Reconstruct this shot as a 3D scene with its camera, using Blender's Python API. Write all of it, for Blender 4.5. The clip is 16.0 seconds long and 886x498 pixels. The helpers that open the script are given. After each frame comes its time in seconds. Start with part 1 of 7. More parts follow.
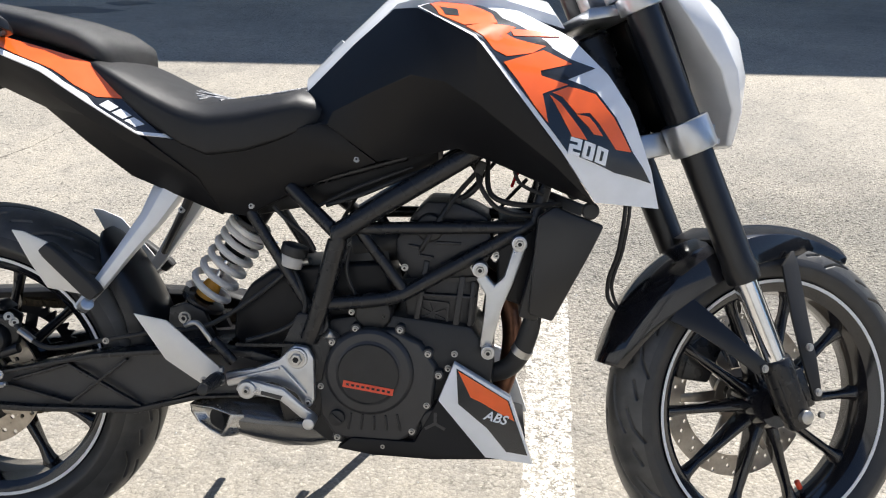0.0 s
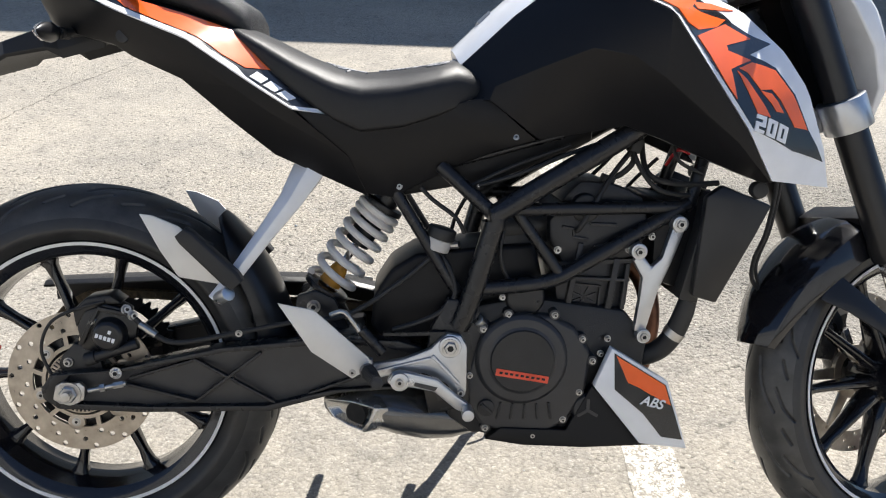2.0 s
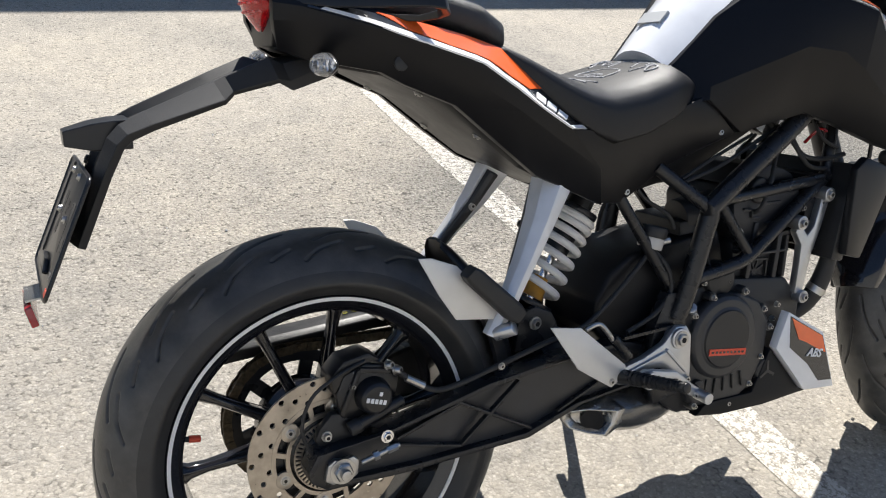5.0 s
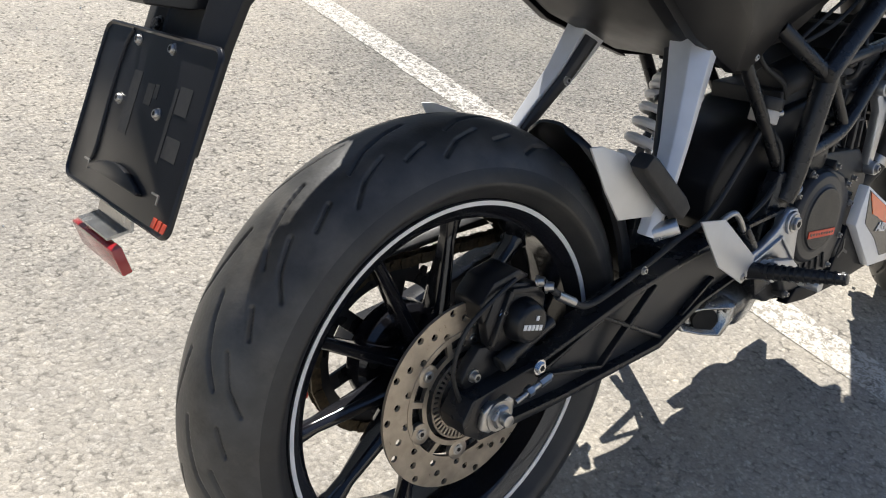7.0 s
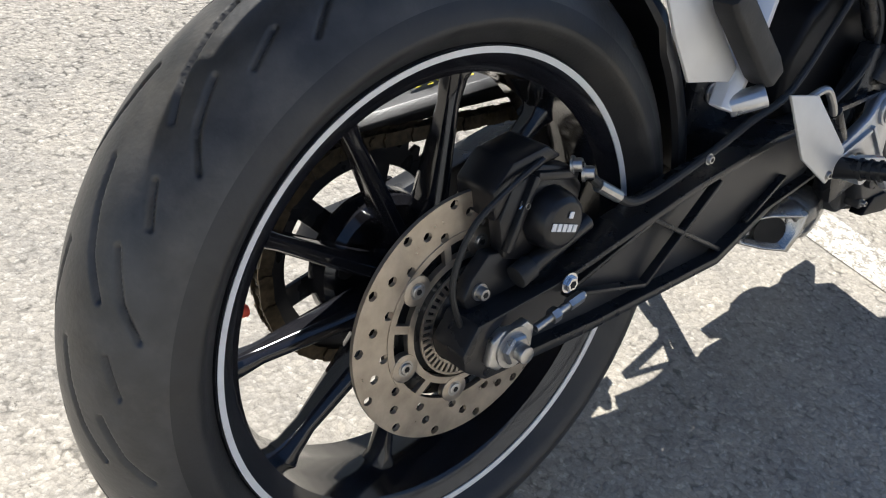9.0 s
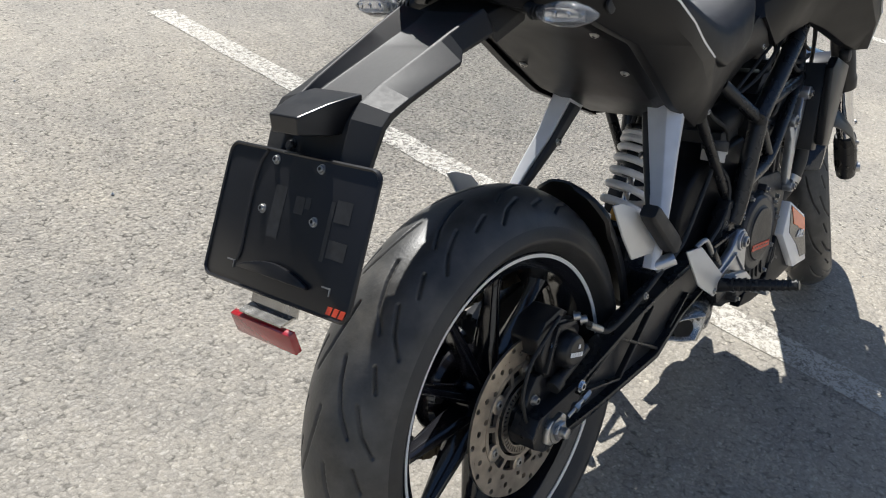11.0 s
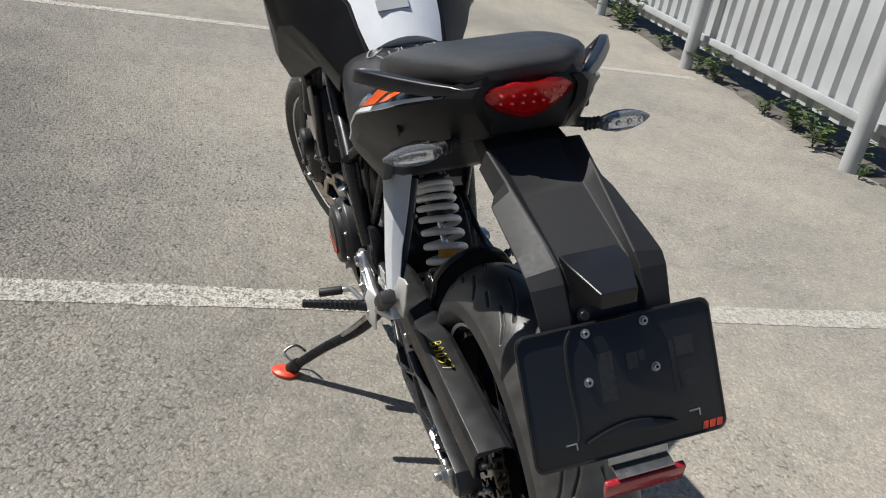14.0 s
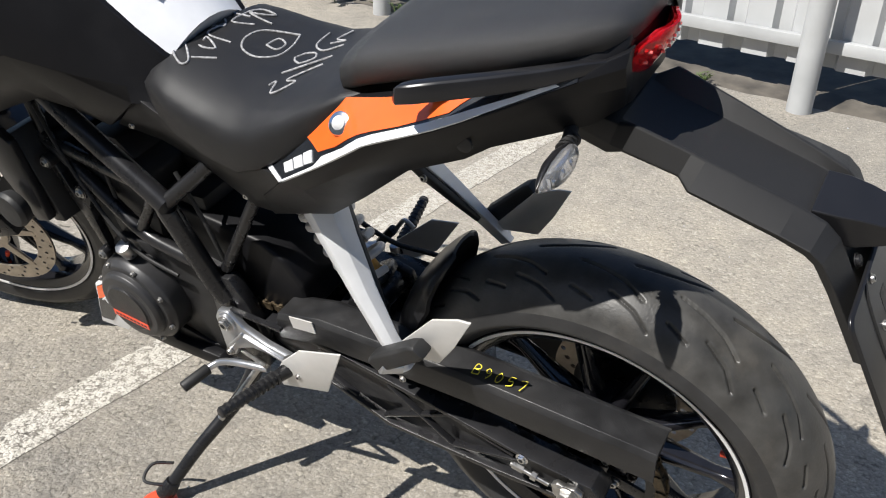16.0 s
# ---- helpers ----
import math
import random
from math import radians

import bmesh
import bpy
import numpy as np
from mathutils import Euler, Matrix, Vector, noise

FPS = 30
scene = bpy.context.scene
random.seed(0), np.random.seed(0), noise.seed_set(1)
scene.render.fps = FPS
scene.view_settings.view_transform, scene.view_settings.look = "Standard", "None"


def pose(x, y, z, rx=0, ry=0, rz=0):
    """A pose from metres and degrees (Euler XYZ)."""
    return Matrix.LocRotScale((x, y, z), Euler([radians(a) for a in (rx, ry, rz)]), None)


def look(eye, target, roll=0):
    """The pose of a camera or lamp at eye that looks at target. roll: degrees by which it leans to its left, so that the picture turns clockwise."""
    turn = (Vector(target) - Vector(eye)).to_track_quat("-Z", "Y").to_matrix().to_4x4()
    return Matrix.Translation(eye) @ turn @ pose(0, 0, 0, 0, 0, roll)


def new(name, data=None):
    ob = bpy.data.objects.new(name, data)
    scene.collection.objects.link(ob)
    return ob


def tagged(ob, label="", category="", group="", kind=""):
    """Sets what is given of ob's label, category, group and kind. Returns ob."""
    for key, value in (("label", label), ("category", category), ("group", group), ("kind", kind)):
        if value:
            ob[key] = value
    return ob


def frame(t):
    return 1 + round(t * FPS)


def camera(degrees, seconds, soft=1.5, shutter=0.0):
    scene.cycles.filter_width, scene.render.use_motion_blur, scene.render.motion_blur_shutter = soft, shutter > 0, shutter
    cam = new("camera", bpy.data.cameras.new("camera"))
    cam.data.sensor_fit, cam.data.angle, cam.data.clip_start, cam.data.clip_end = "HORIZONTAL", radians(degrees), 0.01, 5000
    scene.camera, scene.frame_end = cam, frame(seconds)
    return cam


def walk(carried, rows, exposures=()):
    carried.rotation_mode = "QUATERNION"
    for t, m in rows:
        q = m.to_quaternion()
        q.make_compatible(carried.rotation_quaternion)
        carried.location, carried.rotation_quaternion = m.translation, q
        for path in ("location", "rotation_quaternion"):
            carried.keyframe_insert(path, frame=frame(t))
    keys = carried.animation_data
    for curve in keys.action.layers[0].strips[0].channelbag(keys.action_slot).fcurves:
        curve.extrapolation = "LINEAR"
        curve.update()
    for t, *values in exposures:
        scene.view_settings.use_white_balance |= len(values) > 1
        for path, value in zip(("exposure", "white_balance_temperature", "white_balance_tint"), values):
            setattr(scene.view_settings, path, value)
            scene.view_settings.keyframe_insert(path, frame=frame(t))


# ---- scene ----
cam = camera(54.9, 16.0, soft=1.1)
PATH = [
    (0, (0.882, -1.291, 1.135), (0.776, 0.535, 0.326), 0.6),
    (0.5, (0.784, -1.371, 1.136), (0.717, 0.441, 0.292), 1.3),
    (1, (0.693, -1.338, 1.109), (0.659, 0.491, 0.3), 1.9),
    (1.5, (0.59, -1.261, 1.096), (0.621, 0.566, 0.284), 2.0),
    (2, (0.483, -1.238, 1.1), (0.606, 0.572, 0.258), 2.9),
    (2.5, (0.306, -1.272, 1.11), (0.561, 0.524, 0.269), 3.9),
    (3, (0.177, -1.263, 1.101), (0.536, 0.528, 0.286), 5.1),
    (3.5, (0.037, -1.163, 1.115), (0.496, 0.584, 0.258), 5.8),
    (3.7, (-0.022, -1.124, 1.122), (0.488, 0.6, 0.247), 5.9),
    (5.8, (-0.475, -0.821, 1.115), (0.556, 0.643, 0.224), 5.4),
    (6, (-0.502, -0.775, 1.098), (0.555, 0.667, 0.203), 5.3),
    (6.5, (-0.564, -0.647, 1.07), (0.576, 0.682, 0.102), 7.1),
    (7, (-0.553, -0.555, 0.971), (0.633, 0.638, -0.11), 10.4),
    (7.5, (-0.471, -0.458, 0.858), (0.707, 0.646, -0.322), 12.8),
    (8, (-0.399, -0.397, 0.772), (0.758, 0.698, -0.438), 12.9),
    (8.2, (-0.387, -0.385, 0.758), (0.763, 0.692, -0.474), 13.1),
    (10.3, (-0.642, -0.541, 0.983), (0.563, 0.56, -0.172), 13.7),
    (10.5, (-0.704, -0.554, 1.022), (0.548, 0.554, -0.075), 12.8),
    (11, (-0.813, -0.489, 1.08), (0.582, 0.528, 0.071), 9.5),
    (11.5, (-0.952, -0.341, 1.107), (0.59, 0.472, 0.127), 8.0),
    (12, (-1.118, -0.156, 1.122), (0.578, 0.348, 0.191), 9.0),
    (12.5, (-1.146, 0.025, 1.115), (0.658, 0.202, 0.271), 11.2),
    (13, (-1.076, 0.213, 1.109), (0.746, 0.105, 0.291), 11.5),
    (13.5, (-1.04, 0.423, 1.108), (0.739, 0.013, 0.29), 12.1),
    (14, (-0.97, 0.595, 1.11), (0.729, -0.086, 0.304), 11.1),
    (14.5, (-0.836, 0.749, 1.089), (0.727, -0.186, 0.262), 9.7),
    (15, (-0.684, 0.873, 1.091), (0.675, -0.31, 0.222), 6.9),
    (15.5, (-0.507, 0.973, 1.101), (0.626, -0.419, 0.218), 4.7),
    (16, (-0.285, 0.951, 1.075), (0.618, -0.572, 0.146), 1.5),
]
EXPOSURES = [(0, 1.13, 6360, 10), (1.0, 1.13, 6360, 10), (3.5, 1.06, 6360, 10), (6.0, 0.96, 6360, 10), (7.0, 1.03, 6350, 10), (8.2, 1.20, 6280, 10), (10.5, 1.02, 6160, 9), (11.0, 0.74, 6170, 9), (11.5, 0.76, 6180, 9),
             (12.5, 0.33, 6230, 9), (13.5, 0.14, 6230, 9), (14.5, 0.32, 6280, 9), (15.0, 0.46, 6330, 10), (16.0, 0.54, 6330, 10)]
walk(cam, [(t, look(eye, target, roll)) for t, eye, target, roll in PATH], EXPOSURES)

# ---- light ----
SUN_WAY = Vector((0.38, 0.69, 1.0)).normalized()
world = bpy.data.worlds.new("sky")
scene.world = world
world.use_nodes = True
wn = world.node_tree.nodes
sky = wn.new("ShaderNodeTexSky")
sky.sky_type = "NISHITA"
sky.sun_disc = False
sky.ozone_density, sky.dust_density = 4.0, 0.4
sky.sun_elevation = math.asin(SUN_WAY.z)
sky.sun_rotation = math.atan2(SUN_WAY.x, SUN_WAY.y)
wn["Background"].inputs["Strength"].default_value = 0.07
world.node_tree.links.new(sky.outputs["Color"], wn["Background"].inputs["Color"])
sun = new("sun", bpy.data.lights.new("sun", "SUN"))
sun.data.energy, sun.data.angle, sun.data.color = 5.0, radians(0.5), (1.0, 0.95, 0.87)
sun.matrix_world = look(SUN_WAY * 30, (0, 0, 0))


# ---- materials ----
def material(name, colour, rough=0.5, metal=0.0, vary=0.25, scale=30.0, bump=0.0, bump_scale=400.0, coat=0.0, spec=0.5, dust=0.0):
    """A plain surface with broad and fine variation of tone and gloss, fine relief, and some dust."""
    m = bpy.data.materials.new(name)
    m.use_nodes = True
    nt = m.node_tree
    n, l = nt.nodes, nt.links
    b = n["Principled BSDF"]
    b.inputs["Metallic"].default_value = metal
    b.inputs["Coat Weight"].default_value = coat
    b.inputs["Coat Roughness"].default_value = 0.08
    b.inputs["Specular IOR Level"].default_value = spec
    co = n.new("ShaderNodeTexCoord")
    broad, fine = n.new("ShaderNodeTexNoise"), n.new("ShaderNodeTexNoise")
    broad.inputs["Scale"].default_value, broad.inputs["Detail"].default_value = scale, 4
    fine.inputs["Scale"].default_value, fine.inputs["Detail"].default_value = bump_scale, 3
    l.new(co.outputs["Object"], broad.inputs["Vector"])
    l.new(co.outputs["Object"], fine.inputs["Vector"])
    ramp = n.new("ShaderNodeMapRange")
    ramp.inputs["From Min"].default_value, ramp.inputs["From Max"].default_value = 0.3, 0.7
    ramp.inputs["To Min"].default_value, ramp.inputs["To Max"].default_value = 1 - vary, 1 + vary
    l.new(broad.outputs["Fac"], ramp.inputs["Value"])
    mul = n.new("ShaderNodeMix")
    mul.data_type, mul.blend_type = "RGBA", "MULTIPLY"
    mul.inputs["Factor"].default_value = 1.0
    mul.inputs["A"].default_value = (*colour, 1)
    l.new(ramp.outputs["Result"], mul.inputs["B"])
    out = mul.outputs["Result"]
    if dust:
        mask = n.new("ShaderNodeTexNoise")
        mask.inputs["Scale"].default_value, mask.inputs["Detail"].default_value = scale * 0.35, 8
        mask.inputs["Roughness"].default_value = 0.7
        l.new(co.outputs["Object"], mask.inputs["Vector"])
        mr = n.new("ShaderNodeMapRange")
        mr.inputs["From Min"].default_value, mr.inputs["From Max"].default_value = 0.5, 0.75
        mr.inputs["To Max"].default_value = dust
        l.new(mask.outputs["Fac"], mr.inputs["Value"])
        dm = n.new("ShaderNodeMix")
        dm.data_type = "RGBA"
        dm.inputs["B"].default_value = (0.24, 0.21, 0.17, 1)
        l.new(mr.outputs["Result"], dm.inputs["Factor"])
        l.new(out, dm.inputs["A"])
        out = dm.outputs["Result"]
    l.new(out, b.inputs["Base Color"])
    rr = n.new("ShaderNodeMapRange")
    rr.inputs["From Min"].default_value, rr.inputs["From Max"].default_value = 0.3, 0.7
    spread = min(0.2, 0.02 + vary)
    rr.inputs["To Min"].default_value, rr.inputs["To Max"].default_value = max(rough * (1 - spread), 0.02), min(rough * (1 + spread), 1)
    l.new(broad.outputs["Fac"], rr.inputs["Value"])
    l.new(rr.outputs["Result"], b.inputs["Roughness"])
    if bump:
        bp = n.new("ShaderNodeBump")
        bp.inputs["Strength"].default_value, bp.inputs["Distance"].default_value = bump, 0.001
        l.new(fine.outputs["Fac"], bp.inputs["Height"])
        l.new(bp.outputs["Normal"], b.inputs["Normal"])
    return m


def asphalt(name, paint=0.0):
    """Old, bleached asphalt: stones in tar, stains, patches; with paint, a worn white coat lies over it."""
    m = bpy.data.materials.new(name)
    m.use_nodes = True
    nt = m.node_tree
    n, l = nt.nodes, nt.links
    b = n["Principled BSDF"]
    co = n.new("ShaderNodeTexCoord")

    def noise_tex(scale, detail, rough=0.6):
        t = n.new("ShaderNodeTexNoise")
        t.inputs["Scale"].default_value, t.inputs["Detail"].default_value, t.inputs["Roughness"].default_value = scale, detail, rough
        l.new(co.outputs["Object"], t.inputs["Vector"])
        return t.outputs["Fac"]

    def ramp(src, stops):
        r = n.new("ShaderNodeValToRGB")
        e = r.color_ramp.elements
        while len(e) < len(stops):
            e.new(0.5)
        for k, (p, c) in enumerate(stops):
            e[k].position, e[k].color = p, (*c, 1)
        l.new(src, r.inputs["Fac"])
        return r.outputs["Color"]

    def mix(a, c, fac, kind="MIX"):
        x = n.new("ShaderNodeMix")
        x.data_type, x.blend_type = "RGBA", kind
        for key, v in (("A", a), ("B", c), ("Factor", fac)):
            if isinstance(v, float):
                x.inputs[key].default_value = v
            elif isinstance(v, tuple):
                x.inputs[key].default_value = (*v, 1)
            else:
                l.new(v, x.inputs[key])
        return x.outputs["Result"]

    # places bent a little, so that the stones are uneven
    wander = n.new("ShaderNodeTexNoise")
    wander.inputs["Scale"].default_value, wander.inputs["Detail"].default_value = 45, 3
    l.new(co.outputs["Object"], wander.inputs["Vector"])
    bent = n.new("ShaderNodeVectorMath")
    bent.operation = "MULTIPLY_ADD"
    bent.inputs[1].default_value = (0.014, 0.014, 0.014)
    l.new(wander.outputs["Color"], bent.inputs[0])
    l.new(co.outputs["Object"], bent.inputs[2])

    def cells(scale):
        t = n.new("ShaderNodeTexVoronoi")
        t.inputs["Scale"].default_value = scale
        l.new(bent.outputs["Vector"], t.inputs["Vector"])
        q = n.new("ShaderNodeSeparateColor")
        l.new(t.outputs["Color"], q.inputs["Color"])
        return t, q.outputs["Red"]

    stones, tone = cells(190)
    lumps, tone2 = cells(96)
    base = ramp(tone, ((0.0, (0.262, 0.242, 0.210)), (0.4, (0.300, 0.278, 0.243)), (0.82, (0.322, 0.299, 0.262)), (0.97, (0.39, 0.366, 0.325))))
    tar = ramp(stones.outputs["Distance"], ((0.3, (1, 1, 1)), (0.8, (0.80, 0.79, 0.775))))
    base = mix(base, tar, 0.4, "MULTIPLY")
    grain = ramp(noise_tex(430, 3, 0.7), ((0.3, (0.74, 0.74, 0.74)), (0.5, (1, 1, 1)), (0.7, (1.24, 1.24, 1.23))))
    graded = n.new("ShaderNodeMapRange")
    for key, v in (("From Min", -0.07), ("From Max", 0.10), ("To Min", 0.35), ("To Max", 0.75)):
        graded.inputs[key].default_value = v
    base = mix(base, grain, graded.outputs["Result"], "MULTIPLY")
    # coarser stones that lie bare, and a few pale ones
    coarse = ramp(tone2, ((0.0, (0.84, 0.84, 0.845)), (0.5, (1, 1, 1)), (0.94, (1.05, 1.05, 1.04)), (0.988, (1.32, 1.31, 1.28))))
    base = mix(base, coarse, 0.6, "MULTIPLY")
    fine = n.new("ShaderNodeMath")
    fine.operation = "MULTIPLY_ADD"
    fine.inputs[1].default_value = -0.22
    # the shade of small hollows, put into the colour as dark specks
    pit_shade = ramp(fine.outputs[0], ((0.325, (0.32, 0.315, 0.31)), (0.395, (1, 1, 1)), (0.62, (1, 1, 1)), (0.72, (1.12, 1.11, 1.09))))
    base = mix(base, pit_shade, 0.9, "MULTIPLY")
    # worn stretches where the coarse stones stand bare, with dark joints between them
    # (grain, dark specks and joints are stronger toward y > 0)
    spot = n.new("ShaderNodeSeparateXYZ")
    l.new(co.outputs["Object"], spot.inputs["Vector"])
    toward_y = n.new("ShaderNodeMapRange")
    toward_y.interpolation_type = "SMOOTHSTEP"
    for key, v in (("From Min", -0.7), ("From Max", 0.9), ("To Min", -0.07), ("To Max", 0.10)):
        toward_y.inputs[key].default_value = v
    l.new(spot.outputs["Y"], toward_y.inputs["Value"])
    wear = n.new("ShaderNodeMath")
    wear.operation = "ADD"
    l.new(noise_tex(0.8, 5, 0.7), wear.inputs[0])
    l.new(toward_y.outputs["Result"], wear.inputs[1])
    l.new(toward_y.outputs["Result"], fine.inputs[0])
    l.new(toward_y.outputs["Result"], graded.inputs["Value"])
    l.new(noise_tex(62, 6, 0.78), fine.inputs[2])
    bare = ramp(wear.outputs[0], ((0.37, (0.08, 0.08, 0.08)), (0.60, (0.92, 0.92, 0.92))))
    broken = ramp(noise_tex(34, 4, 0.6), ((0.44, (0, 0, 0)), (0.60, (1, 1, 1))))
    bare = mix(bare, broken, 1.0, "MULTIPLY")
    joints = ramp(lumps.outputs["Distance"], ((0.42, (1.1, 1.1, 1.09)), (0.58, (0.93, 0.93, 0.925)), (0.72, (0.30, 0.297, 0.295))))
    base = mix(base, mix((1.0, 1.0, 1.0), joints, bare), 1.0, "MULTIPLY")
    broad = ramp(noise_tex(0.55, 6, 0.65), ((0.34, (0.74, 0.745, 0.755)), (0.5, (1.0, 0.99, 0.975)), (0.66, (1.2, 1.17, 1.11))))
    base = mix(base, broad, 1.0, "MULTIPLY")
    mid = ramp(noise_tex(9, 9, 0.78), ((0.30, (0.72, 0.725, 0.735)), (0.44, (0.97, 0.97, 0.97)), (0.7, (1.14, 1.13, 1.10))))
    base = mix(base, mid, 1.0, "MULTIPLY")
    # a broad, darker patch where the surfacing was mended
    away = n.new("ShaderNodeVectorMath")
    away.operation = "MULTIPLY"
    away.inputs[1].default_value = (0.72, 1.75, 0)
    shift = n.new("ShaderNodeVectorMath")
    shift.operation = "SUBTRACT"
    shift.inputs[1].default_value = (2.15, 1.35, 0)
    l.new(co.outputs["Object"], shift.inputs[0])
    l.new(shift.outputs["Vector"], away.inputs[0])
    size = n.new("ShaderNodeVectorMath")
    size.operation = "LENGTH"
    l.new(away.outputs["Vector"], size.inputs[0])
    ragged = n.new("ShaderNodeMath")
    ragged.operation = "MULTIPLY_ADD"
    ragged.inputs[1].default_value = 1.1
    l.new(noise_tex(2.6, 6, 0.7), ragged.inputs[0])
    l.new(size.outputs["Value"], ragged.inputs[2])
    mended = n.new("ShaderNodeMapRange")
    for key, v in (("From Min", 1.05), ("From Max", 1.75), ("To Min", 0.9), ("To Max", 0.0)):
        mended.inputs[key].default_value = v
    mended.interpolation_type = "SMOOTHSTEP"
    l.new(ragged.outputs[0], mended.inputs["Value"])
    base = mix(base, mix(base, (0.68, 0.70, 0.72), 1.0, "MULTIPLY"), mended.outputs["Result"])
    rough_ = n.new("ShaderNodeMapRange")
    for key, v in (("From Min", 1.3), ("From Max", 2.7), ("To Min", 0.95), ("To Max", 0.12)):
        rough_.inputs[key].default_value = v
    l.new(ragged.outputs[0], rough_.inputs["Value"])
    # relief lighting painted into the colour: dark gaps, pale stone tops
    crevice_shade = ramp(noise_tex(78, 5, 0.7), ((0.375, (0.30, 0.30, 0.305)), (0.455, (1, 1, 1)), (0.54, (1.03, 1.03, 1.03)), (0.66, (1.42, 1.41, 1.39))))
    base = mix(base, crevice_shade, rough_.outputs["Result"], "MULTIPLY")
    if paint:
        worn = n.new("ShaderNodeMath")
        worn.operation = "ADD"
        l.new(noise_tex(55, 6, 0.75), worn.inputs[0])
        part_ = n.new("ShaderNodeMath")
        part_.operation = "MULTIPLY"
        part_.inputs[1].default_value = 0.25
        l.new(stones.outputs["Distance"], part_.inputs[0])
        l.new(part_.outputs[0], worn.inputs[1])
        mask = ramp(worn.outputs[0], ((paint - 0.05, (1, 1, 1)), (paint + 0.05, (0, 0, 0))))
        white = ramp(noise_tex(14, 5), ((0.3, (0.47, 0.445, 0.395)), (0.7, (0.58, 0.55, 0.49))))
        # brightness put into the paint colour: lighter toward y > 0, to suit exposure
        paint_gain = n.new("ShaderNodeMapRange")
        for key, v in (("From Min", -0.07), ("From Max", 0.10), ("To Min", 0.90), ("To Max", 1.12)):
            paint_gain.inputs[key].default_value = v
        l.new(toward_y.outputs["Result"], paint_gain.inputs["Value"])
        base = mix(base, mix(white, paint_gain.outputs["Result"], 1.0, "MULTIPLY"), mask)
    l.new(base, b.inputs["Base Color"])
    b.inputs["Roughness"].default_value = 0.88
    b.inputs["Specular IOR Level"].default_value = 0.35
    h0 = n.new("ShaderNodeMath")
    h0.operation = "MULTIPLY_ADD"
    l.new(noise_tex(62, 6, 0.78), h0.inputs[0])
    h0.inputs[1].default_value = 2.4
    h = n.new("ShaderNodeMath")
    h.operation = "ADD"
    l.new(h0.outputs[0], h.inputs[0])
    big = n.new("ShaderNodeMath")
    big.operation = "MULTIPLY"
    big.inputs[1].default_value = -2.0
    l.new(lumps.outputs["Distance"], big.inputs[0])
    l.new(big.outputs[0], h0.inputs[2])
    inv = n.new("ShaderNodeMath")
    inv.operation = "SUBTRACT"
    inv.inputs[0].default_value = 1.0
    l.new(stones.outputs["Distance"], inv.inputs[1])
    l.new(inv.outputs[0], h.inputs[1])
    bp = n.new("ShaderNodeBump")
    bp.inputs["Distance"].default_value = 0.0042
    rise = n.new("ShaderNodeMapRange")
    for key, v in (("From Min", 1.5), ("From Max", 2.9), ("To Min", 0.85), ("To Max", 0.36)):
        rise.inputs[key].default_value = v
    l.new(ragged.outputs[0], rise.inputs["Value"])
    l.new(rise.outputs["Result"], bp.inputs["Strength"])
    l.new(h.outputs[0], bp.inputs["Height"])
    l.new(bp.outputs["Normal"], b.inputs["Normal"])
    return m


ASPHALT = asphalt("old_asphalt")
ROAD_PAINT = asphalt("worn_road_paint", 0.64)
PLASTIC = material("black_plastic", (0.0072, 0.0072, 0.0084), 0.40, vary=0.06, bump=0.05, bump_scale=900, dust=0.003, spec=0.22)
PLASTIC_SATIN = material("satin_black_plastic", (0.012, 0.012, 0.0135), 0.3, vary=0.06, bump=0.04, bump_scale=600, dust=0.006, spec=0.42)
PLASTIC_GREY = material("grained_black_plastic", (0.017, 0.0168, 0.0172), 0.56, vary=0.03, scale=170, bump=0.14, bump_scale=1400, dust=0.008, spec=0.40)
FRAME_BLACK = material("black_powder_coat", (0.014, 0.014, 0.0155), 0.28, vary=0.12, bump=0.05, bump_scale=500, dust=0.012, spec=0.4)
GLOSS_BLACK = material("gloss_black_paint", (0.011, 0.011, 0.0135), 0.12, vary=0.2, coat=0.45, dust=0.008, spec=0.4)
ENGINE_BLACK = material("cast_black_engine", (0.017, 0.017, 0.018), 0.40, vary=0.25, bump=0.35, bump_scale=700, dust=0.03, spec=0.4)
ENGINE_GREY = material("cover_dark_grey", (0.036, 0.036, 0.038), 0.40, metal=0.2, vary=0.1, bump=0.12, bump_scale=900, dust=0.03)
CAST_GREY = material("cast_grey_cylinder", (0.026, 0.026, 0.028), 0.42, metal=0.3, vary=0.25, bump=0.4, bump_scale=500, dust=0.02)
RUBBER = material("tyre_rubber", (0.024, 0.024, 0.0248), 0.46, vary=0.25, scale=30, bump=0.2, bump_scale=350, dust=0.08)
RUBBER_TREAD = material("dusty_tread_rubber", (0.050, 0.049, 0.047), 0.42, vary=0.4, scale=28, bump=0.3, bump_scale=260, dust=0.22)
RUBBER_BLACK = material("black_rubber", (0.016, 0.016, 0.0165), 0.6, vary=0.2, bump=0.2)
VINYL = material("seat_vinyl", (0.013, 0.013, 0.0142), 0.47, vary=0.06, bump=0.35, bump_scale=900, dust=0.03, spec=0.34)
VINYL_WEAVE = material("seat_weave_vinyl", (0.022, 0.022, 0.023), 0.42, vary=0.1, bump=0.9, bump_scale=1500, dust=0.05)
ALU = material("silver_cast_aluminium", (0.50, 0.51, 0.53), 0.30, metal=0.85, vary=0.07, bump=0.15, bump_scale=700, dust=0.03)
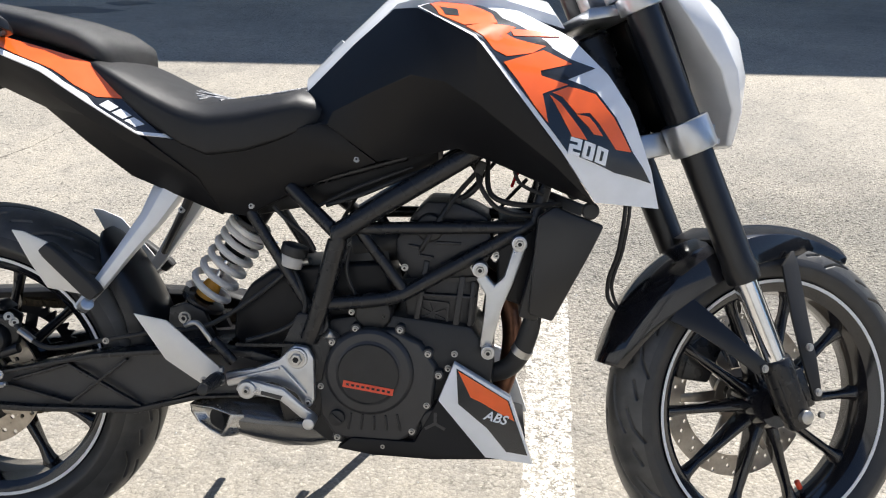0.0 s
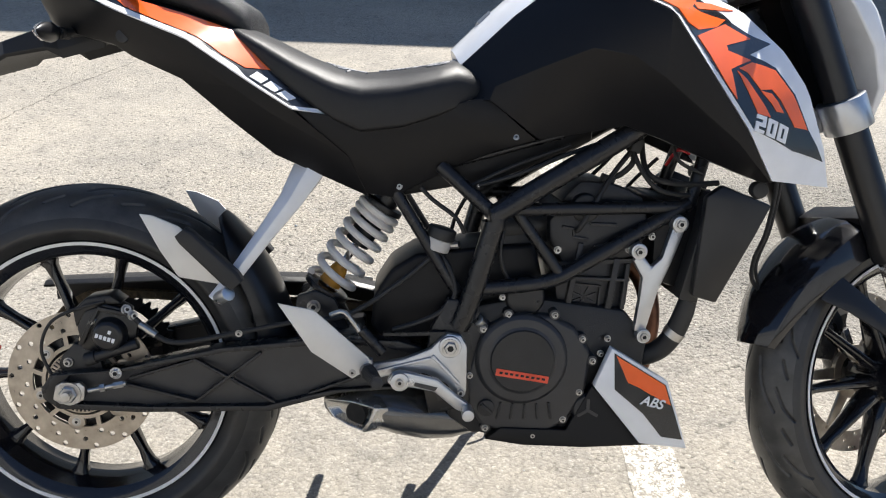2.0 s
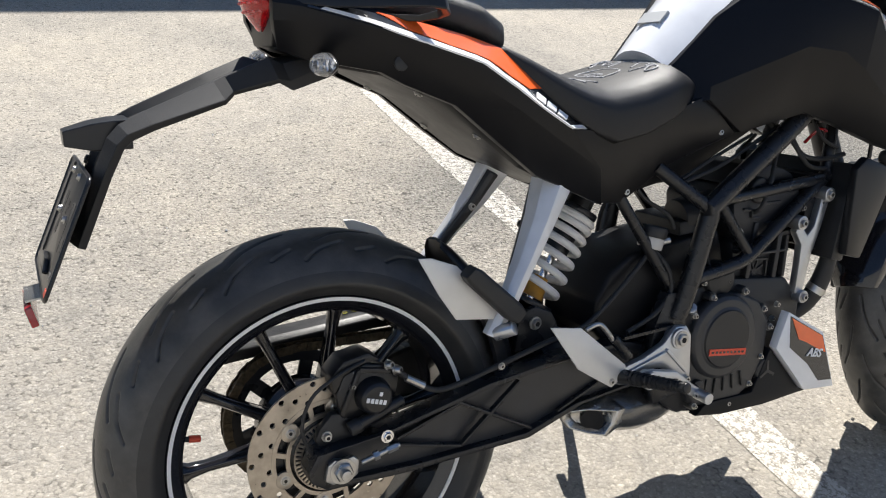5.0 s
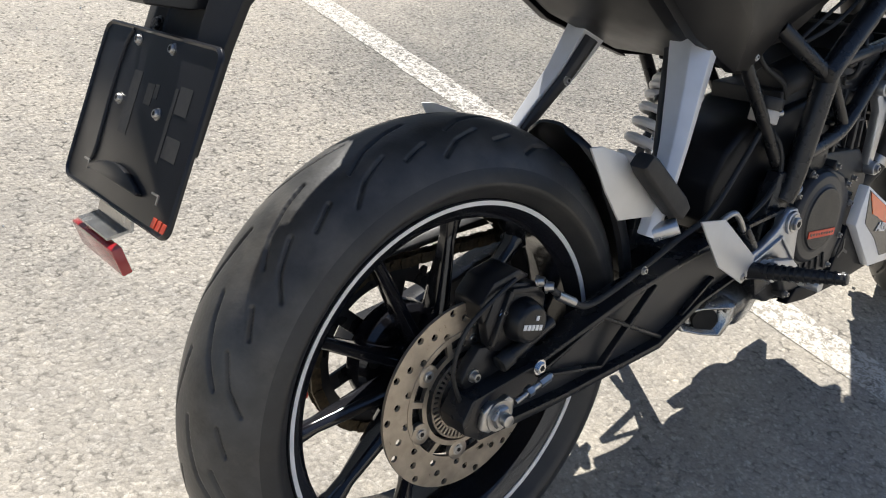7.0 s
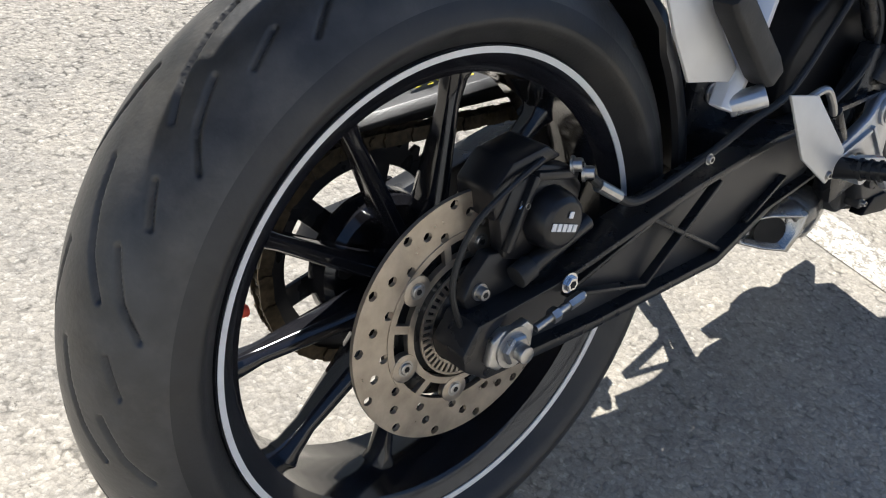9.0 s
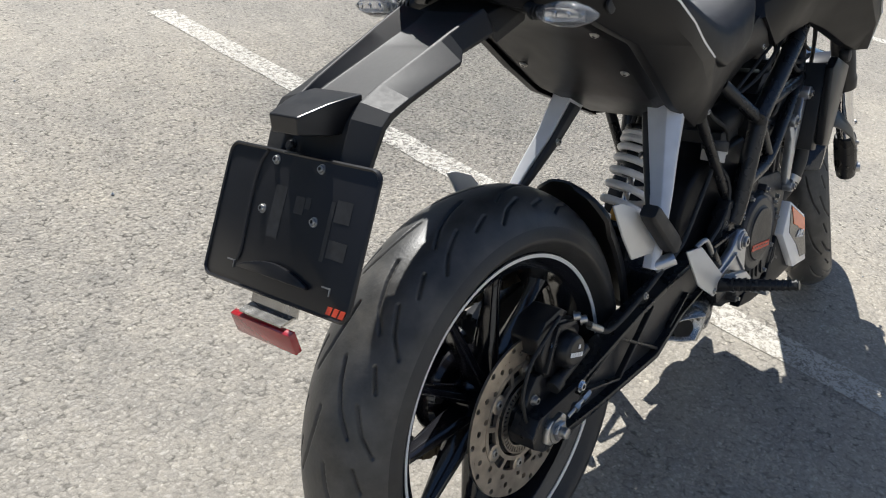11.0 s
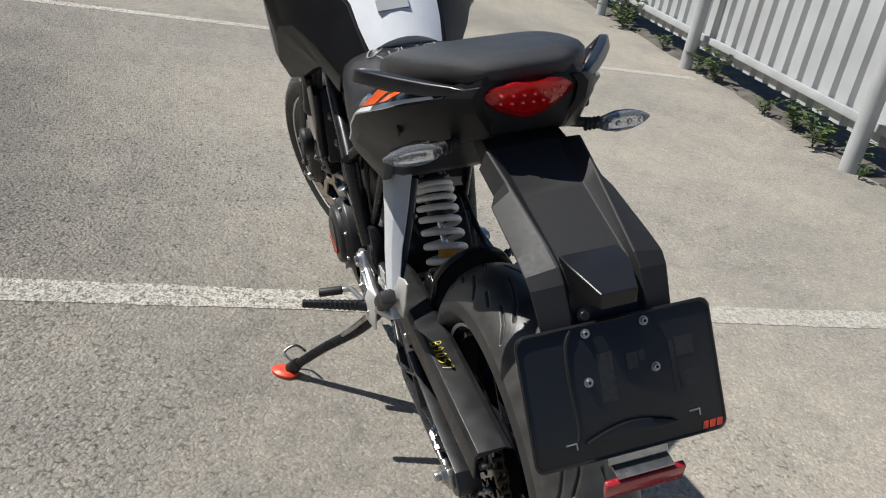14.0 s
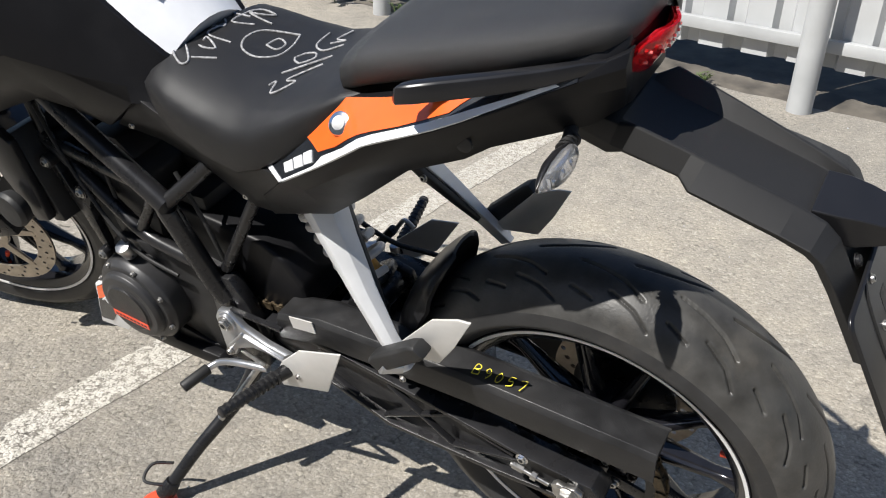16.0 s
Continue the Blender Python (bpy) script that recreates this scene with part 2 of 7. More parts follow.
# the cast aluminium again, paler: sunlight put into the colour
ALU_SUNLIT = material("sunlit_cast_aluminium", (0.70, 0.71, 0.73), 0.34, metal=0.25, vary=0.05, bump=0.06, bump_scale=700, dust=0.02)
ALU_PALE = material("pale_anodised_plate", (0.66, 0.65, 0.63), 0.46, metal=0.35, vary=0.05, bump=0.08, dust=0.04)
STEEL = material("zinc_steel", (0.46, 0.45, 0.435), 0.34, metal=0.95, vary=0.2, scale=80, dust=0.1)
CHROME = material("polished_steel", (0.7, 0.7, 0.71), 0.14, metal=1.0, vary=0.08)
DISC_STEEL = material("brushed_disc_steel", (0.42, 0.37, 0.31), 0.34, metal=0.85, vary=0.18, scale=60, bump=0.2)
WHITE = material("white_gloss_plastic", (0.78, 0.79, 0.81), 0.22, vary=0.04, coat=0.5)
ORANGE = material("orange_gloss_film", (0.88, 0.13, 0.02), 0.22, vary=0.06, coat=0.5)
DARK_FILM = material("dark_film", (0.012, 0.014, 0.018), 0.2, coat=0.4)
STRIPE = material("white_rim_tape", (0.74, 0.74, 0.74), 0.4, vary=0.06)
SPRING_PAINT = material("white_spring_paint", (0.74, 0.72, 0.7), 0.35, vary=0.08, scale=50, dust=0.1)
YELLOW_FOAM = material("yellow_bump_stop", (0.55, 0.27, 0.03), 0.6, vary=0.3, dust=0.2)
RED_PLASTIC = material("red_reflector", (0.30, 0.012, 0.016), 0.2, vary=0.1, coat=0.6)
RED_PAINT = material("orange_red_paint", (0.72, 0.075, 0.03), 0.45, vary=0.12, dust=0.1)
CHAIN_STEEL = material("greasy_chain", (0.10, 0.075, 0.045), 0.5, metal=0.6, vary=0.5, scale=150, dust=0.2)
CHALK = material("white_chalk", (0.30, 0.30, 0.305), 0.9, vary=0.6, scale=260)
CHALK_YELLOW = material("yellow_chalk", (0.8, 0.68, 0.06), 0.9, vary=0.25, scale=300)
TRACE = material("faint_trace", (0.019, 0.0195, 0.021), 0.5, vary=0.5, scale=160)
HEAT_STEEL = material("heat_browned_steel", (0.16, 0.075, 0.045), 0.4, metal=0.8, vary=0.4, scale=40)
EXHAUST_DARK = material("dark_brushed_steel", (0.13, 0.13, 0.13), 0.22, metal=0.8, vary=0.08, scale=40)
ALU_DARK = material("brushed_end_cap", (0.42, 0.41, 0.39), 0.24, metal=0.9, vary=0.2, scale=60)
# black for solid plugs: the shade inside holes, put into the colour
HOLE_BLACK = material("hole_black", (0.01, 0.01, 0.01), 0.9, vary=0.2)
RESERVOIR = material("milky_plastic", (0.5, 0.48, 0.45), 0.45, vary=0.1)
FENCE_SHEET = material("pale_grey_sheet_paint", (0.42, 0.43, 0.435), 0.5, vary=0.1, scale=3, dust=0.22)
FENCE_STEEL = material("grey_steel_paint", (0.40, 0.41, 0.415), 0.5, vary=0.12, scale=5, dust=0.15)
SOIL = material("dusty_soil", (0.10, 0.088, 0.072), 0.95, vary=0.5, scale=9, bump=1.0, bump_scale=60)
STAIN = material("oil_stain", (0.10, 0.098, 0.095), 0.6, vary=0.3, scale=8, bump=0.6, bump_scale=150)
LEAF = material("weed_leaf", (0.085, 0.125, 0.035), 0.55, vary=0.35, scale=25)
PLASTER = material("plaster", (0.5, 0.48, 0.44), 0.9, vary=0.1, scale=1.5, bump=0.4, bump_scale=80)
CAR_PAINT = material("dark_car_paint", (0.03, 0.035, 0.045), 0.25, coat=0.8, vary=0.05, scale=2)


def lens_material(name, colour, rough=0.05, transmission=1.0):
    m = bpy.data.materials.new(name)
    m.use_nodes = True
    b = m.node_tree.nodes["Principled BSDF"]
    b.inputs["Base Color"].default_value = (*colour, 1)
    b.inputs["Roughness"].default_value = rough
    b.inputs["Transmission Weight"].default_value = transmission
    b.inputs["IOR"].default_value = 1.45
    return m


RED_INNER = material("red_lamp_bowl", (0.75, 0.018, 0.028), 0.3, vary=0.35, scale=220)
# the lamps are unlit; this pale red paints their glint
LAMP_RED = material("glint_red", (0.8, 0.16, 0.14), 0.2, vary=0.05, coat=0.5)
RED_LENS = lens_material("red_lens", (0.8, 0.012, 0.018), 0.07, 0.75)
CLEAR_LENS = lens_material("clear_lens", (0.93, 0.94, 0.96), 0.04, 0.9)
GLASS = lens_material("car_glass", (0.2, 0.22, 0.22), 0.03, 0.6)


# ---- mesh helpers ----
class Build:
    """Collects vertices and faces of one mesh."""

    def __init__(self):
        self.v, self.f = [], []

    def add(self, verts, faces):
        k = len(self.v)
        self.v += [tuple(p) for p in verts]
        self.f += [tuple(i + k for i in q) for q in faces]
        return self

    def prism(self, outline, y0, y1):
        """A side-view outline of (x, z), drawn out from y0 to y1."""
        n = len(outline)
        self.add([(x, y0, z) for x, z in outline] + [(x, y1, z) for x, z in outline],
                 [tuple(range(n)), tuple(range(2 * n - 1, n - 1, -1))] + [(i, n + i, n + (i + 1) % n, (i + 1) % n) for i in range(n)])
        return self

    def box(self, centre, size, turn=(0, 0, 0)):
        m = pose(*centre, *turn)
        q = [m @ Vector((sx * size[0] / 2, sy * size[1] / 2, sz * size[2] / 2)) for sx in (-1, 1) for sy in (-1, 1) for sz in (-1, 1)]
        return self.add(q, [(0, 1, 3, 2), (4, 6, 7, 5), (0, 4, 5, 1), (2, 3, 7, 6), (0, 2, 6, 4), (1, 5, 7, 3)])

    def beam(self, a, b, w, h, up=(0, 0, 1), w2=None, h2=None):
        """A bar from a to b, w along the side and h along up; it may taper to w2, h2."""
        a, b = Vector(a), Vector(b)
        d = (b - a).normalized()
        s = d.cross(Vector(up)).normalized()
        u = s.cross(d)
        w2, h2 = w2 or w, h2 or h
        q = [a + s * i * w / 2 + u * j * h / 2 for i, j in ((-1, -1), (1, -1), (1, 1), (-1, 1))]
        q += [b + s * i * w2 / 2 + u * j * h2 / 2 for i, j in ((-1, -1), (1, -1), (1, 1), (-1, 1))]
        return self.add(q, [(3, 2, 1, 0), (4, 5, 6, 7), (0, 1, 5, 4), (1, 2, 6, 5), (2, 3, 7, 6), (3, 0, 4, 7)])

    def tube(self, path, r, n=12, smooth=0, closed=False):
        """A round bar along a path; r may be a number or one for each point; smooth: extra steps between points."""
        p = [Vector(q) for q in path]
        rr = list(r) if isinstance(r, (list, tuple)) else [r] * len(p)
        if smooth:
            q, s = [], []
            for i in range(len(p) - 1):
                a, b, c, d = p[max(i - 1, 0)], p[i], p[i + 1], p[min(i + 2, len(p) - 1)]
                for k in range(smooth):
                    t = k / smooth
                    q.append(0.5 * (2 * b + (c - a) * t + (2 * a - 5 * b + 4 * c - d) * t * t + (3 * b - a - 3 * c + d) * t ** 3))
                    s.append(rr[i] + (rr[i + 1] - rr[i]) * t)
            p, rr = q + [p[-1]], s + [rr[-1]]
        m = len(p)
        side = None
        rings = []
        for i in range(m):
            d = (p[min(i + 1, m - 1)] - p[max(i - 1, 0)]).normalized()
            if side is None:
                side = d.cross(Vector((0.13, 0.21, 0.97))).normalized()
            side = (side - d * side.dot(d)).normalized()
            o = d.cross(side)
            rings += [p[i] + rr[i] * (math.cos(2 * math.pi * k / n) * side + math.sin(2 * math.pi * k / n) * o) for k in range(n)]
        f = [(i * n + k, i * n + (k + 1) % n, (i + 1) * n + (k + 1) % n, (i + 1) * n + k) for i in range(m - 1) for k in range(n)]
        f += [tuple(range(n - 1, -1, -1)), tuple((m - 1) * n + k for k in range(n))]
        return self.add(rings, f)

    def rod(self, a, b, r, n=16, r2=None):
        return self.tube((a, b), (r, r2 if r2 is not None else r), n)

    def lathe(self, profile, centre=(0, 0, 0), n=48, closed=True):
        """Turns (radius, y) pairs about the y axis through centre; closed: the profile is a ring."""
        m = len(profile)
        cx, cy, cz = centre
        v = [(cx + r * math.cos(2 * math.pi * k / n), cy + y, cz + r * math.sin(2 * math.pi * k / n)) for k in range(n) for r, y in profile]
        f = []
        for k in range(n):
            for i in range(m if closed else m - 1):
                j = (i + 1) % m
                f.append((k * m + i, k * m + j, ((k + 1) % n) * m + j, ((k + 1) % n) * m + i))
        return self.add(v, f)

    def hexagon(self, centre, way, r, h, n=6):
        c, d = Vector(centre), Vector(way).normalized()
        return self.tube((c, c + d * h), r, n)

    def loft(self, rings, caps=True):
        n = len(rings[0])
        v = [p for ring in rings for p in ring]
        f = [(i * n + k, i * n + (k + 1) % n, (i + 1) * n + (k + 1) % n, (i + 1) * n + k) for i in range(len(rings) - 1) for k in range(n)]
        if caps:
            f += [tuple(range(n - 1, -1, -1)), tuple((len(rings) - 1) * n + k for k in range(n))]
        return self.add(v, f)

    def shell(self, verts, faces, thick):
        """A skin with thickness: its inner side lies thick metres nearer to the bike's middle plane."""
        n = len(verts)
        inner = []
        for x, y, z in verts:
            s = -1 if y < 0 else 1
            inner.append((x, s * max(abs(y) - thick, 0.0), z))
        edges = {}
        for q in faces:
            for a, b in zip(q, q[1:] + q[:1]):
                edges[(a, b)] = edges.get((a, b), 0) + 1
        rim = [(a, b) for a, b in edges if (b, a) not in edges]
        return self.add(list(verts) + inner, [tuple(q) for q in faces] + [tuple(n + i for i in reversed(q)) for q in faces] + [(b, a, n + a, n + b) for a, b in rim])

    def mirror(self):
        b = Build()
        b.v = [(x, -y, z) for x, y, z in self.v]
        b.f = [tuple(reversed(q)) for q in self.f]
        return b

    def moved(self, m):
        self.v = [tuple(m @ Vector(p)) for p in self.v]
        return self


def part(name, b, mat, parent=None, label="", bevel=0.0, segments=2, angle=32, kind="", weld=False):
    """Links a Build as one mesh object, under a thing or a part if one is given."""
    me = bpy.data.meshes.new(name)
    me.from_pydata(b.v, [], b.f)
    bm = bmesh.new()
    bm.from_mesh(me)
    if weld:
        bmesh.ops.remove_doubles(bm, verts=bm.verts, dist=1e-5)
    bmesh.ops.recalc_face_normals(bm, faces=bm.faces)
    if bevel:
        sharp = [e for e in bm.edges if len(e.link_faces) == 2 and e.calc_face_angle(0) > radians(25)]
        bmesh.ops.bevel(bm, geom=sharp, offset=bevel, segments=segments, profile=0.5, affect="EDGES", clamp_overlap=True)
    bm.to_mesh(me)
    bm.free()
    for pol in me.polygons:
        pol.use_smooth = True
    me.set_sharp_from_angle(angle=radians(angle))
    me.materials.append(mat)
    ob = new(name, me)
    if parent:
        ob.parent = parent
    if label:
        ob["label"] = label
    if kind:
        ob["kind"] = kind
    return ob


def both(name, b, mat, parent, label="", bevel=0.0, segments=2, angle=32):
    """A part and its mirror image on the other side of the bike."""
    left = b.mirror()
    return part(name, b, mat, parent, label, bevel, segments, angle), part(name, left, mat, parent, label, bevel, segments, angle)


def lerp(a, b, t):
    return tuple(x + (y - x) * t for x, y in zip(a, b))


def along(row, s):
    """The point at s (0 to 1) of a row of points, by its length."""
    p = [Vector(q) for q in row]
    d = [(b - a).length for a, b in zip(p, p[1:])]
    want = s * sum(d)
    for a, b, k in zip(p, p[1:], d):
        if want <= k:
            return a.lerp(b, want / k)
        want -= k
    return p[-1]


class Ruled:
    """The surface between two edges; a mark on it is given by s along and t across."""

    def __init__(self, a, b):
        self.a, self.b = a, b

    def at(self, s, t, lift=0.0):
        e = 0.01
        p = along(self.a, s).lerp(along(self.b, s), t)
        du = along(self.a, min(s + e, 1)).lerp(along(self.b, min(s + e, 1)), t) - along(self.a, max(s - e, 0)).lerp(along(self.b, max(s - e, 0)), t)
        dv = along(self.b, s) - along(self.a, s)
        nrm = du.cross(dv).normalized()
        if nrm.y * (-1 if p.y < 0 else 1) < 0:
            nrm = -nrm
        return p + nrm * lift

    def skin(self, n=16, m=4, s0=0.0, s1=1.0, t0=0.0, t1=1.0, lift=0.0):
        v = [tuple(self.at(s0 + (s1 - s0) * i / n, t0 + (t1 - t0) * j / m, lift)) for i in range(n + 1) for j in range(m + 1)]
        f = [(i * (m + 1) + j, (i + 1) * (m + 1) + j, (i + 1) * (m + 1) + j + 1, i * (m + 1) + j + 1) for i in range(n) for j in range(m)]
        return v, f

    def mark(self, outline, lift=0.0012, steps=5):
        """A flat mark with an outline of (s, t), laid on the surface in small pieces, and a skirt down to it."""
        bm = bmesh.new()
        vs = [bm.verts.new((s, t, 0)) for s, t in outline]
        bm.faces.new(vs)
        for k in range(1, 24):
            bmesh.ops.bisect_plane(bm, geom=bm.verts[:] + bm.edges[:] + bm.faces[:], plane_co=(k / 24, 0, 0), plane_no=(1, 0, 0))
        for k in range(1, steps):
            bmesh.ops.bisect_plane(bm, geom=bm.verts[:] + bm.edges[:] + bm.faces[:], plane_co=(0, k / steps, 0), plane_no=(0, 1, 0))
        bm.verts.index_update()
        v = [tuple(self.at(min(max(q.co.x, 0), 1), q.co.y, lift)) for q in bm.verts]
        low = [tuple(self.at(min(max(q.co.x, 0), 1), q.co.y, -0.0005)) for q in bm.verts]
        f = [tuple(x.index for x in q.verts) for q in bm.faces]
        k = len(v)
        rim = [(e.verts[0].index, e.verts[1].index) for e in bm.edges if len(e.link_faces) == 1]
        bm.free()
        return Build().add(v + low, f + [(a, b, k + b, k + a) for a, b in rim])


def words(text, size, mat, name, parent, m, label="", thick=0.0006, shear=0.0, weight=0.02):
    """Writing in the built-in font, as a mesh with a little thickness."""
    c = bpy.data.curves.new(name, "FONT")
    c.body, c.size, c.extrude, c.shear = text, size, thick, shear
    c.align_x, c.align_y = "CENTER", "CENTER"
    c.offset = size * weight
    tmp = bpy.data.objects.new(name, c)
    me = bpy.data.meshes.new_from_object(tmp)
    bpy.data.objects.remove(tmp)
    bpy.data.curves.remove(c)
    me.transform(m)
    me.materials.clear()
    me.materials.append(mat)
    ob = new(name, me)
    ob.parent = parent
    if label:
        ob["label"] = label
    return ob


def bolt(name, centre, way, r, h, parent, mat=STEEL, washer=True):
    """A bolt head with a washer and black faces that paint the socket's shade."""
    b = Build()
    c, d = Vector(centre), Vector(way).normalized()
    r *= 0.82
    if washer:
        b.tube((c, c + d * h * 0.25), r * 1.35, 18)
    b.tube((c, c + d * h * 0.75, c + d * h), (r, r, r * 0.86), 6 if r > 0.0062 else 14)
    n = len(b.f)
    b.tube((c + d * h * 0.9, c + d * (h + 0.0003)), r * 0.5, 6)
    ob = part(name, b, mat, parent)
    ob.data.materials.append(HOLE_BLACK)
    for q in ob.data.polygons[n:]:
        q.material_index = 1
    return ob


# ---- the setting ----
def ground():
    me = Build().add([(-150, -150, 0), (150, -150, 0), (150, 150, 0), (-150, 150, 0)], [(0, 1, 2, 3)])
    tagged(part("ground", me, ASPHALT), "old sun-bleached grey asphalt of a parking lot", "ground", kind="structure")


def paint_line(x0, y0, x1, y1, w=0.1):
    """A painted bay line, a thin worn coat with a ragged edge."""
    rng = random.Random(int(x0 * 100))
    a, b = Vector((x0, y0, 0)), Vector((x1, y1, 0))
    d = (b - a).normalized()
    s = Vector((-d.y, d.x, 0))
    n = int((b - a).length / 0.05)
    top = []
    for i in range(n + 1):
        c = a.lerp(b, i / n)
        top.append((c - s * (w / 2 + rng.uniform(-0.004, 0.004)), c + s * (w / 2 + rng.uniform(-0.004, 0.004))))
    v = [(p.x, p.y, 0.0015) for q in top for p in q]
    f = [(2 * i, 2 * i + 2, 2 * i + 3, 2 * i + 1) for i in range(n)]
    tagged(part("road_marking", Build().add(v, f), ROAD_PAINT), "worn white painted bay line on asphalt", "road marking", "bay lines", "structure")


ground()
paint_line(0.875, -2.76, 1.140, 2.53, 0.110)
paint_line(4.53, -3.35, 4.53, 3.2)
paint_line(8.66, -3.5, 8.62, 3.2)
paint_line(12.8, -3.6, 12.8, 3.2)

FENCE_SLOPE, BAY = -0.184, 2.352


def fence_y(x):
    return -2.775 + FENCE_SLOPE * (x - 0.19)


def fence_panel(x0, length):
    """A fence bay: trapezoid sheet on two rails, clear of the ground."""
    e = new("fence")
    e.matrix_world = pose(x0, fence_y(x0), 0, 0, 0, math.degrees(math.atan(FENCE_SLOPE)))
    deep = 0.034
    n = round(length / 0.2)
    pitch = length / n
    prof = []
    for i in range(n):
        u = i * pitch
        prof += [(u, 0), (u + 0.112, 0), (u + 0.130, -deep), (u + 0.182, -deep)]
    prof.append((n * pitch, 0))
    prof = [(min(a, length), b) for a, b in prof]
    z0, z1 = 0.152, 2.1
    k = len(prof)
    v = [(a, b, z) for z in (z0, z1) for a, b in prof] + [(a, b - 0.0012, z) for z in (z0, z1) for a, b in prof]
    f = [(i, i + 1, k + i + 1, k + i) for i in range(k - 1)] + [(2 * k + i + 1, 2 * k + i, 3 * k + i, 3 * k + i + 1) for i in range(k - 1)]
    part("sheet", Build().add(v, f), FENCE_SHEET, e, "pale grey trapezoid steel sheet", angle=20)
    for z in (0.25, 1.85):
        part("rail", Build().box((length / 2, 0.022, z), (length, 0.04, 0.05)), FENCE_STEEL, e, bevel=0.003)
    return tagged(e, "pale grey corrugated steel fence panel above bare ground", "fence", "fence bays")


def fence_post(x):
    y = fence_y(x) + 0.14
    e = Build().tube(((x, y, -0.02), (x, y, 2.15)), 0.05, 24)
    e.tube(((x, y, 2.15), (x, y, 2.17)), (0.053, 0.03), 24)
    tagged(part("fence_post", e, FENCE_STEEL), "round grey painted steel fence post", "post", "fence posts")


for i in range(-3, 7):
    fence_panel(0.19 + BAY * i + 0.002, BAY * math.hypot(1, FENCE_SLOPE) - 0.004)
    fence_post(0.19 + BAY * i)


def soil_strip():
    """Loose dusty soil under and behind the fence, with an uneven edge."""
    rng = random.Random(5)
    v, f = [], []
    nx, ny = 160, 7
    for i in range(nx + 1):
        x = -6 + 21 * i / nx
        edge = fence_y(x) + 0.05 + 0.05 * noise.noise((x * 1.3, 3, 0)) + rng.uniform(-0.02, 0.02)
        for j in range(ny + 1):
            y = edge + (-5.0 - edge) * (j / ny) ** 1.6
            z = 0.0 if j == 0 else 0.012 + 0.02 * noise.noise((x * 4, y * 4, 1)) + 0.012 * j
            v.append((x, y, max(z, 0.004 if j else -0.003)))
    for i in range(nx):
        for j in range(ny):
            a = i * (ny + 1) + j
            f.append((a, a + ny + 1, a + ny + 2, a + 1))
    tagged(part("soil_strip", Build().add(v, f), SOIL, angle=60), "strip of dusty bare soil along the fence", "soil", kind="structure")


soil_strip()


def crack(points, seed):
    """A hairline crack in the asphalt, a thin tar-dark seam that wanders."""
    rng = random.Random(seed)
    v = []
    for (x0, y0), (x1, y1) in zip(points, points[1:]):
        for k in range(12):
            t = k / 12
            x, y, w = x0 + (x1 - x0) * t + rng.uniform(-0.008, 0.008), y0 + (y1 - y0) * t + rng.uniform(-0.008, 0.008), rng.uniform(0.001, 0.0032)
            v += [(x - w, y, 0.0012), (x + w, y, 0.0012)]
    f = [(2 * i, 2 * i + 1, 2 * i + 3, 2 * i + 2) for i in range(len(v) // 2 - 1)]
    tagged(part("ground_crack", Build().add(v, f), SOIL), "hairline crack in the old asphalt", "crack", kind="structure")


crack(((-1.35, 1.5), (-1.16, 2.27), (-1.15, 2.43), (-1.11, 2.62), (-1.09, 2.83), (-1.04, 3.0), (-0.9, 3.5)), 3)


def oil_stain(x, y, rx, ry, seed):
    """A dark, ragged oil stain soaked into the asphalt."""
    ring = []
    for k in range(48):
        a = 2 * math.pi * k / 48
        r = 1 + 0.45 * noise.noise((math.cos(a) * 1.6 + seed, math.sin(a) * 1.6, seed))
        ring.append((x + rx * r * math.cos(a), y + ry * r * math.sin(a), 0.0015))
    tagged(part("oil_stain", Build().add(ring, [tuple(range(48))]), STAIN), "dark oil stain on the asphalt", "stain", "oil stains", "structure")


oil_stain(-3.0, 6.15, 0.55, 0.22, 2.0)
oil_stain(-2.5, 6.6, 0.22, 0.12, 5.0)
oil_stain(0.34, 5.07, 0.025, 0.018, 7.0)


def weed(x, y, size, seed):
    """A low weed: bent stems with pairs of pointed leaves."""
    rng = random.Random(seed)
    e = new("weed_plant")
    e.location = (x, fence_y(x) + 0.08 + (y + 3.02), 0)
    stems, leaves = Build(), Build()
    for _ in range(rng.randint(5, 9)):
        ang, h, out = rng.uniform(0, 6.28), size * rng.uniform(0.5, 1.0), size * rng.uniform(0.2, 0.7)
        p = [Vector((math.cos(ang) * out * t ** 1.4, math.sin(ang) * out * t ** 1.4, h * t * (1.25 - 0.35 * t))) for t in (0, 0.35, 0.7, 1)]
        stems.tube(p, (0.003, 0.0025, 0.002, 0.001), 5)
        for k in range(8):
            t = 0.2 + 0.8 * k / 7
            c = p[0].lerp(p[1], t / 0.35) if t < 0.35 else p[1].lerp(p[2], (t - 0.35) / 0.35) if t < 0.7 else p[2].lerp(p[3], (t - 0.7) / 0.3)
            a2, ln = ang + rng.uniform(-2.2, 2.2), size * rng.uniform(0.2, 0.38)
            d = Vector((math.cos(a2), math.sin(a2), rng.uniform(-0.1, 0.5))).normalized()
            s = d.cross(Vector((0, 0, 1))).normalized() * ln * 0.22
            up = Vector((0, 0, ln * 0.08))
            leaves.add([c, c + d * ln * 0.45 + s + up, c + d * ln, c + d * ln * 0.45 - s + up, c + d * ln * 0.45 - up * 0.4], [(0, 1, 4), (1, 2, 4), (2, 3, 4), (3, 0, 4)])
    part("stem", stems, LEAF, e)
    part("leaf", leaves, LEAF, e, kind="stuff")
    tagged(e, "small green weed growing at the foot of the fence", "weed", "weeds along the fence")


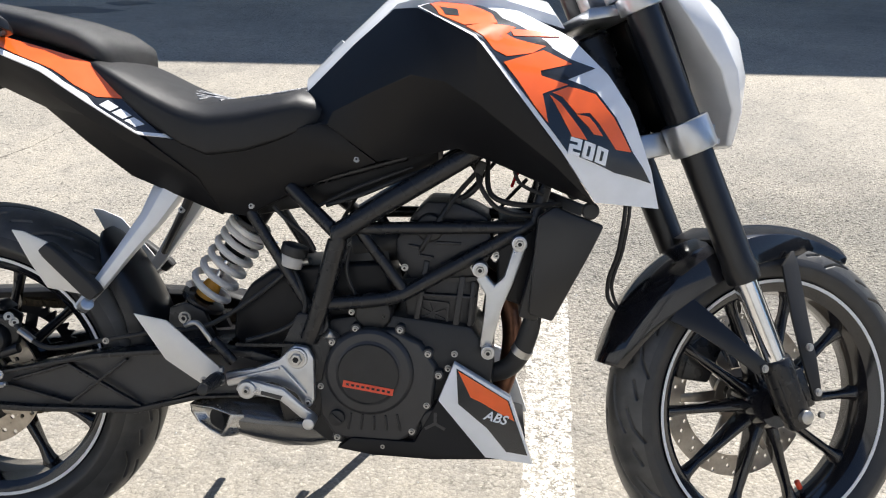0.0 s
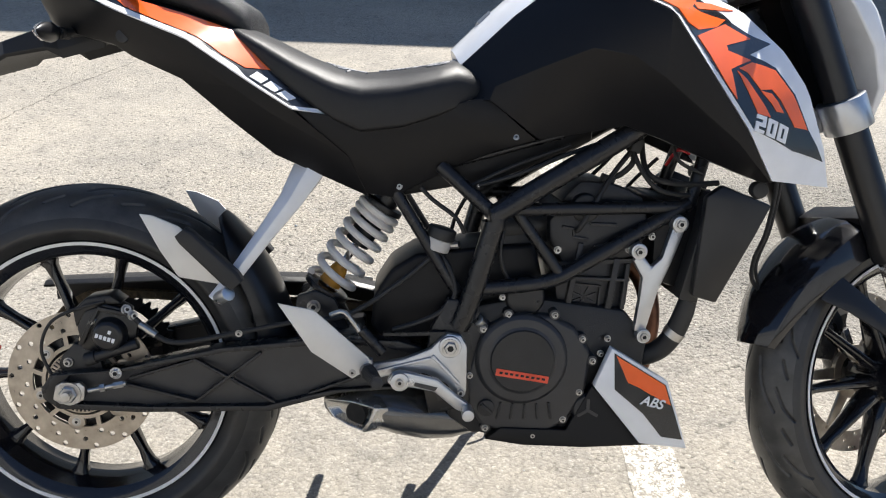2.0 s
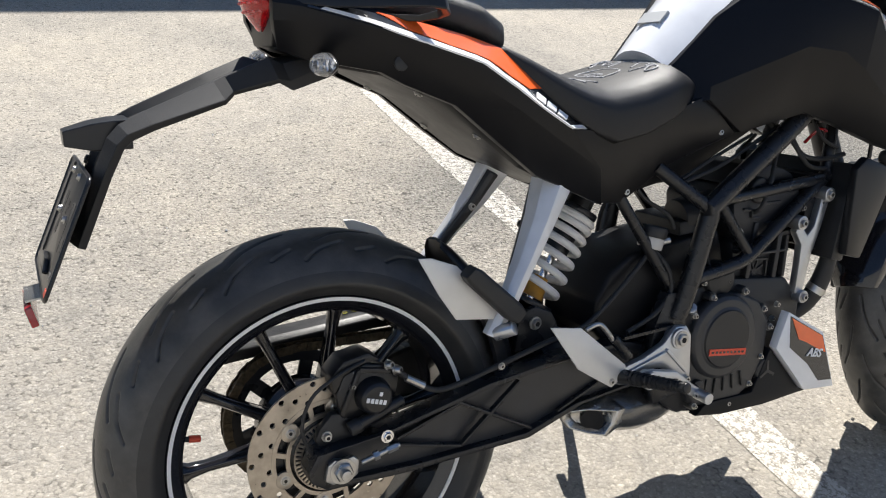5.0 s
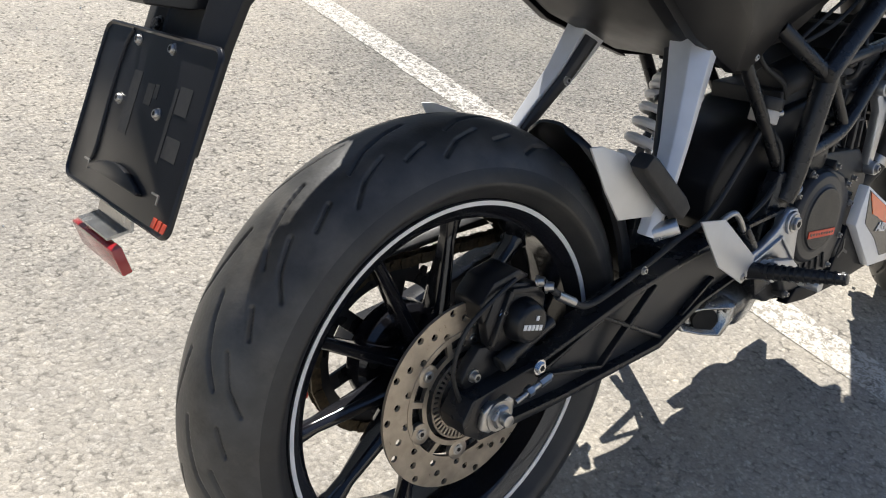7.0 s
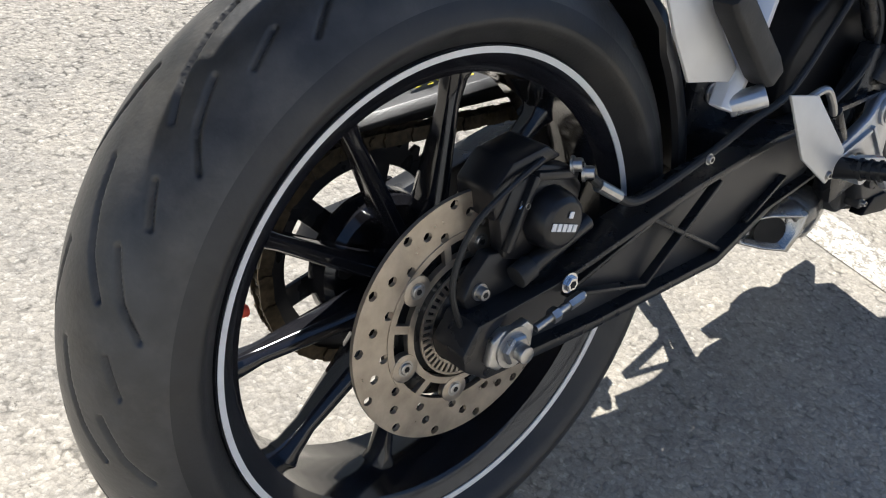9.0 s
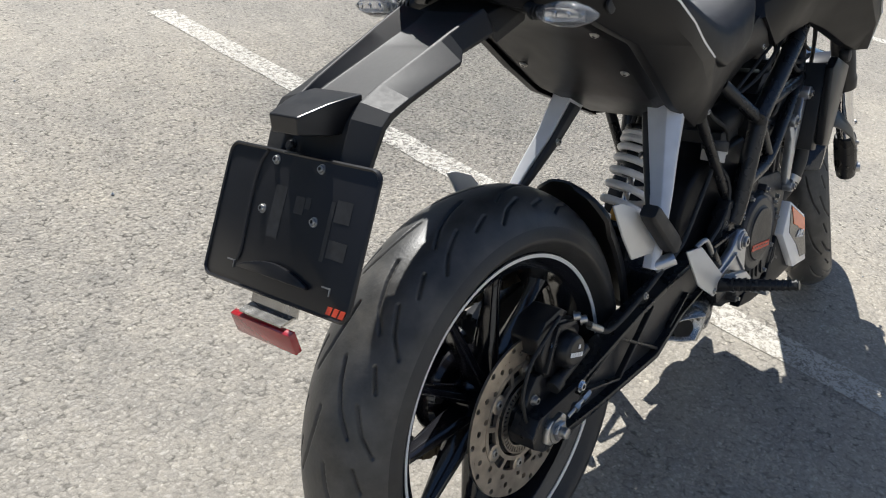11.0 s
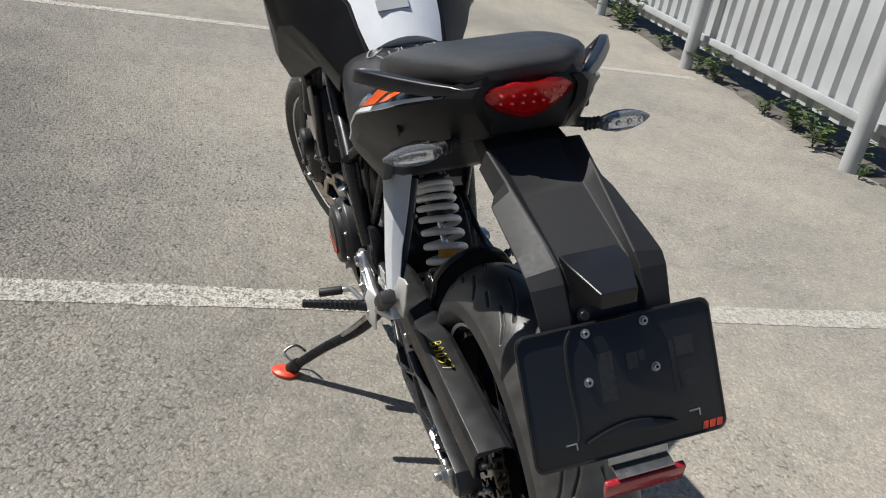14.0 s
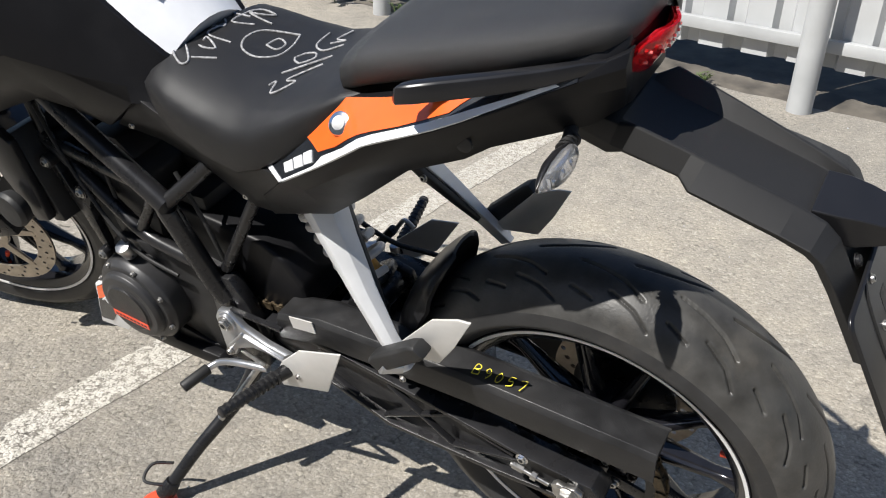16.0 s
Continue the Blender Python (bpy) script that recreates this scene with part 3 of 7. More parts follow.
for i, (x, y, s) in enumerate(((1.75, -3.0, 0.16), (2.15, -3.02, 0.22), (2.62, -3.02, 0.2), (2.95, -2.98, 0.26), (3.3, -3.05, 0.2), (3.62, -3.0, 0.16),
                               (4.5, -3.05, 0.3), (4.75, -3.0, 0.2), (6.6, -3.0, 0.4), (6.85, -3.05, 0.35), (1.35, -3.05, 0.12), (3.05, -3.1, 0.18), (5.6, -3.05, 0.16),
                               (0.62, -3.02, 0.07), (2.42, -2.95, 0.1))):
    weed(x, y, s, 40 + i)


def pebbles():
    """Loose grit and small stones scattered on the asphalt."""
    rng = random.Random(9)
    b = Build()
    for _ in range(900):
        x, y = rng.uniform(-2.5, 4.5), rng.uniform(-3.0, 3.2)
        r = rng.uniform(0.0012, 0.0032) * (2.2 if rng.random() < 0.04 else 1)
        q = [(x + r * sx * rng.uniform(0.6, 1.2), y + r * sy * rng.uniform(0.6, 1.2), r * sz * rng.uniform(0.5, 0.9) + r * 0.35)
             for sx, sy, sz in ((1, 0, 0), (0, 1, 0), (-1, 0, 0), (0, -1, 0), (0, 0, 1), (0, 0, -0.4))]
        b.add(q, [(0, 1, 4), (1, 2, 4), (2, 3, 4), (3, 0, 4), (1, 0, 5), (2, 1, 5), (3, 2, 5), (0, 3, 5)])
    tagged(part("grit", b, FENCE_STEEL), "scattered grit and small stones on asphalt", "grit", kind="stuff")


pebbles()


# never in view: placed and sized to set the shade edge on the asphalt
def building():
    b = Build().box((-2, 10.70, 3.54), (44, 3.0, 7.08))
    b.box((-2, 10.70, 7.13), (44.4, 3.3, 0.1))
    tagged(part("shade_wall", b, PLASTER), "unseen plain wall, added to cast the shade beyond the bays", "wall", kind="structure")


building()


def parked_van():
    """A dark van that stands across the far bay; only its shadow and the foot of one wheel come into view."""
    e = new("parked_van")
    e.location = (10.61, -0.42, 0)
    prof = [(-2.3, 0.28), (-2.36, 0.7), (-2.33, 2.2), (-2.2, 2.45), (1.2, 2.5), (1.6, 2.3), (2.1, 1.35), (2.65, 1.1), (2.7, 0.5), (2.65, 0.28)]
    low = [(y, z) for y, z in prof]
    rings = []
    for x, k, lo in ((-0.82, 0.93, 0.3), (-0.86, 1.0, 0.25), (0.86, 1.0, 0.25), (0.82, 0.93, 0.3)):
        rings.append([(x * (0.94 if z > 1.0 else 1.0), y * (k if z > 2.0 else 1), max(z, lo)) for y, z in low])
    part("body", Build().loft(rings), CAR_PAINT, e, "dark painted van body", bevel=0.03, segments=3)
    for s in (-1, 1):
        part("side_window", Build().add([(s * 0.815, 0.75, 1.35), (s * 0.815, 1.85, 1.35), (s * 0.815, 1.45, 2.0), (s * 0.815, 0.75, 2.0)], [(0, 1, 2, 3)]), GLASS, e)
        part("sill", Build().box((s * 0.84, 0, 0.25), (0.06, 2.1, 0.1)), PLASTIC, e, bevel=0.01)
        for y in (-1.28, 1.25):
            w = Build()
            prof_t = [(0.2, -0.09), (0.29, -0.095), (0.31, -0.06), (0.31, 0.06), (0.29, 0.095), (0.2, 0.09)]
            w.lathe(prof_t, n=40)
            w.v = [(s * 0.79 + b_, y + a_, c_ + 0.31) for a_, b_, c_ in w.v]
            wheel = part("wheel", w, RUBBER, e, "black tyre")
            h = Build().lathe([(0.0, -0.07), (0.205, -0.075), (0.205, 0.075), (0.0, 0.07)], n=32)
            h.v = [(s * 0.79 + b_, y + a_, c_ + 0.31) for a_, b_, c_ in h.v]
            part("rim", h, ALU, wheel)
    tagged(e, "dark parked van standing in a far bay", "van")


parked_van()


# ---- the motorcycle: x ahead, y to its left, z up in its own plane, from the rear axle ----
bike = new("motorcycle")
bike.matrix_world = pose(0, 0, 0.2953, -14.09, -0.45, 0)
tagged(bike, "black, white and orange naked motorcycle leaning on its side stand", "motorcycle")

TYRE_R, RIM_R, STRIPE_Y = 0.306, 0.2186, 0.0585
AXLE_F = (1.361, 0.0, -0.020)
RAKE = radians(24)
STEER = Matrix.Translation((1.343, 0.011, -0.02)) @ Matrix.Rotation(radians(20), 4, (-math.sin(RAKE), 0, math.cos(RAKE))) @ Matrix.Translation((-1.331, 0, 0.02))


def leg_x(z):
    return AXLE_F[0] - math.tan(RAKE) * (z - AXLE_F[2])


def tyre_build(r_out, width, bead_y, rng_seed, pitches=15):
    """A tyre with rounded tread, cut by slanting grooves."""
    half, fold = width / 2, radians(78)
    crown = half / math.sin(fold)
    nth, nu = 1000, 150
    # grooves of one pitch and side: (along, across) in metres from the middle, as short polylines
    pitch = 2 * math.pi * r_out / pitches
    cuts = [((0.0, 0.008), (0.03, 0.013), (0.062, 0.022), (0.09, 0.036)), ((0.05, 0.040), (0.085, 0.052), (0.11, 0.068)), ((0.0, 0.046), (0.03, 0.056))]
    segs = []
    for c in cuts:
        segs += [(a, b) for a, b in zip(c, c[1:])]
    arc = np.linspace(-fold, fold, nu + 1)
    yy, rr = crown * np.sin(arc), r_out - crown * (1 - np.cos(arc))
    across = crown * arc
    th = np.arange(nth) * 2 * math.pi / nth
    run = (th * r_out)[:, None] % pitch
    cut = np.full((nth, nu + 1), 9.0)
    for side in (-1, 1):
        u = np.broadcast_to(side * across[None, :], cut.shape)
        w = np.broadcast_to((run + (pitch / 2 if side > 0 else 0)) % pitch, cut.shape)
        for shift in (-pitch, 0, pitch):
            for (ax_, ay_), (bx_, by_) in segs:
                dx, dy = bx_ - ax_, by_ - ay_
                t = np.clip(((w + shift - ax_) * dx + (u - ay_) * dy) / (dx * dx + dy * dy), 0, 1)
                cut = np.minimum(cut, np.hypot(w + shift - ax_ - t * dx, u - ay_ - t * dy))
    edge = np.clip((0.0031 - cut) / 0.0026, 0, 1)
    depth = 0.0036 * edge * edge * (3 - 2 * edge)
    r = rr[None, :] - depth * np.cos(arc)[None, :]
    y = yy[None, :] - depth * np.sin(arc)[None, :]
    bead = [(rr[0] - 0.004, -half * 0.985), (RIM_R + 0.016, -bead_y - (half - bead_y) * 0.62), (RIM_R + 0.009, -bead_y - 0.003), (RIM_R + 0.0045, -bead_y + 0.002)]
    left = [(a, b) for a, b in reversed(bead)]
    right = [(a, -b) for a, b in bead]
    cols = [np.full(nth, q[0]) for q in left] + [r[:, k] for k in range(nu + 1)] + [np.full(nth, q[0]) for q in right]
    ycol = [np.full(nth, q[1]) for q in left] + [y[:, k] for k in range(nu + 1)] + [np.full(nth, q[1]) for q in right]
    rad, wid = np.stack(cols, 1), np.stack(ycol, 1)
    m = rad.shape[1]
    v = np.stack([rad * np.cos(th)[:, None], wid, rad * np.sin(th)[:, None]], -1).reshape(-1, 3)
    f = []
    for k in range(nth):
        k2 = (k + 1) % nth
        f += [(k * m + i, k * m + i + 1, k2 * m + i + 1, k2 * m + i) for i in range(m - 1)]
    b = Build()
    b.v, b.f = [tuple(p) for p in v.tolist()], f
    return b


def mesh_fast(name, b, mat, parent, label="", m=None, tread=0):
    me = bpy.data.meshes.new(name)
    me.from_pydata(b.v, [], b.f)
    if m:
        me.transform(m)
    me.polygons.foreach_set("use_smooth", [True] * len(me.polygons))
    me.set_sharp_from_angle(angle=radians(50))
    me.materials.append(mat)
    if tread:
        me.materials.append(RUBBER_TREAD)
        m_ = len(b.f) // tread
        inner = [1 if 16 <= i <= m_ - 17 else 0 for i in range(m_)]
        me.polygons.foreach_set("material_index", inner * tread)
    ob = new(name, me)
    ob.parent = parent
    if label:
        ob["label"] = label
    return ob


def drilled_disc(r0, r1, y, thick, sectors, rows, hole, wave=0.0):
    """A brake disc with rows of round holes cut right through."""
    b = Build()
    rings = [r0 + (r1 - r0) * k / rows for k in range(rows + 1)]
    dth = 2 * math.pi / sectors

    def pt(r, a):
        if wave and r > r1 - 1e-6:
            r += wave * math.cos(a * sectors / 3)
        return (r * math.cos(a), r * math.sin(a))

    v2, faces, walls = [], [], []

    def vert(p):
        v2.append(p)
        return len(v2) - 1

    for i in range(sectors):
        for j in range(rows):
            a0, a1, ra, rb = i * dth, (i + 1) * dth, rings[j], rings[j + 1]
            am, rm = (a0 + a1) / 2, (ra + rb) / 2
            outer = [pt(ra, a0), pt(ra, am), pt(ra, a1), pt(rm, a1), pt(rb, a1), pt(rb, am), pt(rb, a0), pt(rm, a0)]
            o = [vert(p) for p in outer]
            if (i + 2 * j) % 3 == 0:
                cx, cz = pt(rm, am)
                inner = []
                for k, p in enumerate(outer):
                    dx, dz = p[0] - cx, p[1] - cz
                    q = hole / math.hypot(dx, dz)
                    inner.append(vert((cx + dx * q, cz + dz * q)))
                faces += [(o[k], o[(k + 1) % 8], inner[(k + 1) % 8], inner[k]) for k in range(8)]
                walls += [(inner[k], inner[(k + 1) % 8]) for k in range(8)]
            else:
                faces.append(tuple(o))
            if j == 0:
                walls += [(o[0], o[1]), (o[1], o[2])]
            if j == rows - 1:
                walls += [(o[4], o[5]), (o[5], o[6])]
    n = len(v2)
    v = [(x, y - thick / 2, z) for x, z in v2] + [(x, y + thick / 2, z) for x, z in v2]
    f = faces + [tuple(n + k for k in reversed(q)) for q in faces] + [(a, c, n + c, n + a) for a, c in walls]
    return b.add(v, f)


def spoke_build(turn, hub_r, hub_y, out_r, out_y):
    """A tapered cast spoke with a raised rib."""
    b = Build()
    d = Vector((math.cos(turn), 0, math.sin(turn)))
    s = Vector((-d.z, 0, d.x))
    rings = []
    for r, w, y0, y1 in ((hub_r, 0.012, -hub_y, hub_y), (0.09, 0.0085, -hub_y * 0.8, hub_y * 0.8), (0.16, 0.0075, -out_y, out_y), (out_r - 0.012, 0.010, -out_y * 1.2, out_y * 1.2), (out_r, 0.017, -out_y * 1.5, out_y * 1.5)):
        c = d * r
        rings.append([tuple(c + s * a + Vector((0, yy_, 0))) for a, yy_ in ((-w, y0 * 0.5), (-w * 0.45, y0), (w * 0.45, y0), (w, y0 * 0.5), (w, y1 * 0.5), (w * 0.45, y1), (-w * 0.45, y1), (-w, y1 * 0.5))])
    return b.loft(rings)


def wheel(name, centre, r_out, width, bead_y, m, first_spoke, label):
    """A cast ten-spoke wheel: rim, tyre, tape stripes, spokes, valve."""
    at = m @ Matrix.Translation(centre)
    hy = bead_y
    prof = [(RIM_R + 0.004, -hy - 0.001), (RIM_R + 0.002, -hy), (RIM_R - 0.010, -hy + 0.004), (RIM_R - 0.020, -hy + 0.012), (RIM_R - 0.024, -0.018), (RIM_R - 0.028, 0.0), (RIM_R - 0.024, 0.018),
            (RIM_R - 0.020, hy - 0.012), (RIM_R - 0.010, hy - 0.004), (RIM_R + 0.002, hy), (RIM_R + 0.004, hy + 0.001), (RIM_R + 0.006, hy - 0.004), (RIM_R + 0.0, hy - 0.014), (RIM_R - 0.016, 0.0), (RIM_R, -hy + 0.014), (RIM_R + 0.006, -hy + 0.004)]
    rim = Build().lathe(prof, n=112)
    rim.lathe([(0.014, -0.052), (0.034, -0.052), (0.042, -0.03), (0.046, 0), (0.042, 0.03), (0.034, 0.052), (0.014, 0.052)], n=48)
    w = part(name, rim.moved(at), GLOSS_BLACK, bike, label, angle=28)
    mesh_fast("tyre", tyre_build(r_out, width, hy, 1), RUBBER, w, "worn black road tyre with slanting grooves", at, 1000)
    for k in range(10):
        part("spoke", spoke_build(radians(first_spoke + 36 * k), 0.036, 0.024, RIM_R - 0.022, 0.011).moved(at), GLOSS_BLACK, w, bevel=0.0015)
    for s in (-1, 1):
        tape = Build().lathe([(RIM_R - 0.0025, s * (hy - 0.0008)), (RIM_R + 0.0025, s * (hy + 0.0006)), (RIM_R + 0.0027, s * (hy + 0.0018)), (RIM_R - 0.0027, s * (hy + 0.0006))], n=140)
        part("rim_stripe", tape.moved(at), STRIPE, w, "white reflective rim tape")
    return w, at


rear, REAR_AT = wheel("rear_wheel", (0.005, 0, 0), TYRE_R, 0.152, STRIPE_Y, Matrix(), 5, "gloss black cast ten-spoke rear wheel")
front, FRONT_AT = wheel("front_wheel", AXLE_F, 0.292, 0.112, 0.046, STEER, 2, "gloss black cast ten-spoke front wheel turned left")


def valve(w, at, turn):
    d = Vector((math.cos(turn), 0, math.sin(turn)))
    a, b_ = d * (RIM_R - 0.024), d * (RIM_R - 0.052)
    part("valve_stem", Build().rod(a, b_ + d * 0.014, 0.004, 10).moved(at), RUBBER_BLACK, w)
    part("valve_cap", Build().rod(b_ + d * 0.016, b_, 0.0052, 12).moved(at), RED_PAINT, w, "red valve cap", bevel=0.001)


valve(rear, REAR_AT, radians(170))
valve(front, FRONT_AT, radians(-62))


# brake discs
def rear_disc():
    y = -0.076
    d = part("rear_brake_disc", drilled_disc(0.080, 0.115, y, 0.004, 42, 3, 0.0043), DISC_STEEL, bike, "drilled steel rear brake disc, slightly heat-tinted", weld=True)
    ring = Build().lathe([(0.0565, y - 0.0028), (0.0625, y - 0.0028), (0.0625, y + 0.0028), (0.0565, y + 0.0028)], n=72)
    ring.lathe([(0.0765, y - 0.0028), (0.0825, y - 0.0028), (0.0825, y + 0.0028), (0.0765, y + 0.0028)], n=72)
    part("carrier", ring, DISC_STEEL, d, "steel carrier ring of the disc")
    for k in range(6):
        a = radians(20 + 60 * k)
        c, s = math.cos(a), math.sin(a)
        lobe = [(0.0695 + 0.0125 * math.cos(2 * math.pi * q / 18), 0.0135 * math.sin(2 * math.pi * q / 18)) for q in range(18)]
        part("carrier_lobe", Build().prism([(u * c - w * s, u * s + w * c) for u, w in lobe], y - 0.0034, y + 0.0030), DISC_STEEL, d, bevel=0.0006)
        bolt("button", (0.069 * c, y - 0.0032, 0.069 * s), (0, -1, 0), 0.0066, 0.002, d, STEEL)
        a += radians(30)
        c, s = math.cos(a), math.sin(a)
        part("carrier_strut", Build().beam((0.060 * c, y, 0.060 * s), (0.079 * c + 0.004 * s, y, 0.079 * s - 0.004 * c), 0.007, 0.005, up=(0, 1, 0)), DISC_STEEL, d)
    part("hub_cover", Build().lathe([(0.012, y - 0.012), (0.030, y - 0.010), (0.038, y - 0.002), (0.055, y + 0.004), (0.056, y + 0.008), (0.079, y + 0.010), (0.079, y + 0.014), (0.012, y + 0.014)], n=48), FRAME_BLACK, d, "black hub cover")
    ring = Build().lathe([(0.0400, y - 0.0065), (0.0420, y - 0.0065), (0.0420, y - 0.0045), (0.0400, y - 0.0045)], n=60)
    ring.lathe([(0.0500, y - 0.0065), (0.0520, y - 0.0065), (0.0520, y - 0.0045), (0.0500, y - 0.0045)], n=60)
    for k in range(48):
        a = 2 * math.pi * k / 48
        c, s = math.cos(a), math.sin(a)
        ring.beam((0.041 * c, y - 0.0055, 0.041 * s), (0.051 * c, y - 0.0055, 0.051 * s), 0.0030, 0.002, up=(0, 1, 0))
    part("sensor_ring", ring, DISC_STEEL, d, "toothed wheel-speed ring")


def front_disc():
    y = 0.066
    d = part("front_brake_disc", drilled_disc(0.112, 0.150, y, 0.0045, 60, 3, 0.0038).moved(FRONT_AT), DISC_STEEL, bike, "drilled steel front brake disc", weld=True)
    part("carrier", Build().lathe([(0.034, y - 0.004), (0.05, y - 0.004), (0.05, y + 0.004), (0.034, y + 0.004)], n=40).moved(FRONT_AT), DISC_STEEL, d)
    for k in range(6):
        a = radians(60 * k)
        c, s = math.cos(a), math.sin(a)
        part("carrier_arm", Build().beam((0.045 * c, y, 0.045 * s), (0.12 * c, y, 0.12 * s), 0.022, 0.006, up=(0, 1, 0), w2=0.014).moved(FRONT_AT), DISC_STEEL, d, bevel=0.001)
    cal = Build().prism([(-0.135, 0.04), (-0.115, 0.10), (-0.075, 0.13), (-0.05, 0.095), (-0.08, 0.03)], y - 0.03, y + 0.045)
    c = part("front_brake_caliper", cal.moved(FRONT_AT), FRAME_BLACK, bike, "black front brake caliper", bevel=0.006)
    for q in ((-0.10, 0.08), (-0.09, 0.05)):
        p = FRONT_AT @ Vector((q[0], y + 0.045, q[1]))
        bolt("caliper_bolt", p, STEER.to_3x3() @ Vector((0, 1, 0)), 0.006, 0.006, c)


rear_disc()
front_disc()


# rear brake caliper with its bracket, hose and lettering bars
def rear_caliper():
    # two-part body over the disc, with a domed piston housing and a bridge
    c = part("rear_brake_caliper", Build().prism([(0.012, 0.062), (0.006, 0.096), (0.018, 0.122), (0.050, 0.134), (0.082, 0.126), (0.100, 0.104), (0.094, 0.078), (0.060, 0.058), (0.034, 0.054)], -0.106, -0.090), PLASTIC_SATIN, bike, "black rear brake caliper", bevel=0.004)
    part("bridge", Build().prism([(0.004, 0.094), (0.000, 0.122), (0.020, 0.142), (0.056, 0.148), (0.076, 0.134), (0.050, 0.132), (0.022, 0.120)], -0.104, -0.058), PLASTIC_SATIN, c, bevel=0.004)
    part("inner_half", Build().prism([(0.010, 0.080), (0.010, 0.118), (0.050, 0.134), (0.080, 0.118), (0.070, 0.084), (0.034, 0.070)], -0.066, -0.052), PLASTIC_SATIN, c, bevel=0.004)
    part("piston_housing", Build().lathe([(0, -0.1275), (0.018, -0.1275), (0.0225, -0.1245), (0.025, -0.116), (0.027, -0.100), (0, -0.100)], (0.058, 0, 0.088), 36), PLASTIC_SATIN, c, bevel=0.001)
    part("body_rib", Build().beam((0.012, -0.108, 0.070), (0.040, -0.108, 0.128), 0.007, 0.008, up=(0, 1, 0)).beam((0.040, -0.108, 0.128), (0.086, -0.108, 0.118), 0.007, 0.008, up=(0, 1, 0)), PLASTIC_SATIN, c, bevel=0.0015)
    part("bracket", Build().prism([(-0.018, 0.052), (0.000, 0.070), (0.03, 0.064), (0.042, 0.03), (0.030, -0.010), (0.004, -0.016), (-0.014, 0.006), (-0.026, 0.036)], -0.103, -0.088), PLASTIC_SATIN, c, bevel=0.003)
    part("slide_pin_housing", Build().rod((0.030, -0.113, 0.050), (0.100, -0.113, 0.074), 0.0085, 16), PLASTIC_SATIN, c, bevel=0.0015)
    part("pin_boot", Build().rod((0.020, -0.113, 0.0465), (0.036, -0.113, 0.052), 0.0105, 16), RUBBER_BLACK, c, bevel=0.001)
    part("pin_clip", Build().tube(((0.024, -0.1085, 0.104), (0.029, -0.110, 0.108), (0.030, -0.110, 0.103), (0.034, -0.110, 0.111), (0.037, -0.109, 0.109)), 0.0008, 6, 4), CHROME, c, "bright wire pin clip")
    bolt("pad_pin", (0.030, -0.107, 0.106), (0, -1, 0), 0.0042, 0.005, c, STEEL)
    bolt("bridge_bolt", (0.082, -0.107, 0.126), (0.5, -0.85, 0.2), 0.0070, 0.009, c, STEEL)
    # two rows of plain bars where the caliper is lettered
    turn = Matrix.Rotation(radians(18), 4, "Y")
    base = Matrix.Translation((0.056, -0.1285, 0.088)) @ turn
    part("badge", Build().box((0.004, 0, 0.009), (0.0045, 0.001, 0.0055)).moved(base), WHITE, c)
    for k in range(5):
        part("badge_bar", Build().box((-0.0126 + 0.0063 * k, 0, -0.002), (0.0044, 0.001, 0.0064)).moved(base), WHITE, c, "plain white bar of the caliper lettering")
    bolt("banjo", (0.092, -0.110, 0.118), (0.6, -0.8, 0.1), 0.007, 0.010, c)
    bolt("pin", (-0.010, -0.103, 0.040), (0, -1, 0), 0.0068, 0.008, c, STEEL)
    part("sensor_lead", Build().tube(((-0.03, -0.108, 0.012), (-0.046, -0.112, 0.06), (-0.030, -0.114, 0.105), (0.01, -0.112, 0.128), (0.05, -0.105, 0.138)), 0.0026, 8, 6), RUBBER_BLACK, c)
    part("brake_hose", Build().tube(((0.098, -0.115, 0.114), (0.125, -0.12, 0.092), (0.165, -0.12, 0.078), (0.26, -0.118, 0.096), (0.34, -0.11, 0.11), (0.42, -0.10, 0.12), (0.5, -0.09, 0.17), (0.56, -0.085, 0.22)), 0.0042, 10, 6), RUBBER_BLACK, bike)
    part("hose_sleeve", Build().tube(((0.105, -0.117, 0.106), (0.13, -0.12, 0.09)), 0.0058, 10), STEEL, bike)


rear_caliper()


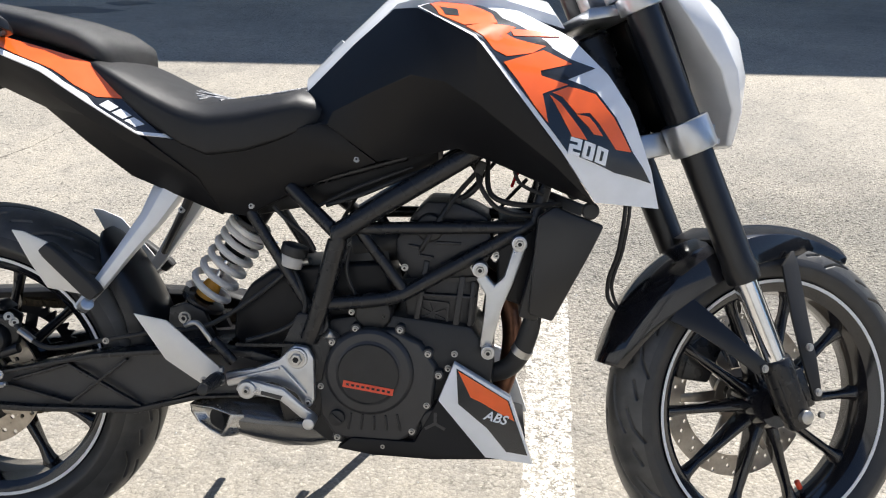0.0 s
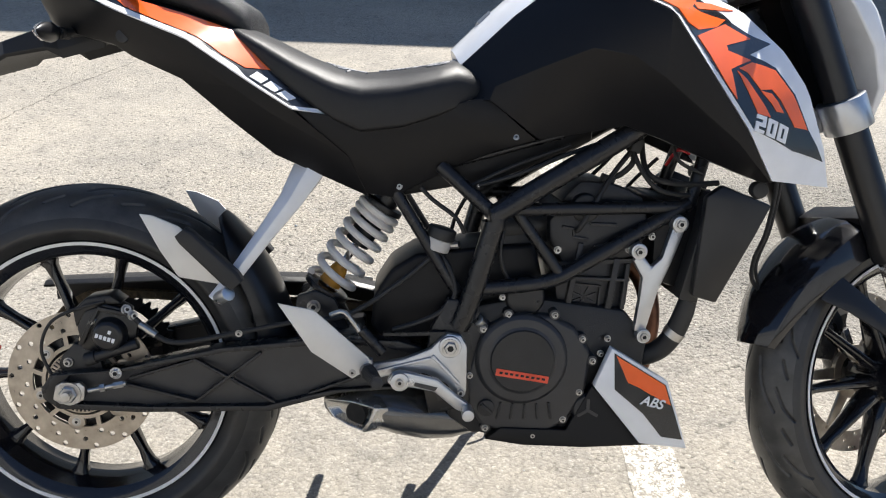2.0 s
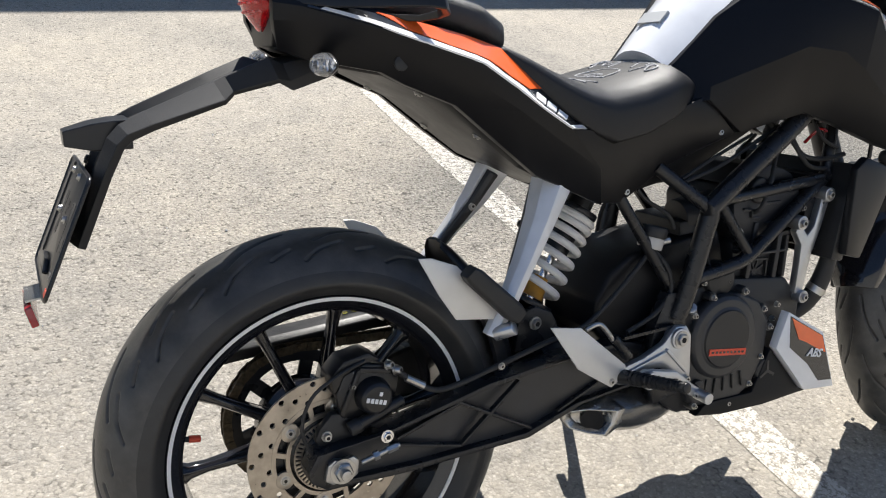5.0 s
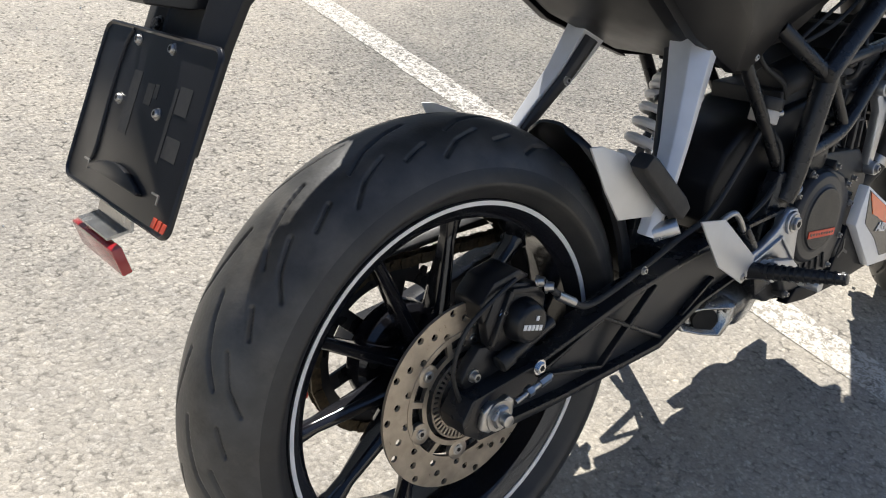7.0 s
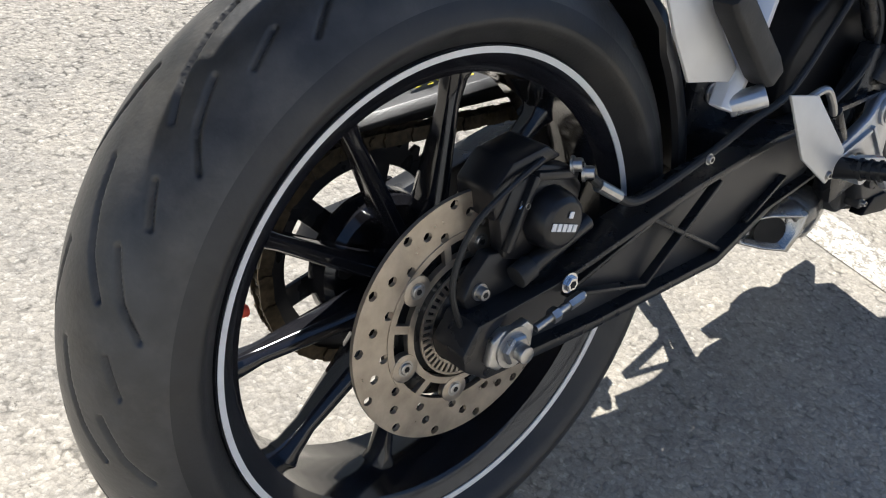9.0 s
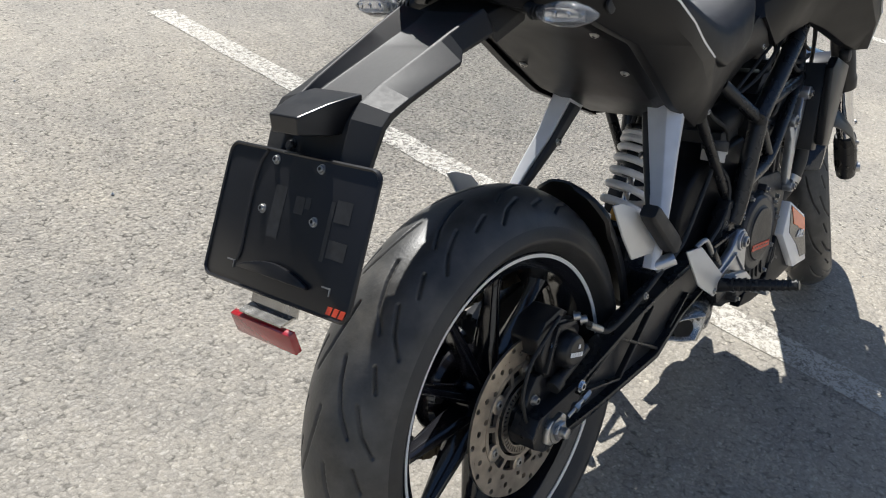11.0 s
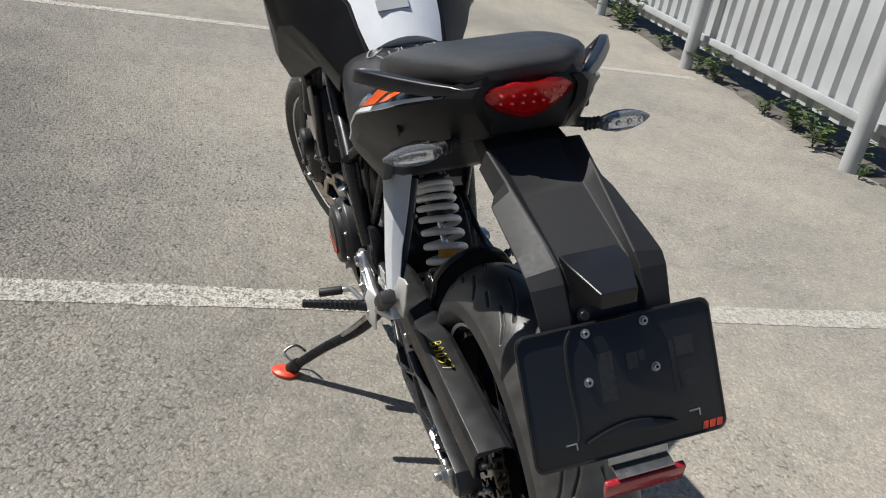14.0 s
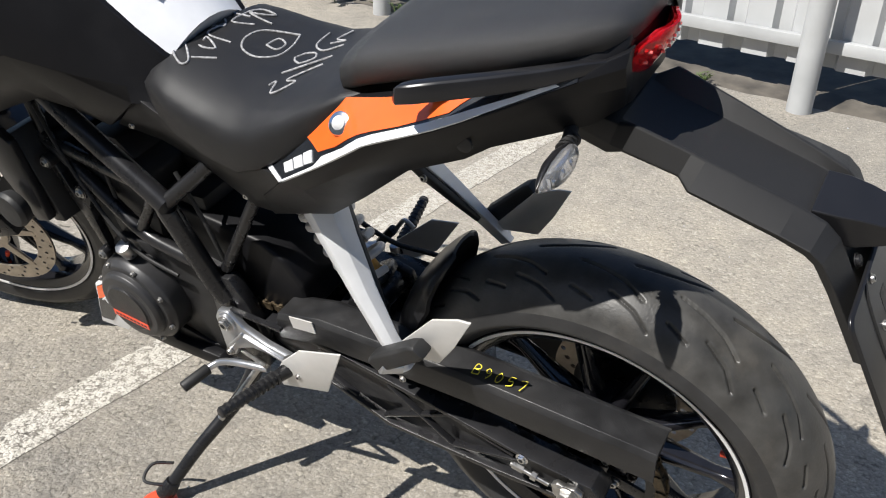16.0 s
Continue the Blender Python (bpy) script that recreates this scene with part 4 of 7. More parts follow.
# ---- swingarm ----
def swingarm():
    frame_out = [(-0.045, 0.004), (-0.03, 0.026), (0.06, 0.034), (0.232, 0.072), (0.40, 0.085), (0.50, 0.078), (0.57, 0.055), (0.58, 0.02), (0.54, 0.0), (0.41, -0.004), (0.30, -0.030), (0.10, -0.033), (-0.02, -0.028), (-0.042, -0.012)]
    made = []
    for s in (-1, 1):
        # rim of the beam, as a closed band round the sunk web
        b = Build()
        if frame_out:
            n = len(frame_out)
            inner = [((x - 0.255) * 0.90 + 0.255, (z - 0.024) * 0.84 + 0.024) for x, z in frame_out]
            ya, yb = s * 0.126, s * 0.088
            v = [(x, ya, z) for x, z in frame_out] + [(x, ya, z) for x, z in inner] + [(x, yb, z) for x, z in frame_out] + [(x, yb, z) for x, z in inner]
            f = []
            for i in range(n):
                j = (i + 1) % n
                f += [(i, j, n + j, n + i), (2 * n + j, 2 * n + i, 3 * n + i, 3 * n + j), (j, i, 2 * n + i, 2 * n + j), (n + i, n + j, 3 * n + j, 3 * n + i)]
            b.add(v, f)
        # narrower towards the pivot
        b.v = [(x, y if x < 0.3 else y * (1 - 0.25 * (x - 0.3) / 0.28), z) for x, y, z in b.v]
        arm = part("swingarm", b, FRAME_BLACK, bike, "black cast swingarm beam with crossed ribs", bevel=0.0025)
        w = Build().prism(inner, s * 0.112, s * 0.098)
        w.v = [(x, y if x < 0.3 else y * (1 - 0.25 * (x - 0.3) / 0.28), z) for x, y, z in w.v]
        part("web", w, ENGINE_GREY, arm)
        r = Build()
        for (a, b2) in (((0.185, 0.052), (0.308, -0.019)), ((0.187, -0.017), (0.288, 0.063)), ((0.077, 0.012), (0.187, -0.017)), ((0.086, 0.019), (0.185, 0.050)), ((0.36, -0.006), (0.443, 0.022))):
            r.beam((a[0], s * 0.117, a[1]), (b2[0], s * 0.117, b2[1]), 0.005, 0.010, up=(0, 1, 0))
        r.v = [(x, y if x < 0.3 else y * (1 - 0.25 * (x - 0.3) / 0.28), z) for x, y, z in r.v]
        part("rib", r, FRAME_BLACK, arm, bevel=0.0015)
        # axle block, adjuster and nut
        blk = part("axle_block", Build().prism([(-0.025, -0.010), (-0.020, 0.012), (-0.010, 0.018), (0.004, 0.015), (0.016, 0.018), (0.024, 0.010), (0.022, -0.010), (0.010, -0.017), (0.0, -0.014), (-0.014, -0.018)], s * 0.125, s * 0.134), STEEL, arm, "zinc-plated axle adjuster block", bevel=0.002)
        part("adjuster", Build().rod((0.028, s * 0.131, 0.004), (0.085, s * 0.131, 0.016), 0.0036, 12).hexagon((0.046, s * 0.131, 0.0080), (1, 0, 0.2), 0.0066, 0.008).hexagon((0.066, s * 0.131, 0.0120), (1, 0, 0.2), 0.0055, 0.016), STEEL, arm)
        bolt("axle_nut", (0, s * 0.134, 0), (0, s, 0), 0.0165, 0.008, arm, STEEL)
        part("axle_tip", Build().rod((0, s * 0.142, 0), (0, s * 0.151, 0), 0.0075, 20), STEEL, arm, bevel=0.001)
        bolt("stand_boss", (0.069, s * 0.127, 0.031), (0, s, 0), 0.0085, 0.005, arm, CHROME)
        bolt("clip_bolt", (0.255, s * 0.122, 0.094), (0, s, 0), 0.005, 0.004, arm, STEEL)
        made.append(arm)
    part("swingarm_bridge", Build().box((0.40, 0, 0.045), (0.09, 0.19, 0.075)).rod((0.565, -0.1, 0.04), (0.565, 0.1, 0.04), 0.03, 20), FRAME_BLACK, bike, bevel=0.006)
    part("axle", Build().rod((0, -0.14, 0), (0, 0.14, 0), 0.0085, 16), STEEL, bike)
    return made


swingarm()


# ---- bodywork ----
def rows_shell(rows, thick):
    """A shell through rows of points, each row as long as the next."""
    n = len(rows[0])
    v = [p for r in rows for p in r]
    f = [(i * n + k, i * n + k + 1, (i + 1) * n + k + 1, (i + 1) * n + k) for i in range(len(rows) - 1) for k in range(n - 1)]
    return Build().shell(v, f, thick)


def other(row):
    return [(x, -y, z) for x, y, z in row]


TANK_EDGE = [(0.565, -0.068, 0.488), (0.594, -0.080, 0.512), (0.665, -0.092, 0.580), (0.732, -0.125, 0.632), (0.771, -0.165, 0.630), (0.861, -0.230, 0.581), (0.988, -0.208, 0.422), (1.041, -0.178, 0.348)]
TANK_MID = [(0.598, -0.098, 0.462), (0.636, -0.118, 0.476), (0.70, -0.158, 0.505), (0.765, -0.188, 0.532), (0.817, -0.212, 0.522), (0.862, -0.214, 0.494), (0.977, -0.204, 0.406), (1.039, -0.179, 0.347)]
TANK_LOW = [(0.592, -0.110, 0.452), (0.628, -0.126, 0.456), (0.706, -0.118, 0.399), (0.770, -0.118, 0.410), (0.833, -0.130, 0.423), (0.888, -0.140, 0.404), (1.000, -0.150, 0.358), (1.040, -0.158, 0.344)]
for t in both("tank_side_panel", rows_shell([TANK_EDGE, TANK_MID, TANK_LOW], 0.02), PLASTIC, bike, "matt black faceted tank panel", bevel=0.003):
    pass

SHROUD_IN = [(0.771, -0.167, 0.632), (0.861, -0.232, 0.583), (0.988, -0.210, 0.424), (1.041, -0.180, 0.350)]
SHROUD_OUT = [(0.800, -0.095, 0.648), (0.907, -0.085, 0.642), (1.002, -0.110, 0.594), (1.059, -0.140, 0.536), (1.093, -0.155, 0.483), (1.126, -0.155, 0.397), (1.141, -0.150, 0.339)]
DARK = [(0.011, 0.05), (0.005, 0.66), (0.117, 0.90), (0.242, 0.64), (0.31, 0.69), (0.39, 0.72), (0.425, 0.69), (0.486, 0.78), (0.543, 0.93), (0.541, 0.572), (0.614, 0.758), (0.824, 0.835), (0.923, 0.952), (0.88, 0.49), (0.78, 0.06), (0.62, 0.05), (0.44, 0.045), (0.312, 0.045), (0.244, 0.05), (0.09, 0.04)]
GLYPHS = [
    [(0.012, 0.40), (0.027, 0.93), (0.117, 0.787), (0.219, 0.579), (0.258, 0.472), (0.204, 0.095), (0.093, 0.07)],
    [(0.214, 0.084), (0.238, 0.359), (0.275, 0.484), (0.303, 0.595), (0.313, 0.387), (0.341, 0.43), (0.41, 0.639), (0.413, 0.444), (0.386, 0.162), (0.347, 0.083), (0.299, 0.085)],
    [(0.30, 0.50), (0.338, 0.75), (0.399, 0.90), (0.364, 0.689), (0.328, 0.45)],
    [(0.40, 0.079), (0.42, 0.576), (0.5, 0.739), (0.478, 0.373), (0.494, 0.343), (0.558, 0.526), (0.553, 0.302), (0.553, 0.215), (0.652, 0.069), (0.585, 0.06), (0.475, 0.08)],
    [(0.566, 0.277), (0.605, 0.323), (0.75, 0.35), (0.725, 0.212), (0.618, 0.26)],
    [(0.562, 0.319), (0.565, 0.514), (0.619, 0.727), (0.821, 0.811), (0.804, 0.633), (0.668, 0.547), (0.656, 0.41), (0.588, 0.383)],
    [(0.658, 0.405), (0.68, 0.511), (0.751, 0.549), (0.739, 0.46)],
]
SLOTS = [[(0.056, 0.349), (0.107, 0.467), (0.148, 0.255), (0.112, 0.126)]]
# block digits as bars in a unit cell: x0, y0, x1, y1
DIGITS = {"2": ((0, 0.78, 1, 1), (0.66, 0.5, 1, 0.8), (0, 0.39, 1, 0.61), (0, 0.2, 0.34, 0.5), (0, 0, 1, 0.22)), "0": ((0, 0.8, 1, 1), (0, 0, 1, 0.2), (0, 0, 0.36, 1), (0.64, 0, 1, 1))}
for side in (-1, 1):
    a, b_ = (SHROUD_IN, SHROUD_OUT) if side < 0 else (other(SHROUD_IN), other(SHROUD_OUT))
    sur = Ruled(a, b_)
    v, f = sur.skin(26, 5)
    shroud = part("tank_shroud", Build().shell(v, f, 0.012), WHITE, bike, "white gloss tank shroud with orange and dark graphics", angle=25)
    part("dark_graphic", sur.mark(DARK, 0.0010), DARK_FILM, shroud)
    for g in GLYPHS:
        part("orange_graphic", sur.mark(g, 0.0020), ORANGE, shroud, "orange angular graphic")
    for g in SLOTS:
        part("dark_graphic", sur.mark(g, 0.0028), DARK_FILM, shroud)
    # the number, in block digits on a slanted base line
    low0, low1, top0, top1 = Vector((0.779, 0.044)), Vector((0.856, 0.430)), Vector((0.724, 0.201)), Vector((0.804, 0.560))
    for k, d in enumerate("200"):
        num = Build()
        for x0, y0, x1, y1 in DIGITS[d]:
            q = []
            for x, y in ((x0, y0), (x1, y0), (x1, y1), (x0, y1)):
                u = (k if side < 0 else 2 - k) / 3 + 0.275 * (x if side < 0 else 1 - x)
                q.append(tuple(low0.lerp(low1, u).lerp(top0.lerp(top1, u), y)))
            m = sur.mark(q, 0.0024)
            num.add(m.v, m.f)
        part("model_number", num, WHITE, shroud, "white block digit on the shroud")


# tank top with its white strip, and the core below the panels
def tank_top():
    st = [(0.588, 0.074, 0.503), (0.630, 0.082, 0.545), (0.668, 0.088, 0.580), (0.735, 0.100, 0.642), (0.780, 0.118, 0.652), (0.88, 0.10, 0.655), (0.98, 0.07, 0.63)]
    v, f = [], []
    n = 9
    for x, w, z in st:
        for k in range(n):
            u = -1 + 2 * k / (n - 1)
            v.append((x - 0.012 * (1 - u * u), u * w, z + 0.028 * (1 - u * u)))
    f = [(i * n + k, (i + 1) * n + k, (i + 1) * n + k + 1, i * n + k + 1) for i in range(len(st) - 1) for k in range(n - 1)]
    k = len(v)
    low = [(x + 0.015, y * 0.98, z - 0.02) for x, y, z in v]
    edges = [(a, b2) for q in f for a, b2 in zip(q, q[1:] + q[:1])]
    s = set(edges)
    f2 = f + [tuple(k + i for i in reversed(q)) for q in f] + [(b2, a, k + a, k + b2) for a, b2 in edges if (b2, a) not in s]
    t = part("tank_top", Build().add(v + low, f2), WHITE, bike, "white gloss tank cover strip", angle=30)
    part("warning_label", Build().box((0.6275, 0.012, 0.5805), (0.024, 0.060, 0.006), (-3, -43, 0)), FENCE_STEEL, t, "small pale printed label, unreadable")
    core = Build().loft([[(x, s_ * w, z) for s_, z in ((-1, zb), (-1, zt), (1, zt), (1, zb))] for x, w, zb, zt in ((0.62, 0.085, 0.46, 0.50), (0.70, 0.10, 0.43, 0.58), (0.80, 0.13, 0.43, 0.62), (0.93, 0.11, 0.42, 0.60), (1.01, 0.07, 0.40, 0.56))])
    part("tank_core", core, PLASTIC_SATIN, bike)


tank_top()


# side panel below the seat
SIDE_TOP = [(0.348, -0.160, 0.436), (0.42, -0.138, 0.424), (0.52, -0.132, 0.434), (0.58, -0.126, 0.450), (0.628, -0.118, 0.462)]
SIDE_MID = [(0.404, -0.134, 0.378), (0.46, -0.115, 0.352), (0.55, -0.113, 0.390), (0.60, -0.112, 0.410), (0.665, -0.118, 0.427)]
SIDE_LOW = [(0.436, -0.098, 0.312), (0.488, -0.091, 0.304), (0.58, -0.088, 0.352), (0.64, -0.092, 0.376), (0.704, -0.108, 0.397)]
for q in both("side_panel", rows_shell([SIDE_TOP, SIDE_MID, SIDE_LOW], 0.015), PLASTIC, bike, "matt black side panel below the seat", bevel=0.002):
    s = -1 if q.data.vertices[0].co.y < 0 else 1
    for x, y, z in ((0.672, 0.108, 0.402), (0.497, 0.095, 0.322)):
        bolt("panel_screw", (x, s * y, z), (0, s, 0.15), 0.0048, 0.003, q, STEEL)

# tail panel with its graphics
TAIL_A = [(-0.005, -0.092, 0.612), (0.06, -0.125, 0.597), (0.13, -0.138, 0.580), (0.20, -0.135, 0.562), (0.265, -0.122, 0.542), (0.33, -0.127, 0.487), (0.402, -0.131, 0.426)]
TAIL_B = [(-0.005, -0.098, 0.603), (0.07, -0.144, 0.577), (0.128, -0.165, 0.555), (0.199, -0.178, 0.530), (0.250, -0.178, 0.496), (0.295, -0.171, 0.466), (0.345, -0.167, 0.435)]
TAIL_C = [(-0.003, -0.098, 0.585), (0.078, -0.134, 0.553), (0.135, -0.154, 0.528), (0.205, -0.169, 0.500), (0.262, -0.171, 0.465), (0.31, -0.166, 0.433), (0.422, -0.130, 0.369)]
TAIL_D = [(0.0, -0.075, 0.540), (0.086, -0.120, 0.521), (0.113, -0.128, 0.505), (0.183, -0.134, 0.475), (0.250, -0.132, 0.419), (0.313, -0.124, 0.369), (0.450, -0.096, 0.306)]
TAIL_END = [(-0.034, -0.066, 0.622), (-0.034, -0.076, 0.609), (-0.034, -0.072, 0.588), (-0.024, -0.048, 0.552)]
for side in (-1, 1):
    A, B, C, D = (TAIL_A, TAIL_B, TAIL_C, TAIL_D) if side < 0 else (other(TAIL_A), other(TAIL_B), other(TAIL_C), other(TAIL_D))
    tail = part("tail_panel", rows_shell([[(e[0], e[1] * -side, e[2])] + list(r) for e, r in zip(TAIL_END, (A, B, C, D))], 0.015), PLASTIC, bike, "matt black tail panel with orange and white graphics", bevel=0.0014, angle=17)
    sur = Ruled(A, B)
    part("dark_graphic", sur.mark([(0.02, 0.06), (0.99, 0.05), (0.985, 0.94), (0.02, 0.94)], 0.0012), DARK_FILM, tail)
    part("orange_graphic", sur.mark([(0.20, 0.0), (0.62, 0.03), (0.70, 0.10), (0.785, 0.20), (0.770, 0.46), (0.757, 0.70), (0.68, 0.79), (0.46, 0.75), (0.31, 0.62)], 0.0022), ORANGE, tail, "orange tail graphic")
    part("white_line", sur.mark([(0.07, 0.50), (0.30, 0.72), (0.44, 0.80), (0.54, 0.83), (0.65, 0.88), (0.745, 0.83), (0.80, 0.935), (0.985, 0.94), (0.985, 1.0), (0.54, 1.0), (0.30, 0.98), (0.06, 0.8)], 0.0022), WHITE, tail)
    part("white_line", sur.mark([(0.973, 0.0), (0.995, 0.0), (0.995, 0.98), (0.975, 0.98)], 0.0024), WHITE, tail)
    part("white_line", sur.mark([(0.61, 0.0), (0.98, 0.0), (0.98, 0.055), (0.63, 0.05)], 0.0023), WHITE, tail)
    # a plain slanted mark where the maker's badge sits
    for k in range(3):
        u = 0.800 + 0.050 * k
        part("badge_bar", sur.mark([(u - 0.018, 0.58 - 0.03 * k), (u + 0.022, 0.55 - 0.03 * k), (u + 0.040, 0.82 - 0.02 * k), (u, 0.85 - 0.02 * k)], 0.0026), WHITE, tail, "plain white badge mark")
    if side > 0:
        c = sur.at(0.638, 0.462, 0.0)
        lk = Build().tube((c, c + Vector((0, 0.7, 0.7)) * 0.007), 0.0135, 24)
        part("seat_lock", lk, CHROME, tail, "round chrome seat lock", bevel=0.002)
        part("key_slot", Build().tube((c + Vector((0, 0.7, 0.7)) * 0.007, c + Vector((0, 0.7, 0.7)) * 0.0078), 0.008, 16), STEEL, tail)
    cap = Vector((0.105, side * 0.137, 0.532))
    part("panel_plug", Build().tube((cap, cap + Vector((0, side * 0.004, 0))), 0.0095, 18), RUBBER_BLACK, tail, bevel=0.001)


def tail_core():
    st = [(-0.030, 0.056, 0.634, 0.070, 0.606, 0.044, 0.556), (-0.006, 0.078, 0.624, 0.092, 0.600, 0.068, 0.548), (0.03, 0.094, 0.612, 0.114, 0.586, 0.090, 0.540), (0.09, 0.112, 0.600, 0.138, 0.566, 0.112, 0.525),
          (0.17, 0.112, 0.580, 0.148, 0.545, 0.116, 0.492), (0.26, 0.10, 0.546, 0.136, 0.498, 0.100, 0.422), (0.33, 0.09, 0.50, 0.112, 0.438, 0.090, 0.368), (0.45, 0.07, 0.42, 0.086, 0.38, 0.07, 0.318)]
    rings = [[(x, -wt, zt), (x, wt, zt), (x, wm, zm), (x, wb, zb), (x, -wb, zb), (x, -wm, zm)] for x, wt, zt, wm, zm, wb, zb in st]
    part("tail_unit", Build().loft(rings), PLASTIC, bike, "black tail unit", bevel=0.003)
    # tray under the tail, seen from behind and below
    tray = Build().loft([[(x, -w, z), (x, w, z), (x, w * 0.8, z - 0.012), (x, -w * 0.8, z - 0.012)] for x, w, z in ((0.02, 0.066, 0.545), (0.10, 0.108, 0.527), (0.18, 0.124, 0.487), (0.30, 0.116, 0.390), (0.41, 0.088, 0.335))])
    t = part("undertray", tray, PLASTIC, bike, "matt black tail undertray", bevel=0.002)
    for s in (-1, 1):
        bolt("tray_screw", (0.15, s * 0.09, 0.490), (-0.55, 0, -0.83), 0.006, 0.003, t, STEEL)
        bolt("tray_screw", (0.24, s * 0.085, 0.426), (-0.6, 0, -0.8), 0.006, 0.003, t, STEEL)


tail_core()


# seats
def superring(x, w, zt, zb, power=2.6, n=28, crown=0.0):
    ring = []
    zc = (zt + zb) / 2
    for k in range(n):
        a = 2 * math.pi * k / n
        c, s = math.cos(a), math.sin(a)
        y = w * math.copysign(abs(c) ** (2 / power), c)
        z = (zt - zc) * math.copysign(abs(s) ** (2 / power), s)
        ring.append((x, y, zc + z))
    return ring


def seats():
    st = [(0.236, 0.118, 0.553, 0.545), (0.262, 0.132, 0.556, 0.522), (0.30, 0.140, 0.540, 0.492), (0.35, 0.146, 0.517, 0.452), (0.40, 0.148, 0.498, 0.420), (0.44, 0.147, 0.492, 0.404), (0.50, 0.142, 0.498, 0.412),
          (0.55, 0.135, 0.508, 0.428), (0.580, 0.126, 0.514, 0.440), (0.606, 0.112, 0.503, 0.447), (0.626, 0.098, 0.487, 0.453), (0.640, 0.082, 0.474, 0.462)]
    rings = []
    for x, w, zt, zb in st:
        ring = []
        for k in range(32):
            a = 2 * math.pi * k / 32
            c, q = math.cos(a), math.sin(a)
            p = 2.9 if q > 0 else 14.0
            zc = zb + (zt - zb) * 0.5
            ring.append((x, w * (0.97 if q > 0.3 else 1.0) * math.copysign(abs(c) ** (2 / p), c), zc + (zt - zb) * 0.5 * math.copysign(abs(q) ** (2 / p), q)))
        rings.append(ring)
    s = part("rider_seat", Build().loft(rings), VINYL, bike, "black vinyl rider seat with white chalk scrawl", angle=60)
    st2 = [(0.276, 0.096, 0.570, 0.535), (0.266, 0.118, 0.587, 0.535), (0.235, 0.128, 0.606, 0.550), (0.18, 0.130, 0.622, 0.568), (0.12, 0.122, 0.634, 0.580), (0.06, 0.110, 0.644, 0.594), (0.02, 0.096, 0.650, 0.604), (-0.012, 0.078, 0.651, 0.612), (-0.028, 0.06, 0.646, 0.620), (-0.034, 0.04, 0.640, 0.626)]
    rings = [superring(x, w, zt, zb, 3.6) for x, w, zt, zb in st2]
    part("pillion_seat", Build().loft(rings), VINYL_WEAVE, bike, "black weave-grained pillion seat", angle=60)

    def top(x, y):
        for a, b2 in zip(st, st[1:]):
            if a[0] <= x <= b2[0]:
                t = (x - a[0]) / (b2[0] - a[0])
                w, zt, zb = (a[i] + (b2[i] - a[i]) * t for i in (1, 2, 3))
                return (zt + zb) / 2 + (zt - zb) / 2 * max(1 - abs(y / w) ** 3.2, 0) ** (1 / 3.2) + 0.0008
        return 0.5

    # chalk strokes: (x, y) runs, no words
    runs = [[(0.583, 0.047), (0.592, 0.057), (0.58, 0.072), (0.559, 0.083), (0.554, 0.074), (0.569, 0.058), (0.583, 0.047)], [(0.605, 0.005), (0.597, 0.022), (0.562, 0.041), (0.544, 0.033), (0.569, 0.02), (0.568, 0.029)],
            [(0.556, 0.066), (0.528, 0.049)], [(0.595, -0.035), (0.601, -0.022), (0.584, -0.008), (0.57, -0.015), (0.582, -0.03), (0.595, -0.035)], [(0.573, -0.018), (0.575, 0.013), (0.537, 0.011)],
            [(0.60, -0.063), (0.583, -0.05), (0.559, -0.055)], [(0.569, -0.067), (0.57, -0.03), (0.541, -0.042)], [(0.59, -0.08), (0.562, -0.065), (0.536, -0.081), (0.559, -0.082), (0.566, -0.063), (0.524, -0.058)],
            [(0.475, -0.056), (0.521, -0.039), (0.53, -0.012), (0.518, 0.012), (0.491, 0.019), (0.467, 0.003), (0.465, -0.026), (0.475, -0.056)], [(0.497, -0.012), (0.493, -0.033), (0.476, -0.026), (0.478, -0.009), (0.497, -0.012)],
            [(0.429, 0.066), (0.424, 0.057), (0.411, 0.083), (0.391, 0.058), (0.411, 0.05), (0.378, 0.017)], [(0.433, 0.036), (0.382, -0.007)], [(0.438, -0.019), (0.443, -0.003), (0.426, 0.008), (0.413, -0.007), (0.422, -0.021), (0.438, -0.019)],
            [(0.446, -0.083), (0.44, -0.046), (0.415, -0.029), (0.392, -0.044)], [(0.416, -0.096), (0.419, -0.065), (0.402, -0.061), (0.42, -0.05)]]
    for r in runs:
        part("chalk_stroke", Build().tube([(x, y, top(x, y) - 0.0011) for x, y in r], 0.0016, 8, 5), CHALK, s, "white chalk scrawl, unreadable")


seats()


